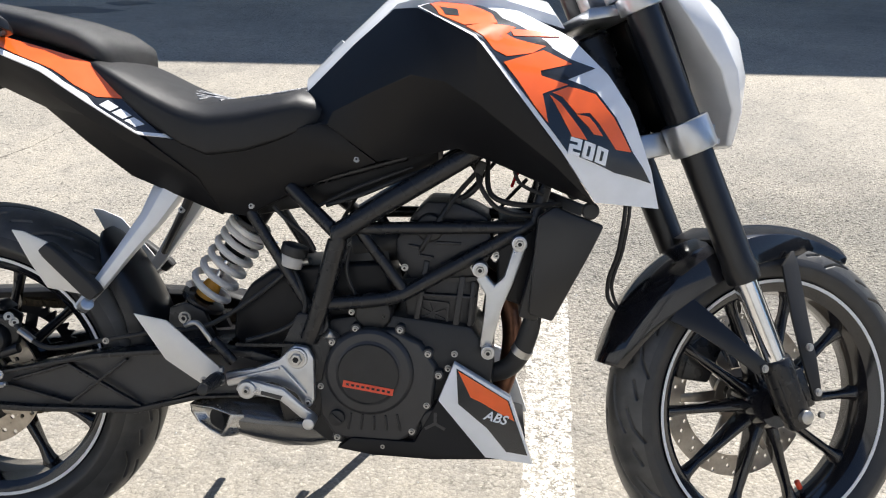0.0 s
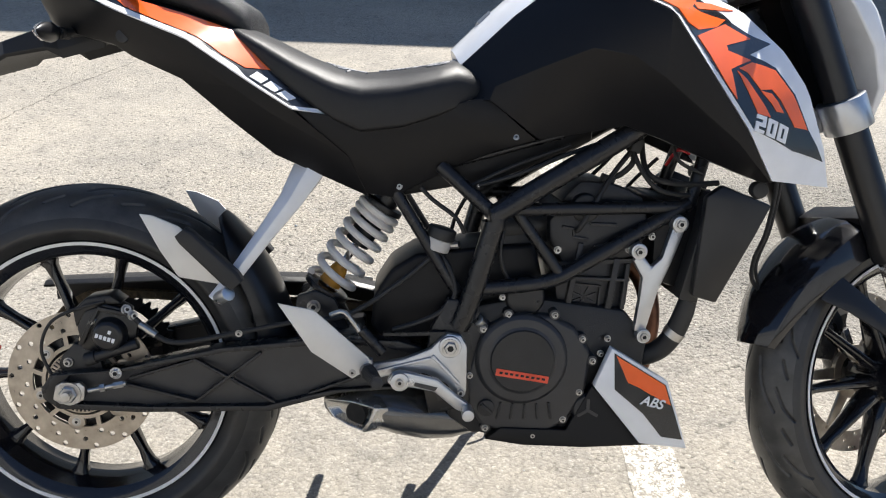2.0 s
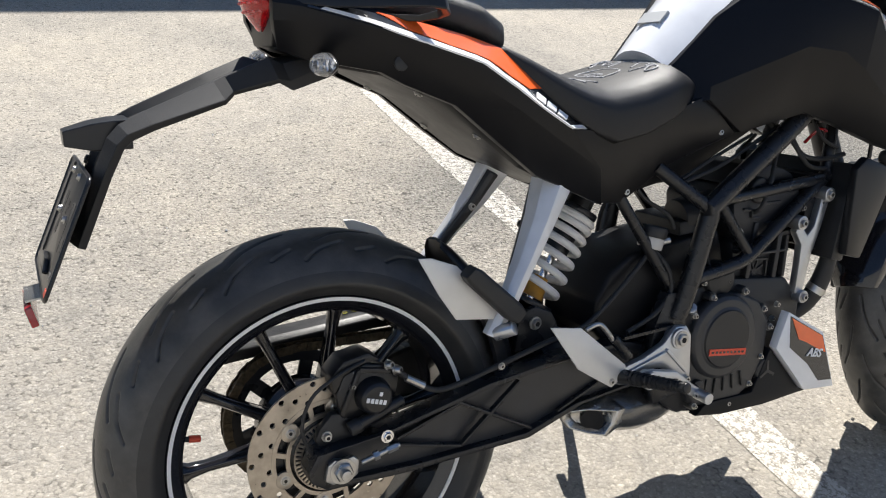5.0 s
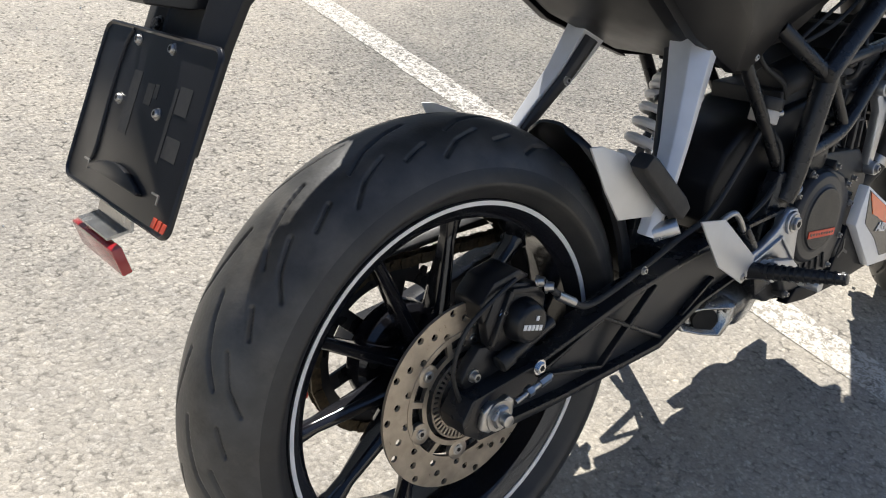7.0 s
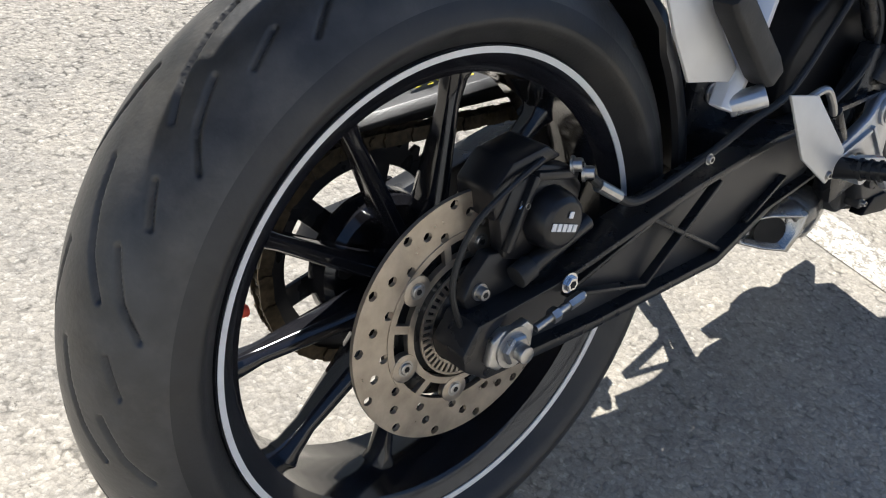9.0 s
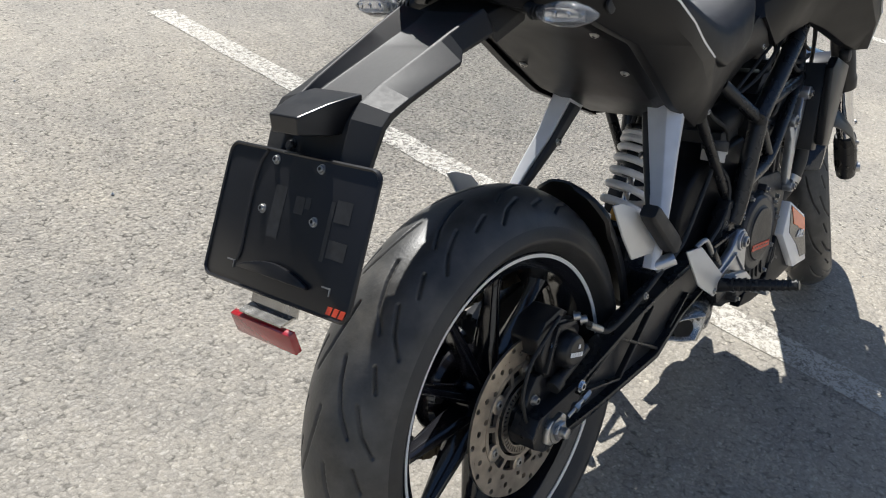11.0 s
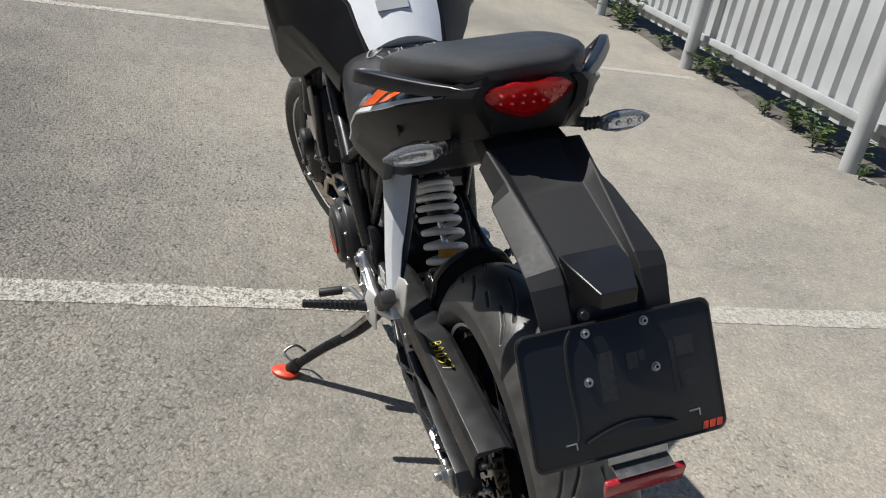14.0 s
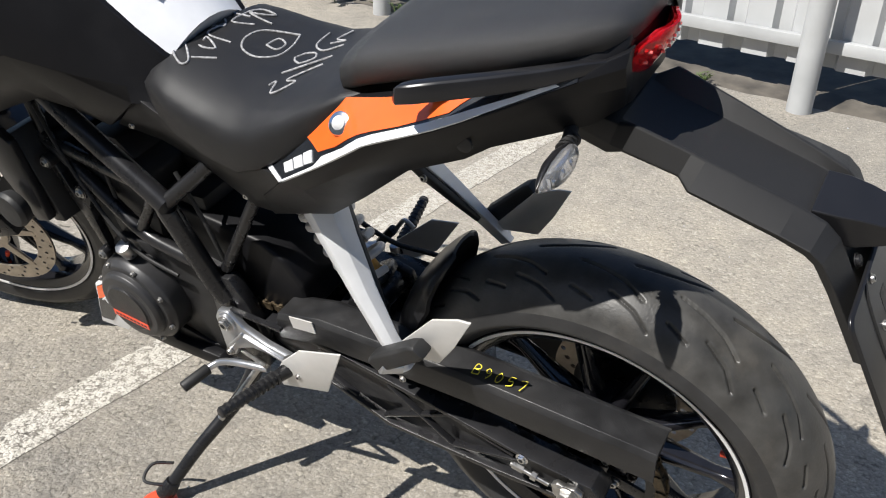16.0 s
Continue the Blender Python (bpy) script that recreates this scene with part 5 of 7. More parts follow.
# grab rails: a flat upright bar that runs out from the tail, folds round and comes back as a thin strip below
for side in (-1, 1):
    p = [(-0.018, 0.079, 0.613, 0.0025, 0.0025), (0.0, 0.092, 0.611, 0.0045, 0.006), (0.03, 0.113, 0.608, 0.006, 0.008), (0.07, 0.141, 0.607, 0.0062, 0.0088), (0.108, 0.166, 0.607, 0.0062, 0.009), (0.130, 0.179, 0.606, 0.006, 0.009), (0.143, 0.181, 0.603, 0.006, 0.009),
         (0.150, 0.174, 0.596, 0.0055, 0.008), (0.148, 0.162, 0.589, 0.005, 0.005), (0.130, 0.146, 0.585, 0.0045, 0.004), (0.09, 0.122, 0.588, 0.0045, 0.004)]
    rings = []
    for i, (x, y, z, w, h) in enumerate(p):
        a, c = p[max(i - 1, 0)], p[min(i + 1, len(p) - 1)]
        d = Vector((c[0] - a[0], c[1] - a[1], 0)).normalized()
        s = Vector((d.y, -d.x, 0))
        lean = Vector((s.x * 0.25, s.y * 0.25, 1)) * h
        rings.append([tuple(Vector((x, y, z)) + s * w * i_ + lean * j_) for i_, j_ in ((-1, -0.8), (-0.7, -1), (0.7, -1), (1, -0.8), (1, 0.8), (0.7, 1), (-0.7, 1), (-1, 0.8))])
    part("grab_rail", Build().loft([[(x, side * y, z) for x, y, z in ring] for ring in rings]), PLASTIC_SATIN, bike, "black plastic pillion grab rail", bevel=0.001, angle=40)


# tail light: red lens with small lamps behind facets
def tail_light():
    rows = [(0.574, 0.024, -0.028), (0.580, 0.039, -0.032), (0.588, 0.051, -0.037), (0.596, 0.058, -0.042), (0.604, 0.060, -0.046), (0.612, 0.055, -0.049), (0.619, 0.043, -0.051), (0.6245, 0.022, -0.052)]
    n = 15
    v = []
    for z, w, x in rows:
        for k in range(n):
            u = -1 + 2 * k / (n - 1)
            v.append((x - 0.004 + 0.020 * (w / 0.060) * u * u, u * w + 0.003, z))
    f = [(i * n + k, i * n + k + 1, (i + 1) * n + k + 1, (i + 1) * n + k) for i in range(len(rows) - 1) for k in range(n - 1)]
    m = len(v)
    back = [(x + 0.003, y, z) for x, y, z in v]
    edges = [(a, b2) for q in f for a, b2 in zip(q, q[1:] + q[:1])]
    s = set(edges)
    f2 = f + [tuple(m + i for i in reversed(q)) for q in f] + [(b2, a, m + a, m + b2) for a, b2 in edges if (b2, a) not in s]
    t = part("tail_light", Build().add(v + back, f2), RED_LENS, bike, "red faceted tail light lens", angle=20)
    part("reflector", Build().add([(x + 0.007, y, z) for x, y, z in v], f), RED_INNER, t, "red inner reflector")
    for k in range(7):
        for j in range(2):
            y = -0.036 + 0.013 * k
            x = (-0.0472, -0.0518)[j] + 0.0200 * ((y - 0.003) / 0.060) ** 2
            part("lamp", Build().tube(((x + 0.006, y, 0.599 + 0.011 * j), (x - 0.0026, y, 0.599 + 0.011 * j)), (0.0030, 0.0014), 10), LAMP_RED, t, "small unlit lamp behind the lens, its glint painted pale")


tail_light()


# indicators
for side in (-1, 1):
    base = Build()
    rings, lens = [], []
    for u, r in ((-0.040, 0.25), (-0.030, 0.7), (-0.012, 1.0), (0.008, 0.98), (0.026, 0.62), (0.038, 0.16)):
        y = side * (0.146 + u)
        rings.append([(0.004 + 0.0115 * r * math.cos(a), y, 0.5345 + 0.0145 * r * math.sin(a)) for a in [math.pi * k / 8 - math.pi / 2 for k in range(9)]])
        lens.append([(0.003 - 0.014 * r * math.sin(a), y * 1.0, 0.5345 - 0.0138 * r * math.cos(a)) for a in [math.pi * k / 8 for k in range(9)]])
    ind = part("indicator", base.loft(rings), PLASTIC_SATIN, bike, "black indicator with a clear lens", bevel=0.0008)
    part("lens", Build().loft(lens), CLEAR_LENS, ind, "clear indicator lens")
    part("bulb_strip", Build().box((-0.001, side * 0.146, 0.5345), (0.004, 0.05, 0.012)), CHROME, ind)
    for k in range(3):
        part("lamp", Build().tube(((-0.002, side * (0.134 + 0.016 * k), 0.5345), (-0.005, side * (0.134 + 0.016 * k), 0.5345)), (0.0045, 0.002), 10), CHROME, ind)
    st = Build().tube(((0.008, side * 0.118, 0.534), (0.014, side * 0.09, 0.537), (0.03, side * 0.05, 0.546)), (0.0065, 0.007, 0.012), 12)
    for k in range(4):
        st.tube(((0.010, side * (0.114 - 0.006 * k), 0.5342), (0.0105, side * (0.1115 - 0.006 * k), 0.5345)), 0.0088, 12)
    part("stalk", st, RUBBER_BLACK, ind)


# plate carrier
def plate_carrier():
    # floor of the channel at (x, z), ridges at half width wr and height h over it, outer edge at w and height e
    def ring(x, z, dx, dz, wi, wr, h, w, e, d):
        nx, nz = dz, -dx
        if nz < 0:
            nx, nz = -nx, -nz
        out = [(-w + 0.004, e - d), (-w, e), (-wr - 0.004, h), (-wr, h + 0.0004), (-wi, 0), (wi, 0), (wr, h + 0.0004), (wr + 0.004, h), (w, e), (w - 0.004, e - d), (wi, -d - 0.002), (-wi, -d - 0.002)]
        return [(x + nx * q, y, z + nz * q) for y, q in out]

    st = [(0.05, 0.548, -1, -0.12, 0.040, 0.048, 0.001, 0.056, -0.014, 0.016), (-0.020, 0.534, -0.95, -0.3, 0.041, 0.050, 0.001, 0.060, -0.022, 0.014), (-0.034, 0.526, -0.94, -0.34, 0.041, 0.0595, 0.018, 0.069, -0.010, 0.006), (-0.090, 0.508, -0.94, -0.34, 0.041, 0.055, 0.016, 0.072, -0.004, 0.005),
          (-0.104, 0.503, -0.94, -0.34, 0.041, 0.054, 0.0155, 0.080, -0.008, 0.006), (-0.19, 0.475, -0.93, -0.37, 0.040, 0.0465, 0.011, 0.083, -0.003, 0.008), (-0.218, 0.464, -0.85, -0.52, 0.040, 0.045, 0.009, 0.084, -0.001, 0.010), (-0.230, 0.452, -0.62, -0.78, 0.040, 0.045, 0.009, 0.083, 0.0, 0.010),
          (-0.247, 0.418, -0.44, -0.90, 0.040, 0.045, 0.009, 0.080, 0.001, 0.010), (-0.285, 0.335, -0.43, -0.90, 0.040, 0.045, 0.009, 0.074, 0.001, 0.010)]
    p = part("rear_mudguard", Build().loft([ring(*q) for q in st]), PLASTIC_GREY, bike, "grained black rear mudguard arm", bevel=0.0014, angle=14)
    part("plate_lamp", Build().loft([[(x, 0.003 - w, z0), (x, 0.003 + w, z0), (x, 0.003 + w * 0.96, z1), (x, 0.003 - w * 0.96, z1)] for x, w, z0, z1 in ((-0.206, 0.036, 0.476, 0.440), (-0.228, 0.0355, 0.4755, 0.440), (-0.250, 0.031, 0.473, 0.440), (-0.283, 0.0215, 0.4655, 0.447))]), PLASTIC_SATIN, p, "black plate lamp housing", bevel=0.0016, angle=10)
    # carrier plate, its own axes: y across, v down the plate
    top, way = Vector((-0.2655, 0.0005, 0.4225)), Vector((-0.0652, 0, -0.1375)).normalized()
    nrm = Vector((way.z, 0, -way.x))
    m = Matrix.Translation(top) @ Matrix((Vector((0, -1, 0)), -way, nrm)).transposed().to_4x4()

    def rounded(w, h, r, k=6):
        o = []
        for cx, cy, a0 in ((w / 2 - r, -r, 0), (-w / 2 + r, -r, 90), (-w / 2 + r, -h + r, 180), (w / 2 - r, -h + r, 270)):
            o += [(cx + r * math.cos(radians(a0 + 90 * i / k)), cy + r * math.sin(radians(a0 + 90 * i / k))) for i in range(k + 1)]
        return o

    def slab(outline, z0, z1):
        n = len(outline)
        return Build().add([(x, y, z0) for x, y in outline] + [(x, y, z1) for x, y in outline], [tuple(range(n - 1, -1, -1)), tuple(n + i for i in range(n))] + [(i, (i + 1) % n, n + (i + 1) % n, n + i) for i in range(n)])

    out = rounded(0.233, 0.152, 0.012)
    pl = part("plate_holder", slab(out, -0.003, 0.0).moved(m), PLASTIC_SATIN, bike, "empty black number plate holder", bevel=0.0008)
    n = len(out)
    inn = [(x * 0.985, -0.076 + (y + 0.076) * 0.975) for x, y in out]
    rim = Build().add([(x, y, 0.0) for x, y in out] + [(x, y, 0.0018) for x, y in inn] + [(x * 0.975, -0.076 + (y + 0.076) * 0.95, 0.0) for x, y in out], [(i, (i + 1) % n, n + (i + 1) % n, n + i) for i in range(n)] + [(n + i, n + (i + 1) % n, 2 * n + (i + 1) % n, 2 * n + i) for i in range(n)])
    part("rim", rim.moved(m), PLASTIC_SATIN, pl)
    # the pressed middle: curved side step and curved lip at the foot
    part("side_step", Build().tube([m @ Vector(q) for q in ((-0.052, -0.004, 0), (-0.060, -0.02, 0), (-0.0625, -0.06, 0), (-0.060, -0.11, 0), (-0.063, -0.125, 0))], 0.0022, 8, 5), PLASTIC_GREY, pl)
    lip = [(-0.055 + 0.11 * k / 14, -0.128 + 0.012 * math.sin(math.pi * k / 14)) for k in range(15)]
    part("foot_lip", slab(lip + [(0.055, -0.131), (-0.055, -0.131)], 0.0, 0.006).moved(m), PLASTIC_SATIN, pl, bevel=0.001)
    # bright slabs instead of holes: lit ground behind the slots, painted on
    for x, y in ((-0.078, -0.126), (0.072, -0.122)):
        part("clip_slot", slab([(x, y), (x + 0.013, y), (x + 0.013, y - 0.008), (x + 0.0115, y - 0.008), (x + 0.0115, y - 0.0015), (x, y - 0.0015)], 0.0, 0.0012).moved(m), STEEL, pl, "bright slab painting the lit ground seen through a clip slot")
    # faint traces of old stickers, plain bars
    for x, y, w, h in ((-0.018, -0.064, 0.018, 0.055), (0.014, -0.052, 0.014, 0.018), (0.026, -0.048, 0.008, 0.012), (0.078, -0.048, 0.022, 0.022), (0.080, -0.086, 0.026, 0.018), (0.062, -0.07, 0.006, 0.06)):
        part("sticker_trace", slab([(x - w / 2, y - h / 2), (x + w / 2, y - h / 2), (x + w / 2, y + h / 2), (x - w / 2, y + h / 2)], 0.0001, 0.0004).moved(m), TRACE, pl, "faint grey trace of a removed sticker")
    for k in range(3):
        x = 0.085 + 0.009 * k
        part("badge_bar", slab([(x, -0.147), (x + 0.0065, -0.147), (x + 0.0085, -0.139), (x + 0.002, -0.139)], 0.0, 0.0008).moved(m), RED_PAINT, pl, "plain orange-red badge mark")
    for q in ((-0.272, 0.036, 0.413), (-0.272, -0.034, 0.413), (-0.293, 0.041, 0.364), (-0.293, -0.04, 0.364)):
        w = m.inverted() @ Vector(q)
        bolt("plate_bolt", m @ Vector((w.x, w.y, 0)), nrm, 0.0048, 0.004, pl, STEEL)
    part("reflector_bracket", Build().beam((-0.318, -0.005, 0.305), (-0.330, -0.005, 0.272), 0.072, 0.003, up=nrm).beam((-0.326, -0.005, 0.2735), (-0.349, -0.005, 0.2705), 0.068, 0.0025), ALU_DARK, pl, "bare metal reflector bracket")
    part("rear_reflector", Build().box((-0.344, -0.005, 0.254), (0.009, 0.096, 0.025), (0, -14, 0)), RED_PLASTIC, pl, "dull red rear reflector", bevel=0.0015)
    bolt("bracket_bolt", (-0.254, 0.03, 0.424), (-0.9, 0, 0.4), 0.007, 0.005, p, FRAME_BLACK)


plate_carrier()


# ---- frame ----
def trellis():
    main = part("frame_main_tube", Build().tube(((0.98, -0.062, 0.49), (0.852, -0.108, 0.414), (0.655, -0.122, 0.292), (0.643, -0.122, 0.270), (0.609, -0.115, 0.146), (0.594, -0.110, 0.105)), 0.0165, 16, 4), FRAME_BLACK, bike, "black steel trellis frame tube")
    part("frame_main_tube", Build().tube(((0.98, 0.062, 0.49), (0.852, 0.108, 0.414), (0.655, 0.122, 0.292), (0.643, 0.122, 0.270), (0.609, 0.115, 0.146), (0.594, 0.110, 0.105)), 0.0165, 16, 4), FRAME_BLACK, bike, "black steel trellis frame tube")
    for s in (-1, 1):
        for path, r in ((((0.560, 0.088, 0.354), (0.640, 0.120, 0.286)), 0.0115), (((0.490, 0.084, 0.315), (0.591, 0.095, 0.156)), 0.0095),
                        (((0.665, 0.112, 0.291), (0.80, 0.10, 0.294), (0.955, 0.082, 0.297)), 0.0105), (((0.678, 0.108, 0.286), (0.752, 0.107, 0.188)), 0.0095),
                        (((0.622, 0.112, 0.166), (0.700, 0.110, 0.174), (0.745, 0.108, 0.184), (0.790, 0.104, 0.209), (0.955, 0.082, 0.302)), 0.012), (((0.955, 0.080, 0.297), (0.99, 0.062, 0.42)), 0.011),
                        (((0.565, 0.075, 0.352), (0.75, 0.08, 0.405)), 0.006)):
            part("frame_tube", Build().tube([(x, s * y, z) for x, y, z in path], r, 14, 4 if len(path) > 2 else 0), FRAME_BLACK, bike)
        part("pivot_plate", Build().prism([(0.575, 0.15), (0.625, 0.145), (0.632, 0.06), (0.61, -0.03), (0.55, -0.04), (0.535, 0.02), (0.55, 0.10)], s * 0.088, s * 0.112), FRAME_BLACK, bike, "black swingarm pivot plate", bevel=0.004)
    part("cross_tube", Build().rod((0.60, -0.1, 0.11), (0.60, 0.1, 0.11), 0.016), FRAME_BLACK, bike)
    part("steering_head", Build().rod((leg_x(0.42) - 0.045, 0, 0.42), (leg_x(0.60) - 0.045, 0, 0.60), 0.034, 20).box((0.99, 0, 0.46), (0.09, 0.09, 0.12), (0, -24, 0)), FRAME_BLACK, bike, bevel=0.004)


trellis()


# ---- engine ----
def cover_outline(k=1.0, cx=0.70, cz=0.03):
    o = [(0.607, 0.019), (0.618, 0.072), (0.645, 0.108), (0.690, 0.126), (0.738, 0.125), (0.778, 0.105), (0.806, 0.065), (0.800, 0.0), (0.772, -0.050), (0.738, -0.072), (0.690, -0.074), (0.634, -0.060), (0.612, -0.025)]
    return [(cx + (x - cx) * k, cz + (z - cz) * k) for x, z in o]


def engine():
    crank = part("crankcase", Build().prism([(0.58, -0.05), (0.575, 0.09), (0.62, 0.135), (0.70, 0.15), (0.86, 0.13), (0.90, 0.08), (0.89, -0.02), (0.85, -0.075), (0.62, -0.08)], -0.095, 0.095), ENGINE_BLACK, bike, "black cast crankcase", bevel=0.008)
    # cylinder and head lean a little ahead
    part("cylinder", Build().prism([(0.741, 0.205), (0.757, 0.110), (0.842, 0.086), (0.866, 0.135), (0.872, 0.215)], -0.078, 0.078), CAST_GREY, crank, "grey cast cylinder with ribs", bevel=0.005)
    part("cylinder_head", Build().prism([(0.733, 0.272), (0.735, 0.236), (0.758, 0.203), (0.777, 0.194), (0.868, 0.214), (0.895, 0.255), (0.885, 0.298), (0.757, 0.299)], -0.086, 0.086), CAST_GREY, crank, "grey cast cylinder head", bevel=0.006)
    part("valve_cover", Build().prism([(0.752, 0.300), (0.885, 0.299), (0.883, 0.308), (0.862, 0.320), (0.828, 0.332), (0.782, 0.333), (0.766, 0.318)], -0.074, 0.074), CAST_GREY, crank, "grey valve cover", bevel=0.006)
    part("cam_plug", Build().lathe([(0, -0.091), (0.0205, -0.091), (0.023, -0.088), (0.023, -0.07), (0, -0.07)], (0.789, 0, 0.292), 32), ENGINE_BLACK, crank, bevel=0.0015)
    part("gasket_step", Build().prism([(0.742, 0.206), (0.872, 0.213), (0.873, 0.206), (0.744, 0.199)], -0.0885, -0.078), ENGINE_BLACK, crank)
    for a, b2, w in (((0.844, 0.213), (0.829, 0.097), 0.010), ((0.785, 0.237), (0.765, 0.117), 0.009), ((0.862, 0.205), (0.856, 0.130), 0.007), ((0.767, 0.181), (0.866, 0.178), 0.005), ((0.764, 0.119), (0.835, 0.116), 0.005),
                     ((0.753, 0.263), (0.773, 0.260), 0.004), ((0.772, 0.260), (0.772, 0.247), 0.004), ((0.772, 0.247), (0.796, 0.243), 0.004), ((0.798, 0.268), (0.840, 0.267), 0.005), ((0.806, 0.232), (0.855, 0.236), 0.004), ((0.742, 0.190), (0.764, 0.186), 0.006)):
        part("casting_rib", Build().beam((a[0], -0.084, a[1]), (b2[0], -0.084, b2[1]), w, 0.014, up=(0, 1, 0)), CAST_GREY, crank, bevel=0.0015)
    for a, b2 in (((0.773, 0.170), (0.821, 0.166)), ((0.821, 0.166), (0.818, 0.124)), ((0.818, 0.124), (0.769, 0.125)), ((0.769, 0.125), (0.773, 0.170))):
        part("frame_rib", Build().beam((a[0], -0.081, a[1]), (b2[0], -0.081, b2[1]), 0.003, 0.008, up=(0, 1, 0)), CAST_GREY, crank)
    for k in range(4):
        ang = radians(20 + 45 * k)
        c = Vector((0.795, -0.0795, 0.147))
        d = Vector((math.cos(ang), 0, math.sin(ang))) * 0.022
        part("star_rib", Build().beam(c - d, c + d, 0.0028, 0.004, up=(0, 1, 0)), CAST_GREY, crank)
    for x, z in ((0.85, 0.113), (0.898, 0.249), (0.748, 0.225), (0.862, 0.228)):
        bolt("head_bolt", (x, -0.086, z), (0, -1, 0), 0.0055, 0.006, crank)
    part("spark_lead", Build().tube(((0.775, -0.07, 0.255), (0.778, -0.10, 0.262), (0.80, -0.098, 0.30), (0.83, -0.08, 0.345), (0.87, -0.06, 0.39)), 0.0042, 8, 5), RUBBER_BLACK, crank)
    part("pump_cover", Build().lathe([(0, -0.104), (0.028, -0.104), (0.032, -0.096), (0.032, -0.08), (0, -0.08)], (0.698, 0, 0.150), 32), ENGINE_BLACK, crank, bevel=0.002)
    for q in ((0.662, 0.150), (0.717, 0.145)):
        bolt("cover_bolt", (q[0], -0.098, q[1]), (0, -1, 0), 0.0045, 0.006, crank)
    # clutch cover on the right, generator cover on the left
    for s in (-1, 1):
        if s < 0:
            o1, o2, c = cover_outline(1.0), cover_outline(0.95), (0.694, 0.054)
            cov = Build().loft([[(x, s * y, z) for x, z in o] for y, o in ((0.085, o1), (0.108, o1), (0.114, o2))])
            lab, rr = "dark grey cast clutch cover", 0.073
        else:
            c, rr = (0.806, 0.032), 0.068
            o1 = [(c[0] + 0.086 * math.cos(2 * math.pi * k / 20), c[1] + 0.086 * math.sin(2 * math.pi * k / 20)) for k in range(20)]
            o2 = [(c[0] + 0.078 * math.cos(2 * math.pi * k / 20), c[1] + 0.078 * math.sin(2 * math.pi * k / 20)) for k in range(20)]
            cov = Build().loft([[(x, s * y, z) for x, z in o] for y, o in ((0.085, o1), (0.128, o1), (0.140, o2))])
            lab = "dark grey cast generator cover"
        cv = part("engine_cover", cov, ENGINE_GREY, bike, lab, bevel=0.002)
        k_ = 0.0 if s < 0 else 0.030
        part("cover_dome", Build().lathe([(0, s * (0.126 + k_)), (rr - 0.022, s * (0.126 + k_)), (rr - 0.018, s * (0.1235 + k_)), (rr - 0.006, s * (0.1235 + k_)), (rr, s * (0.118 + k_)), (rr + 0.002, s * 0.108), (0, s * 0.108)], (c[0], 0, c[1]), 56), ENGINE_GREY, cv, bevel=0.0012)
        part("cover_disc", Build().lathe([(0, s * (0.1285 + k_)), (rr - 0.024, s * (0.1285 + k_)), (rr - 0.022, s * (0.126 + k_)), (0, s * (0.124 + k_))], (c[0], 0, c[1]), 48), ENGINE_BLACK, cv)
        tilt = radians(9) if s < 0 else radians(-4)
        m = Matrix.Translation((c[0], s * (0.1292 + k_), c[1] - 0.023)) @ Matrix.Rotation(tilt, 4, "Y")
        part("badge", Build().box((0, 0, 0), (0.084, 0.0012, 0.0115)).moved(m), RED_PAINT, cv, "orange-red badge strip on the cover")
        for k in range(9):
            part("badge_bar", Build().box((-0.034 + 0.0085 * k, s * 0.0009, 0), (0.0050, 0.0006, 0.0034)).moved(m), DARK_FILM, cv)
        if s < 0:
            for q in ((0.671, 0.126), (0.744, 0.126), (0.790, 0.087), (0.808, 0.051), (0.789, -0.001), (0.765, -0.047), (0.717, -0.074), (0.613, 0.026), (0.632, 0.102), (0.640, -0.062)):
                part("bolt_boss", Build().rod((q[0], -0.088, q[1]), (q[0], -0.113, q[1]), 0.0085, 14), ENGINE_GREY, cv, bevel=0.001)
                bolt("cover_bolt", (q[0], -0.113, q[1]), (0, -1, 0), 0.0048, 0.006, cv)
            for k in range(5):
                x = 0.664 + 0.019 * k
                part("cover_rib", Build().beam((x, -0.115, -0.022 + 0.002 * abs(k - 2)), (x + 0.003 * (k - 2), -0.115, -0.046), 0.004, 0.005, up=(0, 1, 0)), ENGINE_BLACK, cv, bevel=0.001)
            part("oil_cap", Build().rod((0.640, -0.112, -0.026), (0.640, -0.122, -0.026), 0.0135, 20).box((0.640, -0.124, -0.026), (0.022, 0.004, 0.006), (0, 40, 0)), ENGINE_BLACK, cv, bevel=0.001)
            part("filler_cap", Build().rod((0.636, -0.10, 0.105), (0.622, -0.115, 0.118), 0.009, 16), STEEL, cv, bevel=0.001)
        else:
            for k in range(8):
                a = radians(20 + 45 * k)
                bolt("cover_bolt", (c[0] + 0.08 * math.cos(a), 0.136, c[1] + 0.08 * math.sin(a)), (0, 1, 0), 0.0048, 0.006, cv)
            part("filler_cap", Build().rod((0.80, 0.112, 0.125), (0.80, 0.124, 0.15), 0.014, 20), STEEL, cv, bevel=0.002)
    pump = part("water_pump_cover", Build().lathe([(0, -0.116), (0.022, -0.116), (0.026, -0.11), (0.028, -0.09), (0, -0.09)], (0.804, 0, -0.030), 32), ENGINE_BLACK, bike, "black round pump cover", bevel=0.001)
    for k in range(3):
        a = radians(90 + 120 * k)
        part("vane", Build().beam((0.804, -0.117, -0.030), (0.804 + 0.019 * math.cos(a), -0.117, -0.030 + 0.019 * math.sin(a)), 0.005, 0.004, up=(0, 1, 0)), ENGINE_GREY, pump)
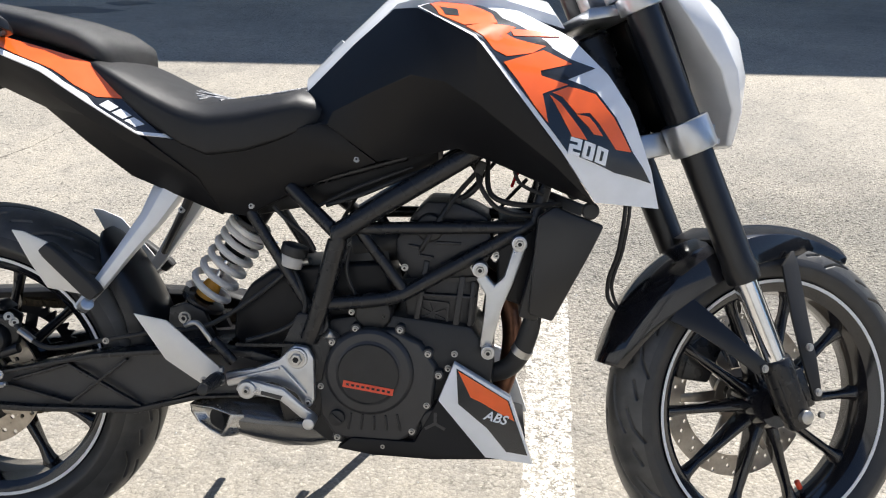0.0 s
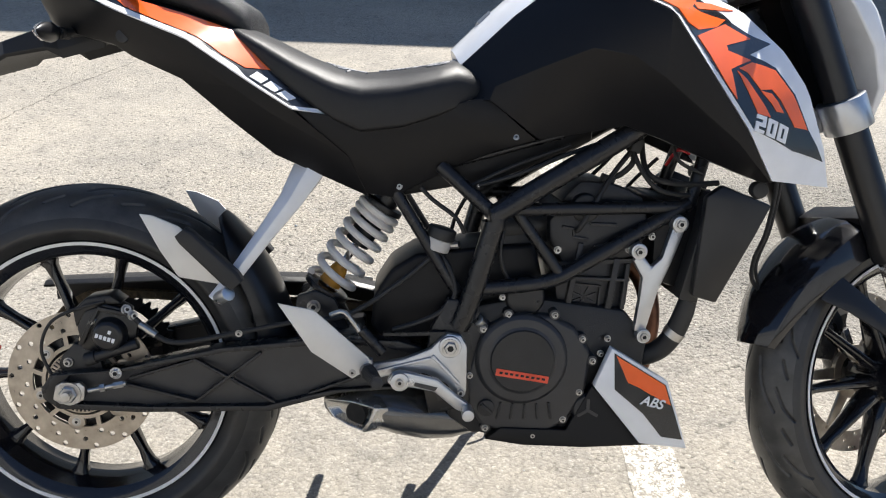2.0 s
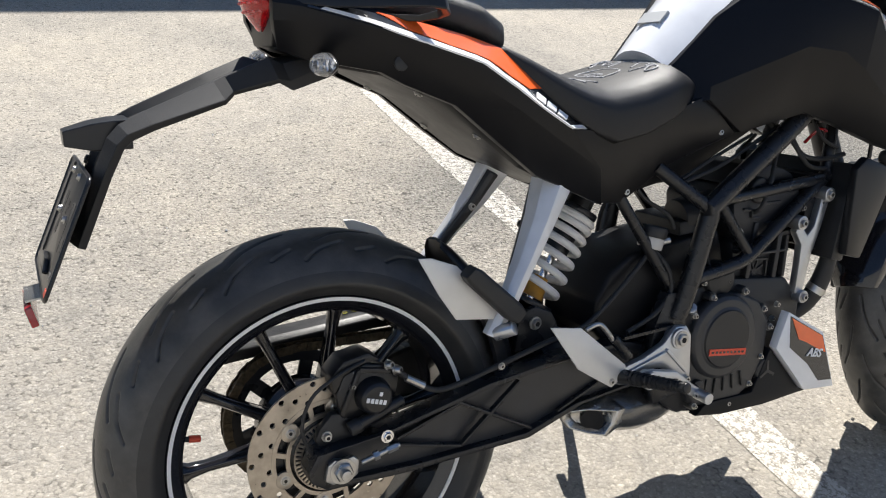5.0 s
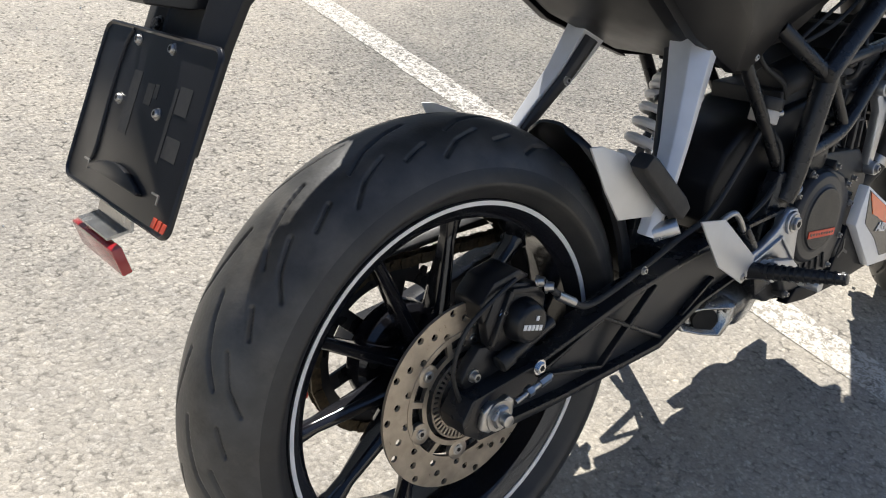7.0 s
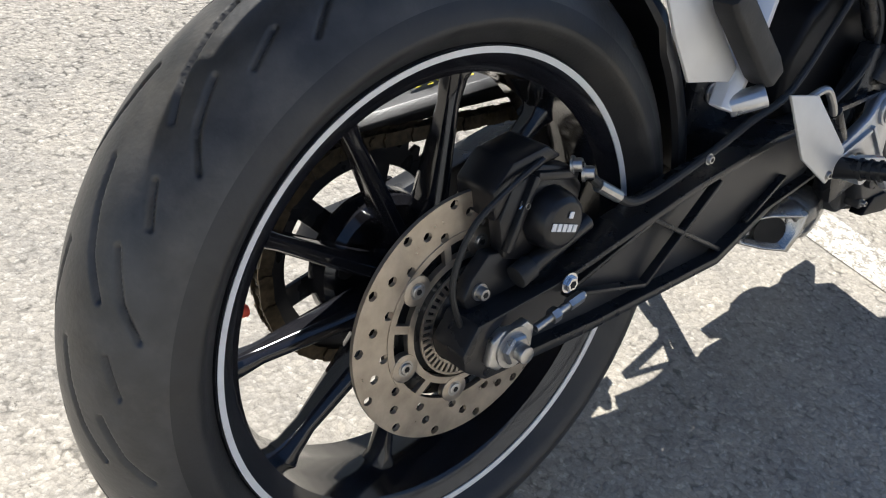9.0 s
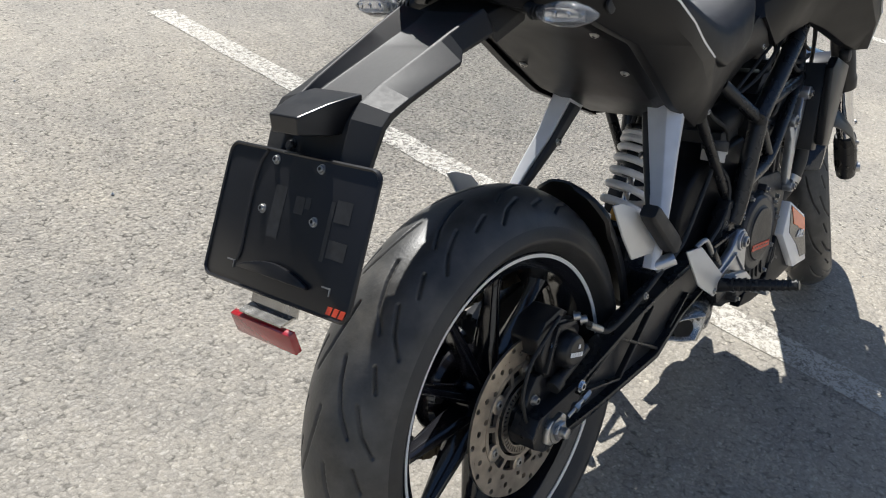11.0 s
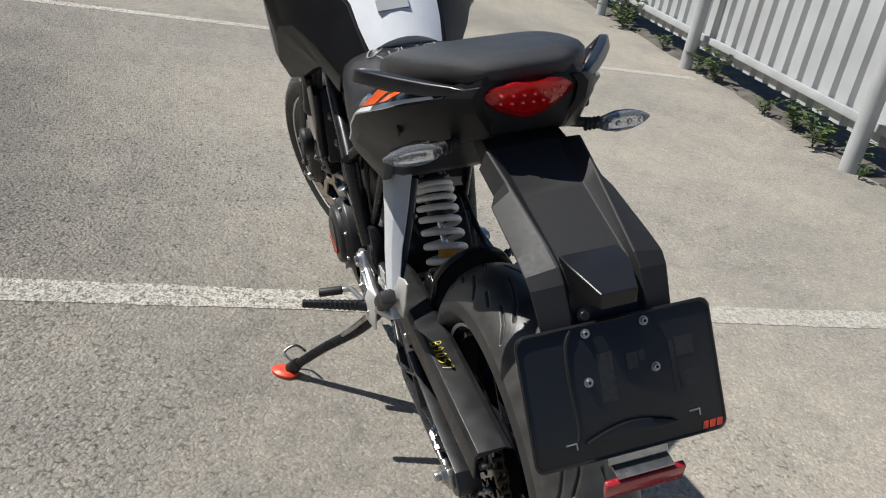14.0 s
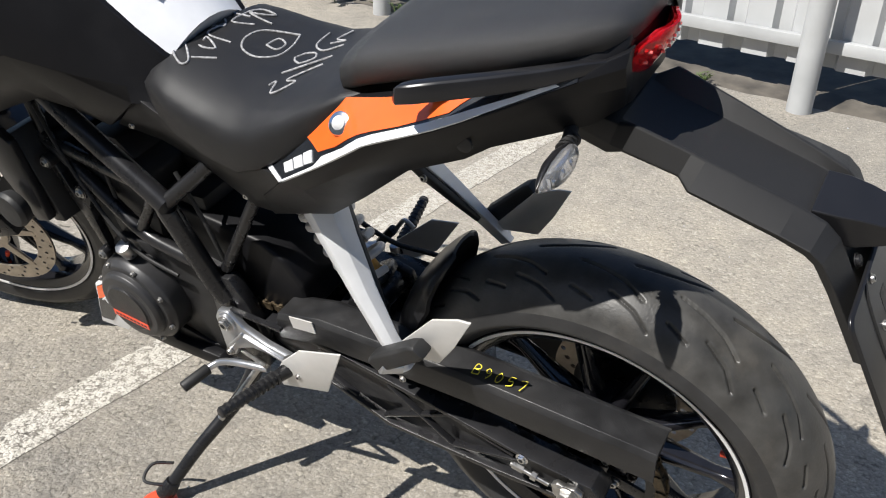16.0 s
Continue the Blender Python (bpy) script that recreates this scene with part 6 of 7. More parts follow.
    for q in ((0.778, -0.012), (0.832, -0.012), (0.79, -0.058), (0.823, 0.06), (0.833, 0.085)):
        bolt("case_bolt", (q[0], -0.10, q[1]), (0, -1, 0), 0.005, 0.008, bike)
    # silver engine mount, a forked arm each side
    for s in (-1, 1):
        mt = part("engine_mount", Build().prism([(0.926, 0.270), (0.945, 0.264), (0.926, 0.207), (0.909, 0.165), (0.893, 0.098), (0.874, 0.098), (0.880, 0.150), (0.882, 0.186), (0.866, 0.212), (0.877, 0.226), (0.896, 0.203), (0.911, 0.217)], s * 0.088, s * 0.104), ALU if s < 0 else FRAME_BLACK, bike, "silver cast engine mount arm" if s < 0 else "black engine mount arm", bevel=0.003)
        for q, r in (((0.934, 0.273), 0.0145), ((0.872, 0.229), 0.0145), ((0.888, 0.092), 0.013)):
            part("mount_eye", Build().rod((q[0], s * 0.085, q[1]), (q[0], s * 0.113, q[1]), r * 0.88, 24), ALU if s < 0 else FRAME_BLACK, mt, bevel=0.0015)
            bolt("mount_bolt", (q[0], s * 0.113, q[1]), (0, s, 0), 0.0085, 0.005, mt, STEEL)


engine()


# radiator, shrouds, hoses
def cooling():
    core = Build().prism([(0.975, 0.325), (1.005, 0.318), (0.965, 0.15), (0.935, 0.157)], -0.125, 0.125)
    rad = part("radiator", core, ENGINE_BLACK, bike, "black radiator", bevel=0.003)
    for k in range(14):
        z = 0.165 + 0.011 * k
        part("fin_row", Build().box((0.978 + (z - 0.16) * 0.24, 0, z), (0.004, 0.24, 0.004)), PLASTIC_GREY, rad)
    for s in (-1, 1):
        part("radiator_cover", Build().prism([(0.960, 0.320), (0.985, 0.338), (1.062, 0.309), (1.040, 0.26), (0.988, 0.155), (0.950, 0.166), (0.955, 0.24)], s * 0.125, s * 0.143), PLASTIC_SATIN, bike, "black radiator side cover", bevel=0.004)
        part("bumper", Build().lathe([(0, -0.010), (0.012, -0.010), (0.014, 0), (0.012, 0.010), (0, 0.010)], (1.040, s * 0.138, 0.332), 20), RUBBER_BLACK, bike, bevel=0.002)
    part("coolant_hose", Build().tube(((0.962, -0.10, 0.165), (0.955, -0.098, 0.13), (0.943, -0.09, 0.09), (0.925, -0.078, 0.06), (0.895, -0.07, 0.045), (0.86, -0.07, 0.04)), (0.013, 0.016, 0.0165, 0.0165, 0.016, 0.015), 16, 5), RUBBER_BLACK, bike, "black coolant hose")
    part("hose_clamp", Build().tube(((0.947, -0.092, 0.098), (0.941, -0.089, 0.087)), 0.0178, 18), STEEL, bike)
    part("fan_shroud", Build().prism([(0.900, 0.31), (0.968, 0.30), (0.946, 0.165), (0.900, 0.180)], -0.09, 0.09), PLASTIC, bike, bevel=0.006)
    part("horn", Build().lathe([(0, 0.02), (0.03, 0.02), (0.034, 0.012), (0.03, -0.004), (0, -0.012)], (0.99, 0.16, 0.20), 24), RUBBER_BLACK, bike, "black horn", bevel=0.001)


cooling()


def exhaust():
    part("exhaust_header", Build().tube(((0.87, 0.02, 0.20), (0.915, 0.01, 0.16), (0.93, 0.0, 0.09), (0.915, 0.0, 0.0), (0.87, -0.01, -0.07), (0.76, -0.02, -0.095), (0.66, -0.015, -0.078), (0.60, -0.01, -0.065)), 0.0175, 16, 6), HEAT_STEEL, bike, "heat-browned exhaust header")
    rings = []
    for x, cy, cz, ty, tz, by, bz, iy in ((0.458, -0.124, -0.027, -0.098, 0.000, -0.100, -0.066, 0.0), (0.50, -0.122, -0.032, -0.085, -0.002, -0.088, -0.085, 0.01), (0.545, -0.106, -0.042, -0.075, -0.010, -0.076, -0.098, 0.02),
                                      (0.59, -0.088, -0.053, -0.065, -0.024, -0.066, -0.100, 0.02), (0.635, -0.070, -0.060, -0.055, -0.038, -0.055, -0.092, 0.01)):
        rings.append([(x, cy, cz), (x, cy + 0.004, cz + 0.006), (x, ty, tz), (x, iy, tz), (x, iy, bz), (x, by, bz), (x, cy * 0.6 + by * 0.4 - 0.010, cz * 0.4 + bz * 0.6), (x, cy - 0.001, cz - 0.008)])
    mf = part("muffler", Build().loft(rings), EXHAUST_DARK, bike, "short dark steel muffler under the engine", bevel=0.006, segments=3, angle=70)
    # flared end cap that opens to the rear and outwards
    tl, tr, br, bl = Vector((0.381, -0.089, -0.022)), Vector((0.468, -0.128, -0.024)), Vector((0.448, -0.124, -0.066)), Vector((0.394, -0.092, -0.052))
    mid = (tl + tr + br + bl) / 4
    lip = [tl, tl.lerp(tr, 0.5) + Vector((0, 0, 0.004)), tr, tr.lerp(br, 0.55) + Vector((0.003, -0.002, 0)), br, br.lerp(bl, 0.5) + Vector((0, 0, -0.002)), bl, bl.lerp(tl, 0.5) + Vector((-0.005, 0.002, 0))]
    back = [(0.415, -0.04, 0.002), (0.46, -0.09, 0.002), (0.485, -0.122, -0.026), (0.488, -0.120, -0.05), (0.470, -0.098, -0.072), (0.44, -0.06, -0.07), (0.41, -0.04, -0.055), (0.40, -0.03, -0.03)]
    inn = [p.lerp(mid, 0.14) for p in lip]
    deep = [p.lerp(mid, 0.42) + Vector((0.007, 0.012, 0)) for p in lip]
    part("end_cap", Build().loft([back, [tuple(p) for p in lip], [tuple(p) for p in inn], [tuple(p) for p in deep]]), ALU_DARK, mf, "brushed flared exhaust end cap", bevel=0.0014, angle=40)
    # solid black plug in place of the shaded opening
    c0 = Vector((0.433, -0.1055, -0.042))
    part("outlet", Build().tube((c0, c0 + Vector((0.024, 0.036, 0))), (0.0185, 0.017), 24), HOLE_BLACK, mf, "black plug painting the shade of the exhaust outlet")


exhaust()


def belly_pan():
    base = Build().loft([[(x, -w, z0), (x, -w, z1), (x, w, z1), (x, w, z0)] for x, w, z0, z1 in ((0.635, 0.085, -0.082, -0.066), (0.70, 0.10, -0.092, -0.055), (0.80, 0.105, -0.096, -0.03), (0.88, 0.10, -0.098, -0.05), (0.955, 0.075, -0.096, -0.06))])
    bp = part("belly_pan", base, PLASTIC, bike, "black belly pan", bevel=0.003)
    plate = [(0.834, 0.078), (0.927, 0.023), (0.966, -0.090), (0.888, -0.081), (0.809, 0.014)]
    black = [(0.640, -0.080), (0.665, -0.060), (0.770, -0.064), (0.809, 0.012), (0.888, -0.081), (0.940, -0.088), (0.80, -0.094), (0.70, -0.090)]
    for s in (-1, 1):
        part("side_wing", Build().prism(black, s * 0.098, s * 0.118), PLASTIC, bp, bevel=0.003)
        w = part("belly_fairing", Build().prism(plate, s * 0.112, s * 0.130), WHITE, bp, "white belly fairing with dark and orange graphics", bevel=0.002)
        dark = [(0.838, 0.070), (0.842, 0.010), (0.890, -0.030), (0.922, -0.069), (0.957, -0.074), (0.924, 0.018)]
        part("dark_graphic", Build().prism(dark, s * 0.1296, s * 0.1312), DARK_FILM, w)
        part("orange_graphic", Build().prism([(0.841, 0.066), (0.922, 0.018), (0.934, -0.016), (0.893, 0.006), (0.880, 0.014), (0.862, 0.022)], s * 0.1300, s * 0.1322), ORANGE, w)
        m = Matrix.Translation((0.903, s * 0.1326, -0.011)) @ Matrix.Rotation(radians(90), 4, "X") @ Matrix.Rotation(radians(-14 if s < 0 else 14), 4, "Z")
        if s > 0:
            m = m @ Matrix.Rotation(radians(180), 4, "Y")
        words("ABS", 0.022, WHITE, "lettering", w, m, "white lettering on the belly fairing", shear=0.25)


belly_pan()


# ---- rear suspension, hugger, chain ----
def shock():
    lo, hi = Vector((0.372, 0.0, 0.128)), Vector((0.492, 0.0, 0.312))
    d = (hi - lo).normalized()
    s = d.cross(Vector((0, 1, 0))).normalized()
    o = Vector((0, 1, 0))
    pts = []
    turns, n = 7.2, 150
    for k in range(n + 1):
        u = k / n
        along_ = 0.022 + 0.150 * (1 - (1 - u) ** 1.45)
        a = 2 * math.pi * turns * u
        r = 0.0365 - 0.004 * u
        pts.append(lo + d * along_ + r * (math.cos(a) * s + math.sin(a) * o))
    sh = part("shock_spring", Build().tube(pts, 0.0064, 10), SPRING_PAINT, bike, "white coil spring of the rear shock")
    part("damper_rod", Build().rod(lo, lo + d * 0.13, 0.0065, 14), CHROME, sh)
    part("damper_body", Build().rod(lo + d * 0.105, hi, 0.0215, 20), PLASTIC_SATIN, sh)
    part("bump_stop", Build().tube((lo + d * 0.022, lo + d * 0.04, lo + d * 0.058), (0.019, 0.017, 0.012), 18), YELLOW_FOAM, sh, "yellow foam bump stop")
    part("spring_seat", Build().rod(lo + d * 0.008, lo + d * 0.018, 0.040, 24), FRAME_BLACK, sh, bevel=0.002)
    part("top_collar", Build().rod(lo + d * 0.176, lo + d * 0.186, 0.036, 24), FRAME_BLACK, sh, bevel=0.002)
    part("lower_eye", Build().rod((0.362, -0.028, 0.118), (0.362, 0.028, 0.118), 0.022, 20), FRAME_BLACK, sh, bevel=0.002)
    part("shock_bracket", Build().prism([(0.325, 0.075), (0.335, 0.135), (0.365, 0.145), (0.395, 0.13), (0.42, 0.08)], -0.045, -0.030).prism([(0.325, 0.075), (0.335, 0.135), (0.365, 0.145), (0.395, 0.13), (0.42, 0.08)], 0.030, 0.045), FRAME_BLACK, bike, bevel=0.003)
    bolt("shock_bolt", (0.362, -0.046, 0.118), (0, -1, 0), 0.010, 0.008, bike, STEEL)


shock()


def hugger():
    rings = []
    for k in range(21):
        t = k / 20
        a = radians(51 - 44 * t)
        r = 0.343 - 0.007 * t
        w = 0.026 + 0.044 * min(t / 0.2, 1) ** 0.6 + 0.006 * t
        deep = 0.008 + 0.026 * min(t / 0.3, 1) + 0.02 * t
        c, s = math.cos(a), math.sin(a)
        out = []
        for m_ in range(13):
            f_ = math.pi * (m_ / 12 - 0.5)
            out.append((w * math.sin(f_), -deep * (1 - math.cos(f_)) ** 1.1))
        ring = [((r + q) * c, y, (r + q) * s) for y, q in out] + [((r - 0.004 + q) * c, y * 0.93, (r - 0.004 + q) * s) for y, q in reversed(out)]
        rings.append(ring)
    part("hugger", Build().loft(rings), PLASTIC_SATIN, bike, "black rear hugger mudguard", angle=50)
    part("air_box", Build().prism([(0.455, 0.095), (0.460, 0.145), (0.487, 0.188), (0.525, 0.212), (0.577, 0.220), (0.640, 0.226), (0.715, 0.232), (0.735, 0.15), (0.625, 0.08), (0.48, 0.065)], -0.074, 0.074), PLASTIC, bike, "black air box between swingarm and frame", bevel=0.008, segments=3)
    # brake fluid reservoir
    r = part("fluid_reservoir", Build().rod((0.556, -0.082, 0.222), (0.562, -0.082, 0.240), 0.0205, 24), RESERVOIR, bike, "milky brake fluid reservoir with a black cap", bevel=0.002)
    part("cap", Build().rod((0.562, -0.082, 0.240), (0.567, -0.082, 0.257), 0.0225, 24), RUBBER_BLACK, r, bevel=0.002)
    part("reservoir_clip", Build().rod((0.575, -0.082, 0.228), (0.592, -0.09, 0.232), 0.006, 10), STEEL, r)


hugger()


def chain_drive():
    y = 0.074
    teeth = 43
    v, f = [], []
    outer, inner = [], []
    for k in range(teeth * 4):
        a = 2 * math.pi * k / (teeth * 4)
        r = 0.1125 if k % 4 in (1, 2) else 0.1040
        outer.append((r * math.cos(a), r * math.sin(a)))
        inner.append((0.0865 * math.cos(a), 0.0865 * math.sin(a)))
    n = len(outer)
    v = [(x, yy_, z) for yy_ in (y - 0.0025, y + 0.0025) for ring in (outer, inner) for x, z in ring]
    for i in range(n):
        j = (i + 1) % n
        f += [(i, j, n + j, n + i), (2 * n + j, 2 * n + i, 3 * n + i, 3 * n + j), (j, i, 2 * n + i, 2 * n + j), (n + i, n + j, 3 * n + j, 3 * n + i)]
    sp = part("rear_sprocket", Build().add(v, f), FRAME_BLACK, bike, "dark toothed rear sprocket")
    for k in range(6):
        a = radians(60 * k + 15)
        c, s = math.cos(a), math.sin(a)
        part("sprocket_arm", Build().beam((0.03 * c, y, 0.03 * s), (0.0885 * c, y, 0.0885 * s), 0.022, 0.005, up=(0, 1, 0), w2=0.022), FRAME_BLACK, sp, bevel=0.001)
        bolt("sprocket_nut", (0.045 * c, y + 0.003, 0.045 * s), (0, 1, 0), 0.007, 0.008, sp)
    part("sprocket_carrier", Build().lathe([(0.018, 0.030), (0.062, 0.028), (0.069, 0.034), (0.070, 0.058), (0.056, 0.070), (0.018, 0.0705)], n=56), GLOSS_BLACK, sp, "gloss black sprocket carrier drum")
    # solid black discs paint the shade of the drum's holes
    for k in range(5):
        a = radians(72 * k + 20)
        part("drum_hole", Build().rod((0.051 * math.cos(a), 0.0270, 0.051 * math.sin(a)), (0.051 * math.cos(a), 0.036, 0.051 * math.sin(a)), 0.0085, 18), HOLE_BLACK, sp)
    # chain: outer and inner plates along both runs and round the sprocket
    pf = Vector((0.60, 0, 0.045))
    path = []
    rs, rf = 0.1087, 0.036
    for k in range(40):
        path.append(Vector((rs * 0.1 + (pf.x - rs * 0.1) * k / 40, 0, rs * 0.995 + (pf.z + rf - rs * 0.995) * k / 40)))
    for k in range(8):
        a = radians(85 - 22 * k)
        path.append(pf + Vector((math.cos(a) * rf, 0, math.sin(a) * rf)))
    for k in range(40):
        path.append(Vector((pf.x + (rs * 0.1 - pf.x) * k / 40, 0, pf.z - rf + (-rs * 0.995 - pf.z + rf) * k / 40)))
    for k in range(22):
        a = radians(-95 - 170 * k / 22)
        path.append(Vector((math.cos(a) * rs, 0, math.sin(a) * rs)))
    total = [0.0]
    for a, b2 in zip(path, path[1:] + path[:1]):
        total.append(total[-1] + (b2 - a).length)

    def on(d):
        d %= total[-1]
        for i in range(len(path)):
            if d <= total[i + 1]:
                t = (d - total[i]) / (total[i + 1] - total[i])
                return path[i].lerp(path[(i + 1) % len(path)], t)
        return path[0]

    links = Build()
    cnt = round(total[-1] / 0.015875)
    for k in range(cnt):
        a, b2 = on(total[-1] * k / cnt), on(total[-1] * (k + 1) / cnt)
        e = (b2 - a) * 0.22
        off = 0.0085 if k % 2 else 0.006
        for s in (-1, 1):
            links.beam(Vector((a.x, y + s * off, a.z)) - e, Vector((b2.x, y + s * off, b2.z)) + e, 0.0018, 0.0135)
        links.tube(((a.x, y - 0.0095, a.z), (a.x, y + 0.0095, a.z)), 0.0050, 8)
    part("chain", links, CHAIN_STEEL, bike, "greasy brown drive chain", kind="stuff")
    # chain guard: a bent sheet channel
    st = [(0.485, 0.118), (0.40, 0.139), (0.15, 0.142), (-0.108, 0.128)]
    rings = []
    for x, z in st:
        hy = 0.118
        rings.append([(x, 0.062, z - 0.006), (x, 0.072, z), (x, hy - 0.006, z), (x, hy, z - 0.008), (x, hy + 0.003, z - 0.045), (x, hy, z - 0.045), (x, hy - 0.004, z - 0.01), (x, 0.072, z - 0.004), (x, 0.062, z - 0.010)])
    g = part("chain_guard", Build().loft(rings), ENGINE_BLACK, bike, "black chain guard with a yellow chalk mark", bevel=0.001)
    part("guard_label", Build().box((0.43, 0.1195, 0.122), (0.045, 0.002, 0.022), (0, 8, 0)), ALU_PALE, g, "small pale printed label, unreadable")
    # chalk strokes in unit cells, read from front to rear
    cells = [[((0, 0), (0.05, 1), (0.6, 0.95), (0.65, 0.65), (0.1, 0.52), (0.7, 0.45), (0.75, 0.1), (0, 0))],
             [((0.7, 0.7), (0.3, 1), (0.05, 0.75), (0.3, 0.5), (0.7, 0.7), (0.65, 0.3), (0.4, 0.0))],
             [((0.4, 1), (0.05, 0.6), (0.2, 0.05), (0.6, 0.1), (0.75, 0.6), (0.4, 1))],
             [((0.8, 1), (0.2, 0.95), (0.15, 0.55), (0.65, 0.6), (0.7, 0.2), (0.1, 0.0))],
             [((0.05, 0.95), (0.8, 1), (0.4, 0.0))]]
    for k, cell in enumerate(cells):
        for run in cell:
            part("chalk_mark", Build().tube([(0.150 - 0.0165 * k - 0.0115 * u, 0.106 - 0.017 * v_, 0.1420) for u, v_ in run], 0.0007, 6, 4), CHALK_YELLOW, g, "thin yellow chalk stroke")


chain_drive()


# ---- foot controls ----
def foot_controls():
    for s in (-1, 1):
        out = [(0.458, 0.050), (0.507, 0.059), (0.549, 0.076), (0.562, 0.090), (0.574, 0.101), (0.596, 0.098), (0.606, 0.080), (0.607, 0.008), (0.599, -0.005), (0.588, -0.002), (0.576, 0.019), (0.541, 0.036), (0.507, 0.036), (0.462, 0.026)]
        fp = part("footrest_plate", Build().prism(out, s * 0.122, s * 0.136), ALU, bike, "silver cast footrest bracket", bevel=0.004)
        part("top_rail", Build().beam((0.475, s * 0.124, 0.096), (0.575, s * 0.124, 0.0985), 0.005, 0.008, up=(0, 1, 0)), FRAME_BLACK, fp)
        part("bracket_rib", Build().beam((0.465, s * 0.138, 0.040), (0.550, s * 0.138, 0.062), 0.005, 0.006, up=(0, 1, 0)).beam((0.552, s * 0.138, 0.066), (0.594, s * 0.138, 0.020), 0.005, 0.006, up=(0, 1, 0)), ALU, fp, bevel=0.0015)
        part("bolt_boss", Build().rod((0.579, s * 0.118, 0.080), (0.579, s * 0.141, 0.080), 0.0175, 24), ALU, fp, bevel=0.002)
        bolt("bracket_bolt", (0.579, s * 0.141, 0.080), (0, s, 0), 0.0125, 0.007, fp, STEEL)
        bolt("lower_bolt", (0.597, s * 0.136, 0.006), (0, s, 0), 0.007, 0.006, fp, STEEL)
        heel = [(0.318, 0.151), (0.372, 0.141), (0.456, 0.066), (0.452, 0.048), (0.430, 0.034), (0.368, 0.076)]
        if s > 0:
            heel = [(0.331, 0.138), (0.414, 0.108), (0.456, 0.066), (0.478, 0.030), (0.470, 0.006), (0.376, 0.037)]
        part("heel_plate", Build().prism(heel, s * 0.152, s * 0.1555), ALU_PALE, fp, "pale brushed heel guard", bevel=0.0012)
        bolt("heel_bolt", (0.430, s * 0.1555, 0.044), (0, s, 0), 0.005, 0.003, fp, STEEL)
        # rider peg with a ribbed rubber top
        a, b2 = Vector((0.452, s * 0.150, 0.046)), Vector((0.470, s * 0.276, 0.070))
        pg = part("footpeg", Build().tube((a, a.lerp(b2, 0.2), b2), (0.0125, 0.0105, 0.008), 14), FRAME_BLACK, fp, "black ribbed footpeg", bevel=0.001)
        for k in range(11):
            c = a.lerp(b2, 0.2 + 0.075 * k)
            part("peg_rib", Build().tube((c, c + (b2 - a) * 0.028), 0.0122 - 0.0003 * k, 8), RUBBER_BLACK, pg)
        part("peg_pivot", Build().rod((0.452, s * 0.146, 0.034), (0.452, s * 0.146, 0.064), 0.009, 14), STEEL, fp, bevel=0.001)
        # pillion bracket, a bent silver arm, plate and folded peg
        rings = []
        for x, y, z, w, h in ((0.366, 0.090, 0.356, 0.029, 0.025), (0.334, 0.104, 0.300, 0.021, 0.020), (0.294, 0.123, 0.245, 0.0155, 0.015), (0.254, 0.138, 0.190, 0.013, 0.011), (0.224, 0.145, 0.154, 0.011, 0.010)):
            dx, dz = 0.65, 0.76
            nx, nz = -dz, dx
            rings.append([(x + nx * w * i_, s * (y + h * j_), z + nz * w * i_ * 0.55) for i_, j_ in ((-1, -1), (1, -1), (1, 0.35), (0.1, 1), (-1, 0.7))])
        pb = part("pillion_bracket", Build().loft(rings), ALU_SUNLIT, bike, "silver cast pillion footrest arm", bevel=0.0018, angle=22)
        # added dark bar that paints the shade of the arm's hollow inner side
        hollow = [tuple(Vector((x, s * y, z))) for x, y, z in ((0.352, 0.0655, 0.345), (0.322, 0.083, 0.292), (0.286, 0.106, 0.238), (0.262, 0.1235, 0.200))]
        part("shade_bar", Build().tube(hollow, (0.011, 0.009, 0.0075, 0.006), 8), ENGINE_GREY, pb, "dark bar standing in for the shade inside the arm", bevel=0.001)
        bolt("arm_bolt", (0.318, s * 0.075, 0.290), (0, -s, 0.2), 0.006, 0.004, pb, STEEL)
        pad = [(0.118, 0.280), (0.137, 0.278), (0.175, 0.262), (0.232, 0.196), (0.252, 0.172), (0.222, 0.178), (0.172, 0.186), (0.146, 0.226)]
        part("pillion_plate", Build().prism(pad, s * 0.1395, s * 0.143), ALU_PALE, pb, "pale brushed pillion heel plate", bevel=0.001)
        low = 0.016 if s > 0 else 0.0
        c0, c1 = Vector((0.262, s * 0.158, 0.180 - low)), Vector((0.182, s * 0.160, 0.258 - 2 * low))
        part("pillion_peg", Build().loft([[tuple(c0.lerp(c1, t) + Vector((0.76, 0, 0.65)) * w * i_ + Vector((0, s, 0)) * 0.012 * j_) for i_, j_ in ((-1, -0.7), (-0.7, -1), (0.7, -1), (1, -0.7), (1, 0.7), (0.7, 1), (-0.7, 1), (-1, 0.7))] for t, w in ((0, 0.011), (0.12, 0.0145), (0.9, 0.013), (1.0, 0.010))]), RUBBER_BLACK, pb, "black folded pillion peg", bevel=0.0012)
        part("peg_fork", Build().rod((0.231, s * 0.146, 0.156), (0.250, s * 0.168, 0.168), 0.0105, 14), ALU, pb, bevel=0.001)
    # brake pedal on the right
    pd = part("brake_pedal", Build().prism([(0.482, 0.030), (0.490, 0.044), (0.510, 0.046), (0.560, 0.034), (0.592, 0.006), (0.612, -0.008), (0.606, -0.022), (0.588, -0.014), (0.555, 0.014), (0.512, 0.022), (0.495, 0.018)], -0.158, -0.146), ALU, bike, "silver brake pedal", bevel=0.003)
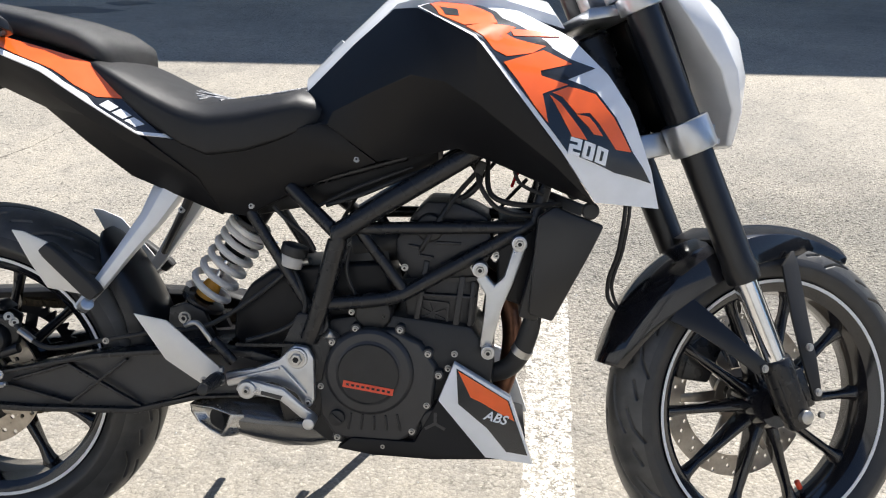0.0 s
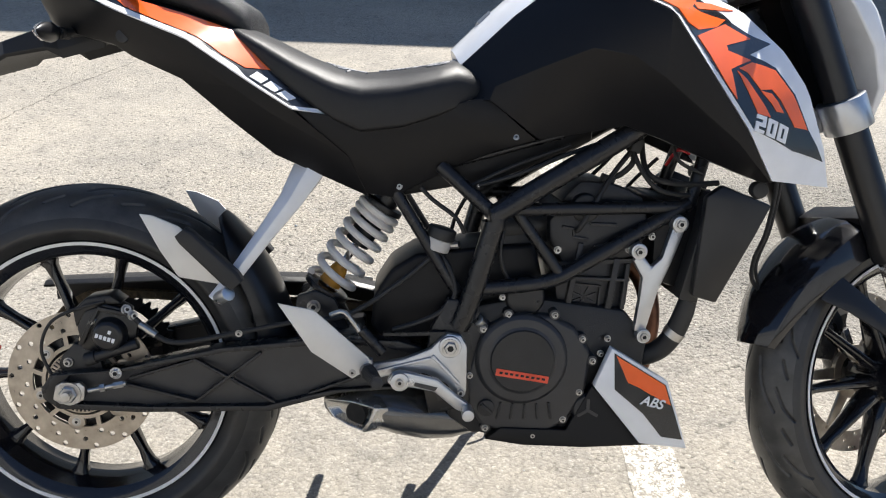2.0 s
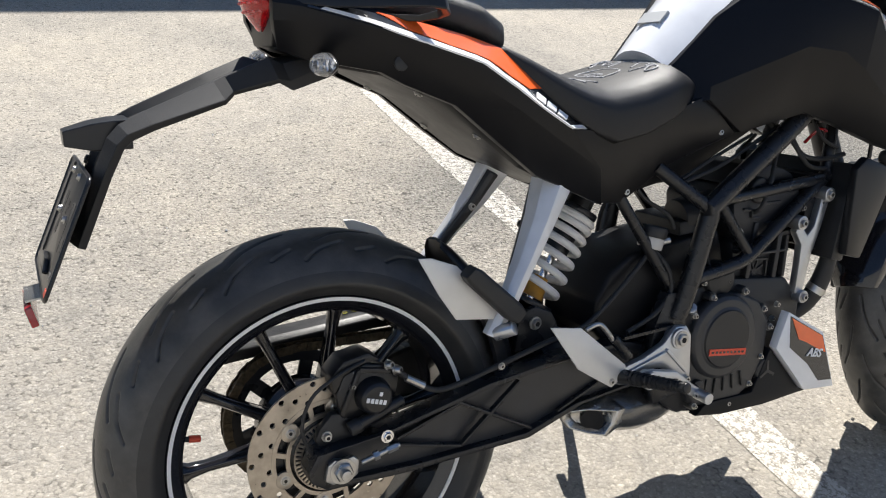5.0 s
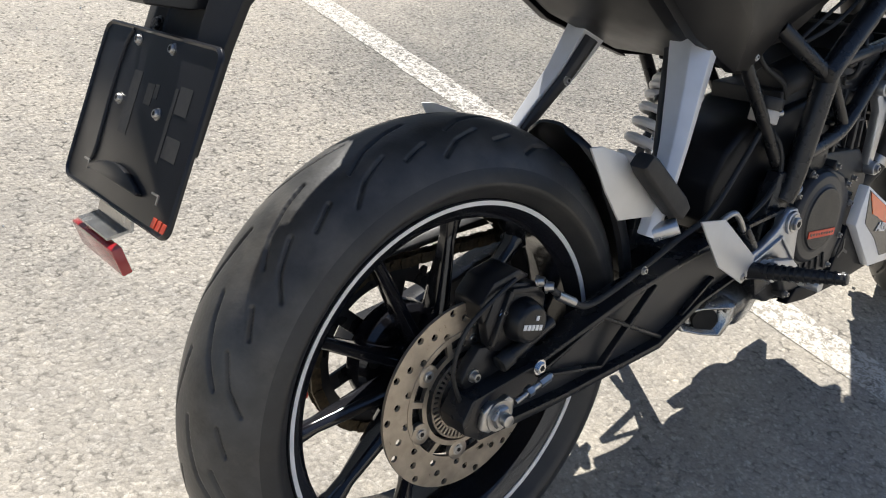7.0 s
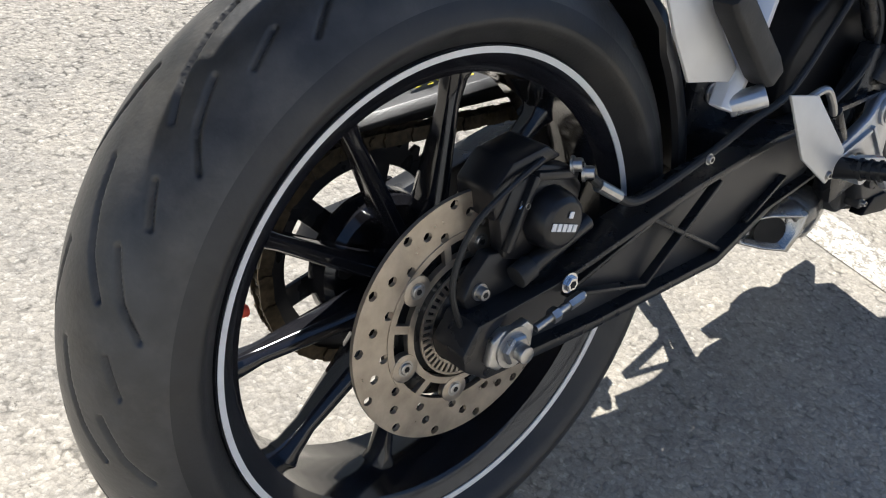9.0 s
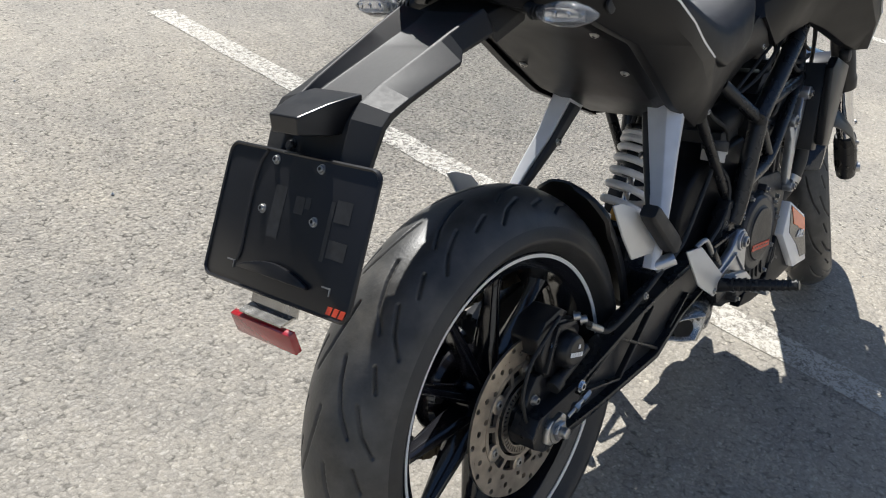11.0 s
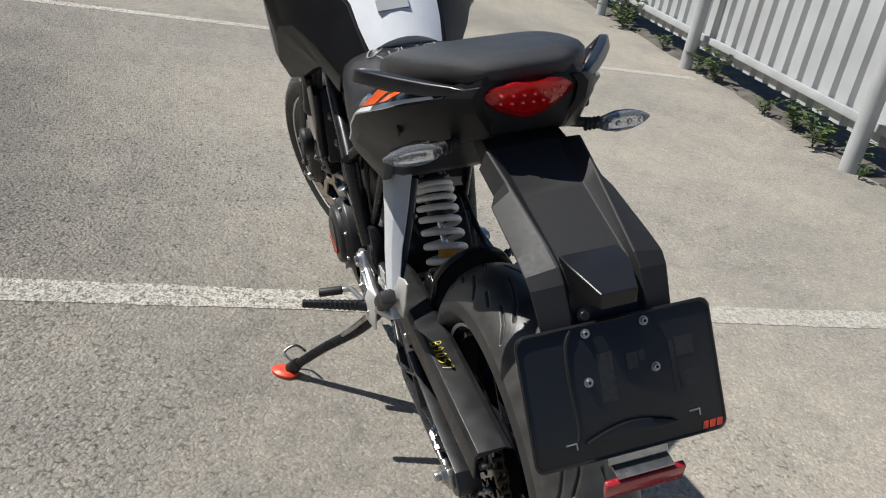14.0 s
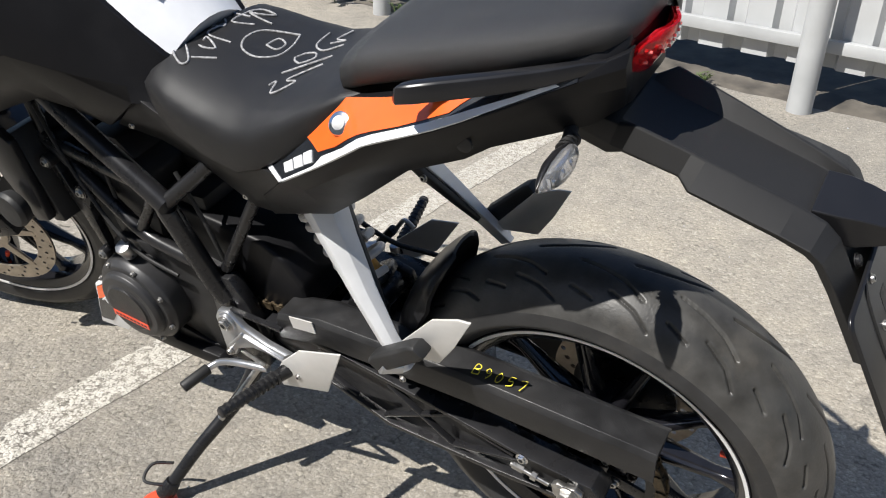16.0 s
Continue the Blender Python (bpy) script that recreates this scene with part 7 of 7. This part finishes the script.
    part("pedal_hub", Build().rod((0.502, -0.142, 0.031), (0.502, -0.163, 0.031), 0.0145, 20), ALU, pd, bevel=0.0015)
    bolt("hub_bolt", (0.502, -0.163, 0.031), (0, -1, 0), 0.007, 0.004, pd)
    part("pedal_slot", Build().prism([(0.525, 0.030), (0.560, 0.022), (0.556, 0.016), (0.524, 0.024)], -0.1588, -0.1578), ENGINE_GREY, pd)
    part("pedal_tip", Build().rod((0.606, -0.15, -0.015), (0.606, -0.182, -0.015), 0.0095, 18), ALU, pd, "round pedal tip", bevel=0.0015)
    part("brake_line", Build().tube(((0.395, -0.135, 0.128), (0.415, -0.14, 0.135), (0.43, -0.142, 0.120), (0.442, -0.142, 0.102)), 0.0042, 10, 5), STEEL, bike)
    part("master_cylinder", Build().rod((0.442, -0.140, 0.108), (0.475, -0.138, 0.070), 0.0085, 14), FRAME_BLACK, bike, bevel=0.001)
    # gear lever on the left
    gl = part("gear_lever", Build().tube(((0.50, 0.150, 0.022), (0.56, 0.158, 0.016), (0.60, 0.162, 0.002), (0.615, 0.180, -0.004)), 0.006, 12, 4), ALU, bike, "silver gear lever with a rubber tip")
    part("lever_rubber", Build().rod((0.612, 0.178, -0.003), (0.624, 0.226, -0.006), 0.0095, 16), RUBBER_BLACK, gl, bevel=0.0015)
    part("linkage", Build().rod((0.50, 0.152, 0.030), (0.575, 0.130, 0.010), 0.004, 10), STEEL, gl)
    # side stand with its foot on the ground
    sd = part("side_stand", Build().tube(((0.585, 0.100, -0.050), (0.605, 0.150, -0.105), (0.640, 0.235, -0.160), (0.665, 0.300, -0.208)), (0.015, 0.0125, 0.011, 0.0105), 16, 5), FRAME_BLACK, bike, "black side stand, swung out")
    part("stand_spring", Build().tube(((0.565, 0.112, -0.035), (0.60, 0.165, -0.095), (0.615, 0.19, -0.118)), 0.0062, 10, 3), STEEL, sd)
    part("stand_tang", Build().tube(((0.662, 0.30, -0.200), (0.700, 0.318, -0.190), (0.705, 0.29, -0.180), (0.672, 0.272, -0.178)), 0.003, 8, 5), FRAME_BLACK, sd)
    inv = bike.matrix_world.inverted()
    g0 = bike.matrix_world @ Vector((0.672, 0.318, -0.214))
    foot = []
    for k in range(24):
        a = 2 * math.pi * k / 24
        foot.append((0.036 * math.cos(a) * (1.0 if math.cos(a) > 0 else 0.75), 0.026 * math.sin(a)))
    n = 24
    turn = Matrix.Rotation(radians(62), 4, "Z")
    ring = lambda k, z: [tuple(inv @ (Vector((g0.x, g0.y, 0)) + turn @ Vector((x * k, y * k, z)))) for x, y in foot]  # noqa: E731
    part("stand_foot", Build().loft([ring(0.95, 0.0), ring(1.0, 0.003), ring(0.98, 0.008), ring(0.7, 0.013)]), RED_PAINT, sd, "orange-red painted stand foot")
    part("foot_socket", Build().tube((inv @ Vector((g0.x, g0.y - 0.01, 0.012)), Vector((0.660, 0.292, -0.198))), (0.017, 0.013), 14), FRAME_BLACK, sd, bevel=0.001)


foot_controls()


# ---- front end, all turned with the steering ----
def front_end():
    def put(b):
        return b.moved(STEER)

    for s in (-1, 1):
        y = s * 0.095
        part("fork_tube", put(Build().tube(((leg_x(0.70), y, 0.70), (leg_x(0.235), y, 0.235), (leg_x(0.225), y, 0.225), (leg_x(0.205), y, 0.205)), (0.0265, 0.0265, 0.029, 0.0275), 28)), PLASTIC_SATIN, bike, "black upside-down fork tube")
        part("fork_stanchion", put(Build().rod((leg_x(0.21), y, 0.21), (leg_x(0.055), y, 0.055), 0.0195, 28)), CHROME, bike, "polished fork stanchion")
        fb = Build().tube(((leg_x(0.075), y, 0.075), (leg_x(0.06), y, 0.06), (leg_x(0.0), y, 0.0), (leg_x(-0.04), y, -0.04)), (0.024, 0.0265, 0.027, 0.022), 20)
        fb.box((leg_x(-0.02) - 0.012, y, 0.02), (0.05, 0.042, 0.07), (0, -24, 0))
        bt = part("fork_bottom", put(fb), FRAME_BLACK, bike, "black cast fork bottom", bevel=0.004)
        ax = Build().rod((AXLE_F[0], s * 0.09, AXLE_F[2]), (AXLE_F[0], s * 0.128, AXLE_F[2]), 0.0115, 20)
        part("axle_end", put(ax), STEEL, bt, bevel=0.0015)
        part("pinch_bolt", put(Build().hexagon((AXLE_F[0] + 0.03, s * 0.119, -0.018), (0, s, 0), 0.006, 0.006)), STEEL, bt)
        # clamp rings
        for z, r, h, mat, nm in ((0.435, 0.038, 0.048, ALU, "lower_clamp_ring"), (0.640, 0.034, 0.026, ALU, "upper_clamp_ring")):
            part(nm, put(Build().rod((leg_x(z - h / 2), y, z - h / 2), (leg_x(z + h / 2), y, z + h / 2), r, 28)), mat, bike, "silver cast fork clamp", bevel=0.003)
        part("clamp_bolt", put(Build().hexagon((leg_x(0.445) + 0.042, y - s * 0.01, 0.45), (0.2, s, 0), 0.006, 0.012).hexagon((leg_x(0.425) + 0.042, y - s * 0.01, 0.428), (0.2, s, 0), 0.006, 0.012)), STEEL, bike)
        # front indicator stub, lever and grip
        part("fork_guard", put(Build().box((leg_x(0.55) + 0.012, s * 0.062, 0.53), (0.03, 0.03, 0.2), (0, -24, 0))), PLASTIC, bike, bevel=0.004)
    for z, t, mat in ((0.435, 0.040, ALU), (0.640, 0.020, ALU)):
        x = leg_x(z)
        part("triple_clamp", put(Build().prism([(x - 0.075, z - t / 2 - 0.02), (x + 0.02, z - t / 2), (x + 0.02, z + t / 2), (x - 0.075, z + t / 2 - 0.02)], -0.075, 0.075)), mat, bike, "silver cast triple clamp", bevel=0.005)
    # bar, clamps, grips, levers
    bar = [(0.98, 0.31, 0.795), (1.00, 0.22, 0.79), (1.03, 0.12, 0.76), (1.052, 0.06, 0.725), (1.052, -0.06, 0.725), (1.03, -0.12, 0.76), (1.00, -0.22, 0.79), (0.98, -0.31, 0.795)]
    hb = part("handlebar", put(Build().tube(bar, 0.011, 16, 5)), FRAME_BLACK, bike, "black handlebar turned left")
    for s in (-1, 1):
        part("bar_clamp", put(Build().box((1.05, s * 0.045, 0.69), (0.045, 0.04, 0.075), (0, -24, 0))), ALU, hb, "silver bar clamp", bevel=0.004)
        part("grip", put(Build().rod((1.0, s * 0.21, 0.79), (0.978, s * 0.318, 0.796), 0.0165, 16)), RUBBER_BLACK, hb, bevel=0.002)
        part("lever", put(Build().tube(((1.01, s * 0.17, 0.785), (1.05, s * 0.19, 0.785), (1.065, s * 0.25, 0.785), (1.04, s * 0.32, 0.785)), (0.008, 0.007, 0.006, 0.006), 10, 4)), ALU, hb)
        # out of view: added and thickened so that its shadow shows filled lobes
        guard = Build().tube(((1.09, s * 0.05, 0.80), (1.15, s * 0.09, 0.81), (1.18, s * 0.15, 0.81), (1.178, s * 0.23, 0.80), (1.155, s * 0.29, 0.79), (1.10, s * 0.31, 0.79), (0.982, s * 0.312, 0.795)), (0.006, 0.015, 0.026, 0.029, 0.020, 0.006, 0.005), 12, 4)
        part("lever_guard", put(guard), PLASTIC, hb, "black lever guard, out of view, shaped to fit a shadow")
        part("lever_perch", put(Build().box((1.012, s * 0.165, 0.785), (0.05, 0.04, 0.03))), FRAME_BLACK, hb, bevel=0.004)
    part("instrument", put(Build().box((1.10, 0, 0.735), (0.03, 0.13, 0.075), (0, -50, 0))), PLASTIC, bike, bevel=0.008)
    # headlight mask
    st = [(0.425, 0.050, 1.288, 1.314), (0.48, 0.085, 1.276, 1.320), (0.54, 0.105, 1.243, 1.320), (0.60, 0.110, 1.196, 1.304), (0.65, 0.100, 1.164, 1.270), (0.70, 0.070, 1.150, 1.220)]
    rings = []
    for z, w, xb, xf in st:
        rings.append([(xb - 0.035, -w, z), (xb + (xf - xb) * 0.4 - 0.035, -w * 1.0, z), (xf - 0.035, -w * 0.55, z), (xf - 0.027, 0, z), (xf - 0.035, w * 0.55, z), (xb + (xf - xb) * 0.4 - 0.035, w * 1.0, z), (xb - 0.035, w, z), (xb - 0.03, 0, z)])
    part("headlight_mask", put(Build().loft(rings)), WHITE, bike, "white headlight mask", bevel=0.004, segments=3)
    part("headlight_back", put(Build().loft([[(x, -w, z), (x + 0.04, -w, z), (x + 0.04, w, z), (x, w, z)] for z, w, x in ((0.45, 0.04, 1.165), (0.52, 0.08, 1.13), (0.60, 0.085, 1.095), (0.67, 0.06, 1.08))])), PLASTIC, bike, bevel=0.006)
    # front mudguard
    rings = []
    for k in range(33):
        a = radians(165 - 105 * k / 32)
        r = 0.302 + 0.014 * (1 - k / 32)
        swell = math.sin(math.pi * min(k / 27, 1))
        w = 0.040 + 0.038 * swell ** 0.8
        c, s = math.cos(a), math.sin(a)
        drop = 0.020 + 0.035 * math.sin(math.pi * k / 32)
        ring = []
        for y, q in ((-w, -drop), (-w * 0.93, -0.008), (-w * 0.5, 0.006), (0, 0.010), (w * 0.5, 0.006), (w * 0.93, -0.008), (w, -drop), (w - 0.003, -drop), (w * 0.88, -0.011), (0, 0.006), (-w * 0.88, -0.011), (-w + 0.003, -drop)):
            ring.append((AXLE_F[0] + (r + q) * c, y, AXLE_F[2] + (r + q) * s))
        rings.append(ring)
    mg = part("front_mudguard", put(Build().loft(rings)), GLOSS_BLACK, bike, "gloss black front mudguard", bevel=0.001, angle=75)
    for s in (-1, 1):
        rows = [((1.174, 0.182), (1.141, 0.138), 0.070), ((1.205, 0.151), (1.181, 0.119), 0.090), ((1.248, 0.109), (1.224, 0.088), 0.110), ((1.294, 0.068), (1.273, 0.052), 0.119)]
        part("mudguard_arm", put(Build().loft([[(a[0], s * y0, a[1]), (b2[0], s * y0, b2[1]), (b2[0], s * (y0 - 0.006), b2[1]), (a[0], s * (y0 - 0.006), a[1])] for a, b2, y0 in rows])), PLASTIC_SATIN, mg, "black mudguard stay", bevel=0.002)
        rows = [((1.372, 0.250), (1.376, 0.249), 0.068), ((1.348, 0.225), (1.380, 0.223), 0.075), ((1.353, 0.142), (1.383, 0.146), 0.095), ((1.361, 0.067), (1.388, 0.067), 0.115), ((1.381, 0.004), (1.396, 0.008), 0.119)]
        part("front_arm", put(Build().loft([[(a[0], s * y0, a[1]), (b2[0], s * y0, b2[1]), (b2[0], s * (y0 - 0.006), b2[1]), (a[0], s * (y0 - 0.006), a[1])] for a, b2, y0 in rows])), PLASTIC_GREY, mg, "dark mudguard stay", bevel=0.0015)
        for x, z in ((1.284, 0.062), (1.368, 0.094), (1.386, 0.019)):
            part("stay_bolt", put(Build().tube(((x, s * 0.118, z), (x, s * 0.1215, z)), 0.0065, 14).hexagon((x, s * 0.1215, z), (0, s, 0), 0.004, 0.0025)), STEEL, mg)
    part("fork_brace_arch", put(Build().box((leg_x(0.27) + 0.02, 0, 0.27), (0.05, 0.15, 0.02), (0, -24, 0))), PLASTIC_SATIN, bike, bevel=0.004)


front_end()


# ---- cables, hoses and wires ----
CABLES = [
    ("brake_cable", ((1.075, -0.06, 0.45), (1.105, -0.055, 0.36), (1.100, -0.05, 0.26), (1.086, -0.04, 0.20), (1.10, -0.03, 0.155), (1.19, 0.0, 0.10)), 0.0036),
    ("brake_cable", ((1.085, -0.05, 0.45), (1.113, -0.05, 0.35), (1.107, -0.045, 0.26), (1.093, -0.035, 0.19), (1.12, -0.02, 0.13)), 0.003),
    ("wire", ((0.86, -0.06, 0.40), (0.87, -0.085, 0.36), (0.90, -0.09, 0.325), (0.95, -0.085, 0.315), (0.99, -0.07, 0.32)), 0.004),
    ("wire", ((0.88, -0.05, 0.405), (0.885, -0.08, 0.35), (0.93, -0.085, 0.333), (1.0, -0.08, 0.335)), 0.0045),
    ("wire", ((0.85, -0.04, 0.40), (0.868, -0.06, 0.37), (0.85, -0.06, 0.345), (0.825, -0.055, 0.335)), 0.005),
    ("wire", ((0.92, -0.07, 0.41), (0.93, -0.09, 0.37), (0.97, -0.09, 0.35)), 0.0032),
    ("wire", ((0.62, -0.09, 0.325), (0.68, -0.10, 0.345), (0.75, -0.10, 0.375), (0.82, -0.09, 0.40)), 0.0034),
    ("wire", ((0.60, -0.085, 0.32), (0.67, -0.09, 0.355), (0.76, -0.09, 0.39)), 0.003),
    ("wire", ((0.53, -0.08, 0.32), (0.55, -0.08, 0.30), (0.585, -0.09, 0.275), (0.60, -0.09, 0.25)), 0.0035),
    ("drain_hose", ((0.66, -0.10, 0.26), (0.655, -0.105, 0.22), (0.67, -0.10, 0.18), (0.70, -0.095, 0.165)), 0.0035),
    ("brake_line_run", ((0.56, -0.085, 0.22), (0.58, -0.10, 0.19), (0.585, -0.105, 0.15), (0.55, -0.11, 0.12), (0.49, -0.115, 0.10)), 0.004),
    ("clutch_cable", ((0.95, 0.08, 0.36), (0.90, 0.10, 0.30), (0.84, 0.11, 0.20), (0.78, 0.115, 0.14), (0.70, 0.11, 0.11)), 0.0035),
    ("wire", ((0.90, 0.07, 0.40), (0.86, 0.09, 0.35), (0.82, 0.09, 0.30), (0.80, 0.10, 0.20)), 0.0035),
    ("wire", ((0.64, 0.09, 0.32), (0.60, 0.10, 0.25), (0.585, 0.10, 0.18)), 0.0035),
]
for nm, path, r in CABLES:
    part(nm, Build().tube(path, r, 8, 6), RUBBER_BLACK, bike)
part("connector", Build().box((0.828, -0.058, 0.335), (0.022, 0.016, 0.014), (0, 20, 0)), RUBBER_BLACK, bike, bevel=0.002)
part("connector", Build().box((0.868, -0.07, 0.39), (0.016, 0.014, 0.022), (0, 20, 0)), RUBBER_BLACK, bike, bevel=0.002)
part("red_wire", Build().tube(((0.92, -0.06, 0.36), (0.93, -0.08, 0.385), (0.95, -0.08, 0.38)), 0.0028, 8, 5), RED_PLASTIC, bike)
part("throttle_body", Build().rod((0.655, -0.03, 0.25), (0.74, -0.03, 0.26), 0.032, 20).box((0.68, 0, 0.22), (0.08, 0.12, 0.06)), ENGINE_BLACK, bike, bevel=0.004)
# added dark block that closes the see-through gap behind the wires
part("gap_filler", Build().prism([(0.49, 0.30), (0.52, 0.36), (0.72, 0.41), (0.80, 0.43), (0.80, 0.395), (0.70, 0.350), (0.64, 0.325), (0.58, 0.318)], -0.06, 0.06), PLASTIC, bike, bevel=0.006)
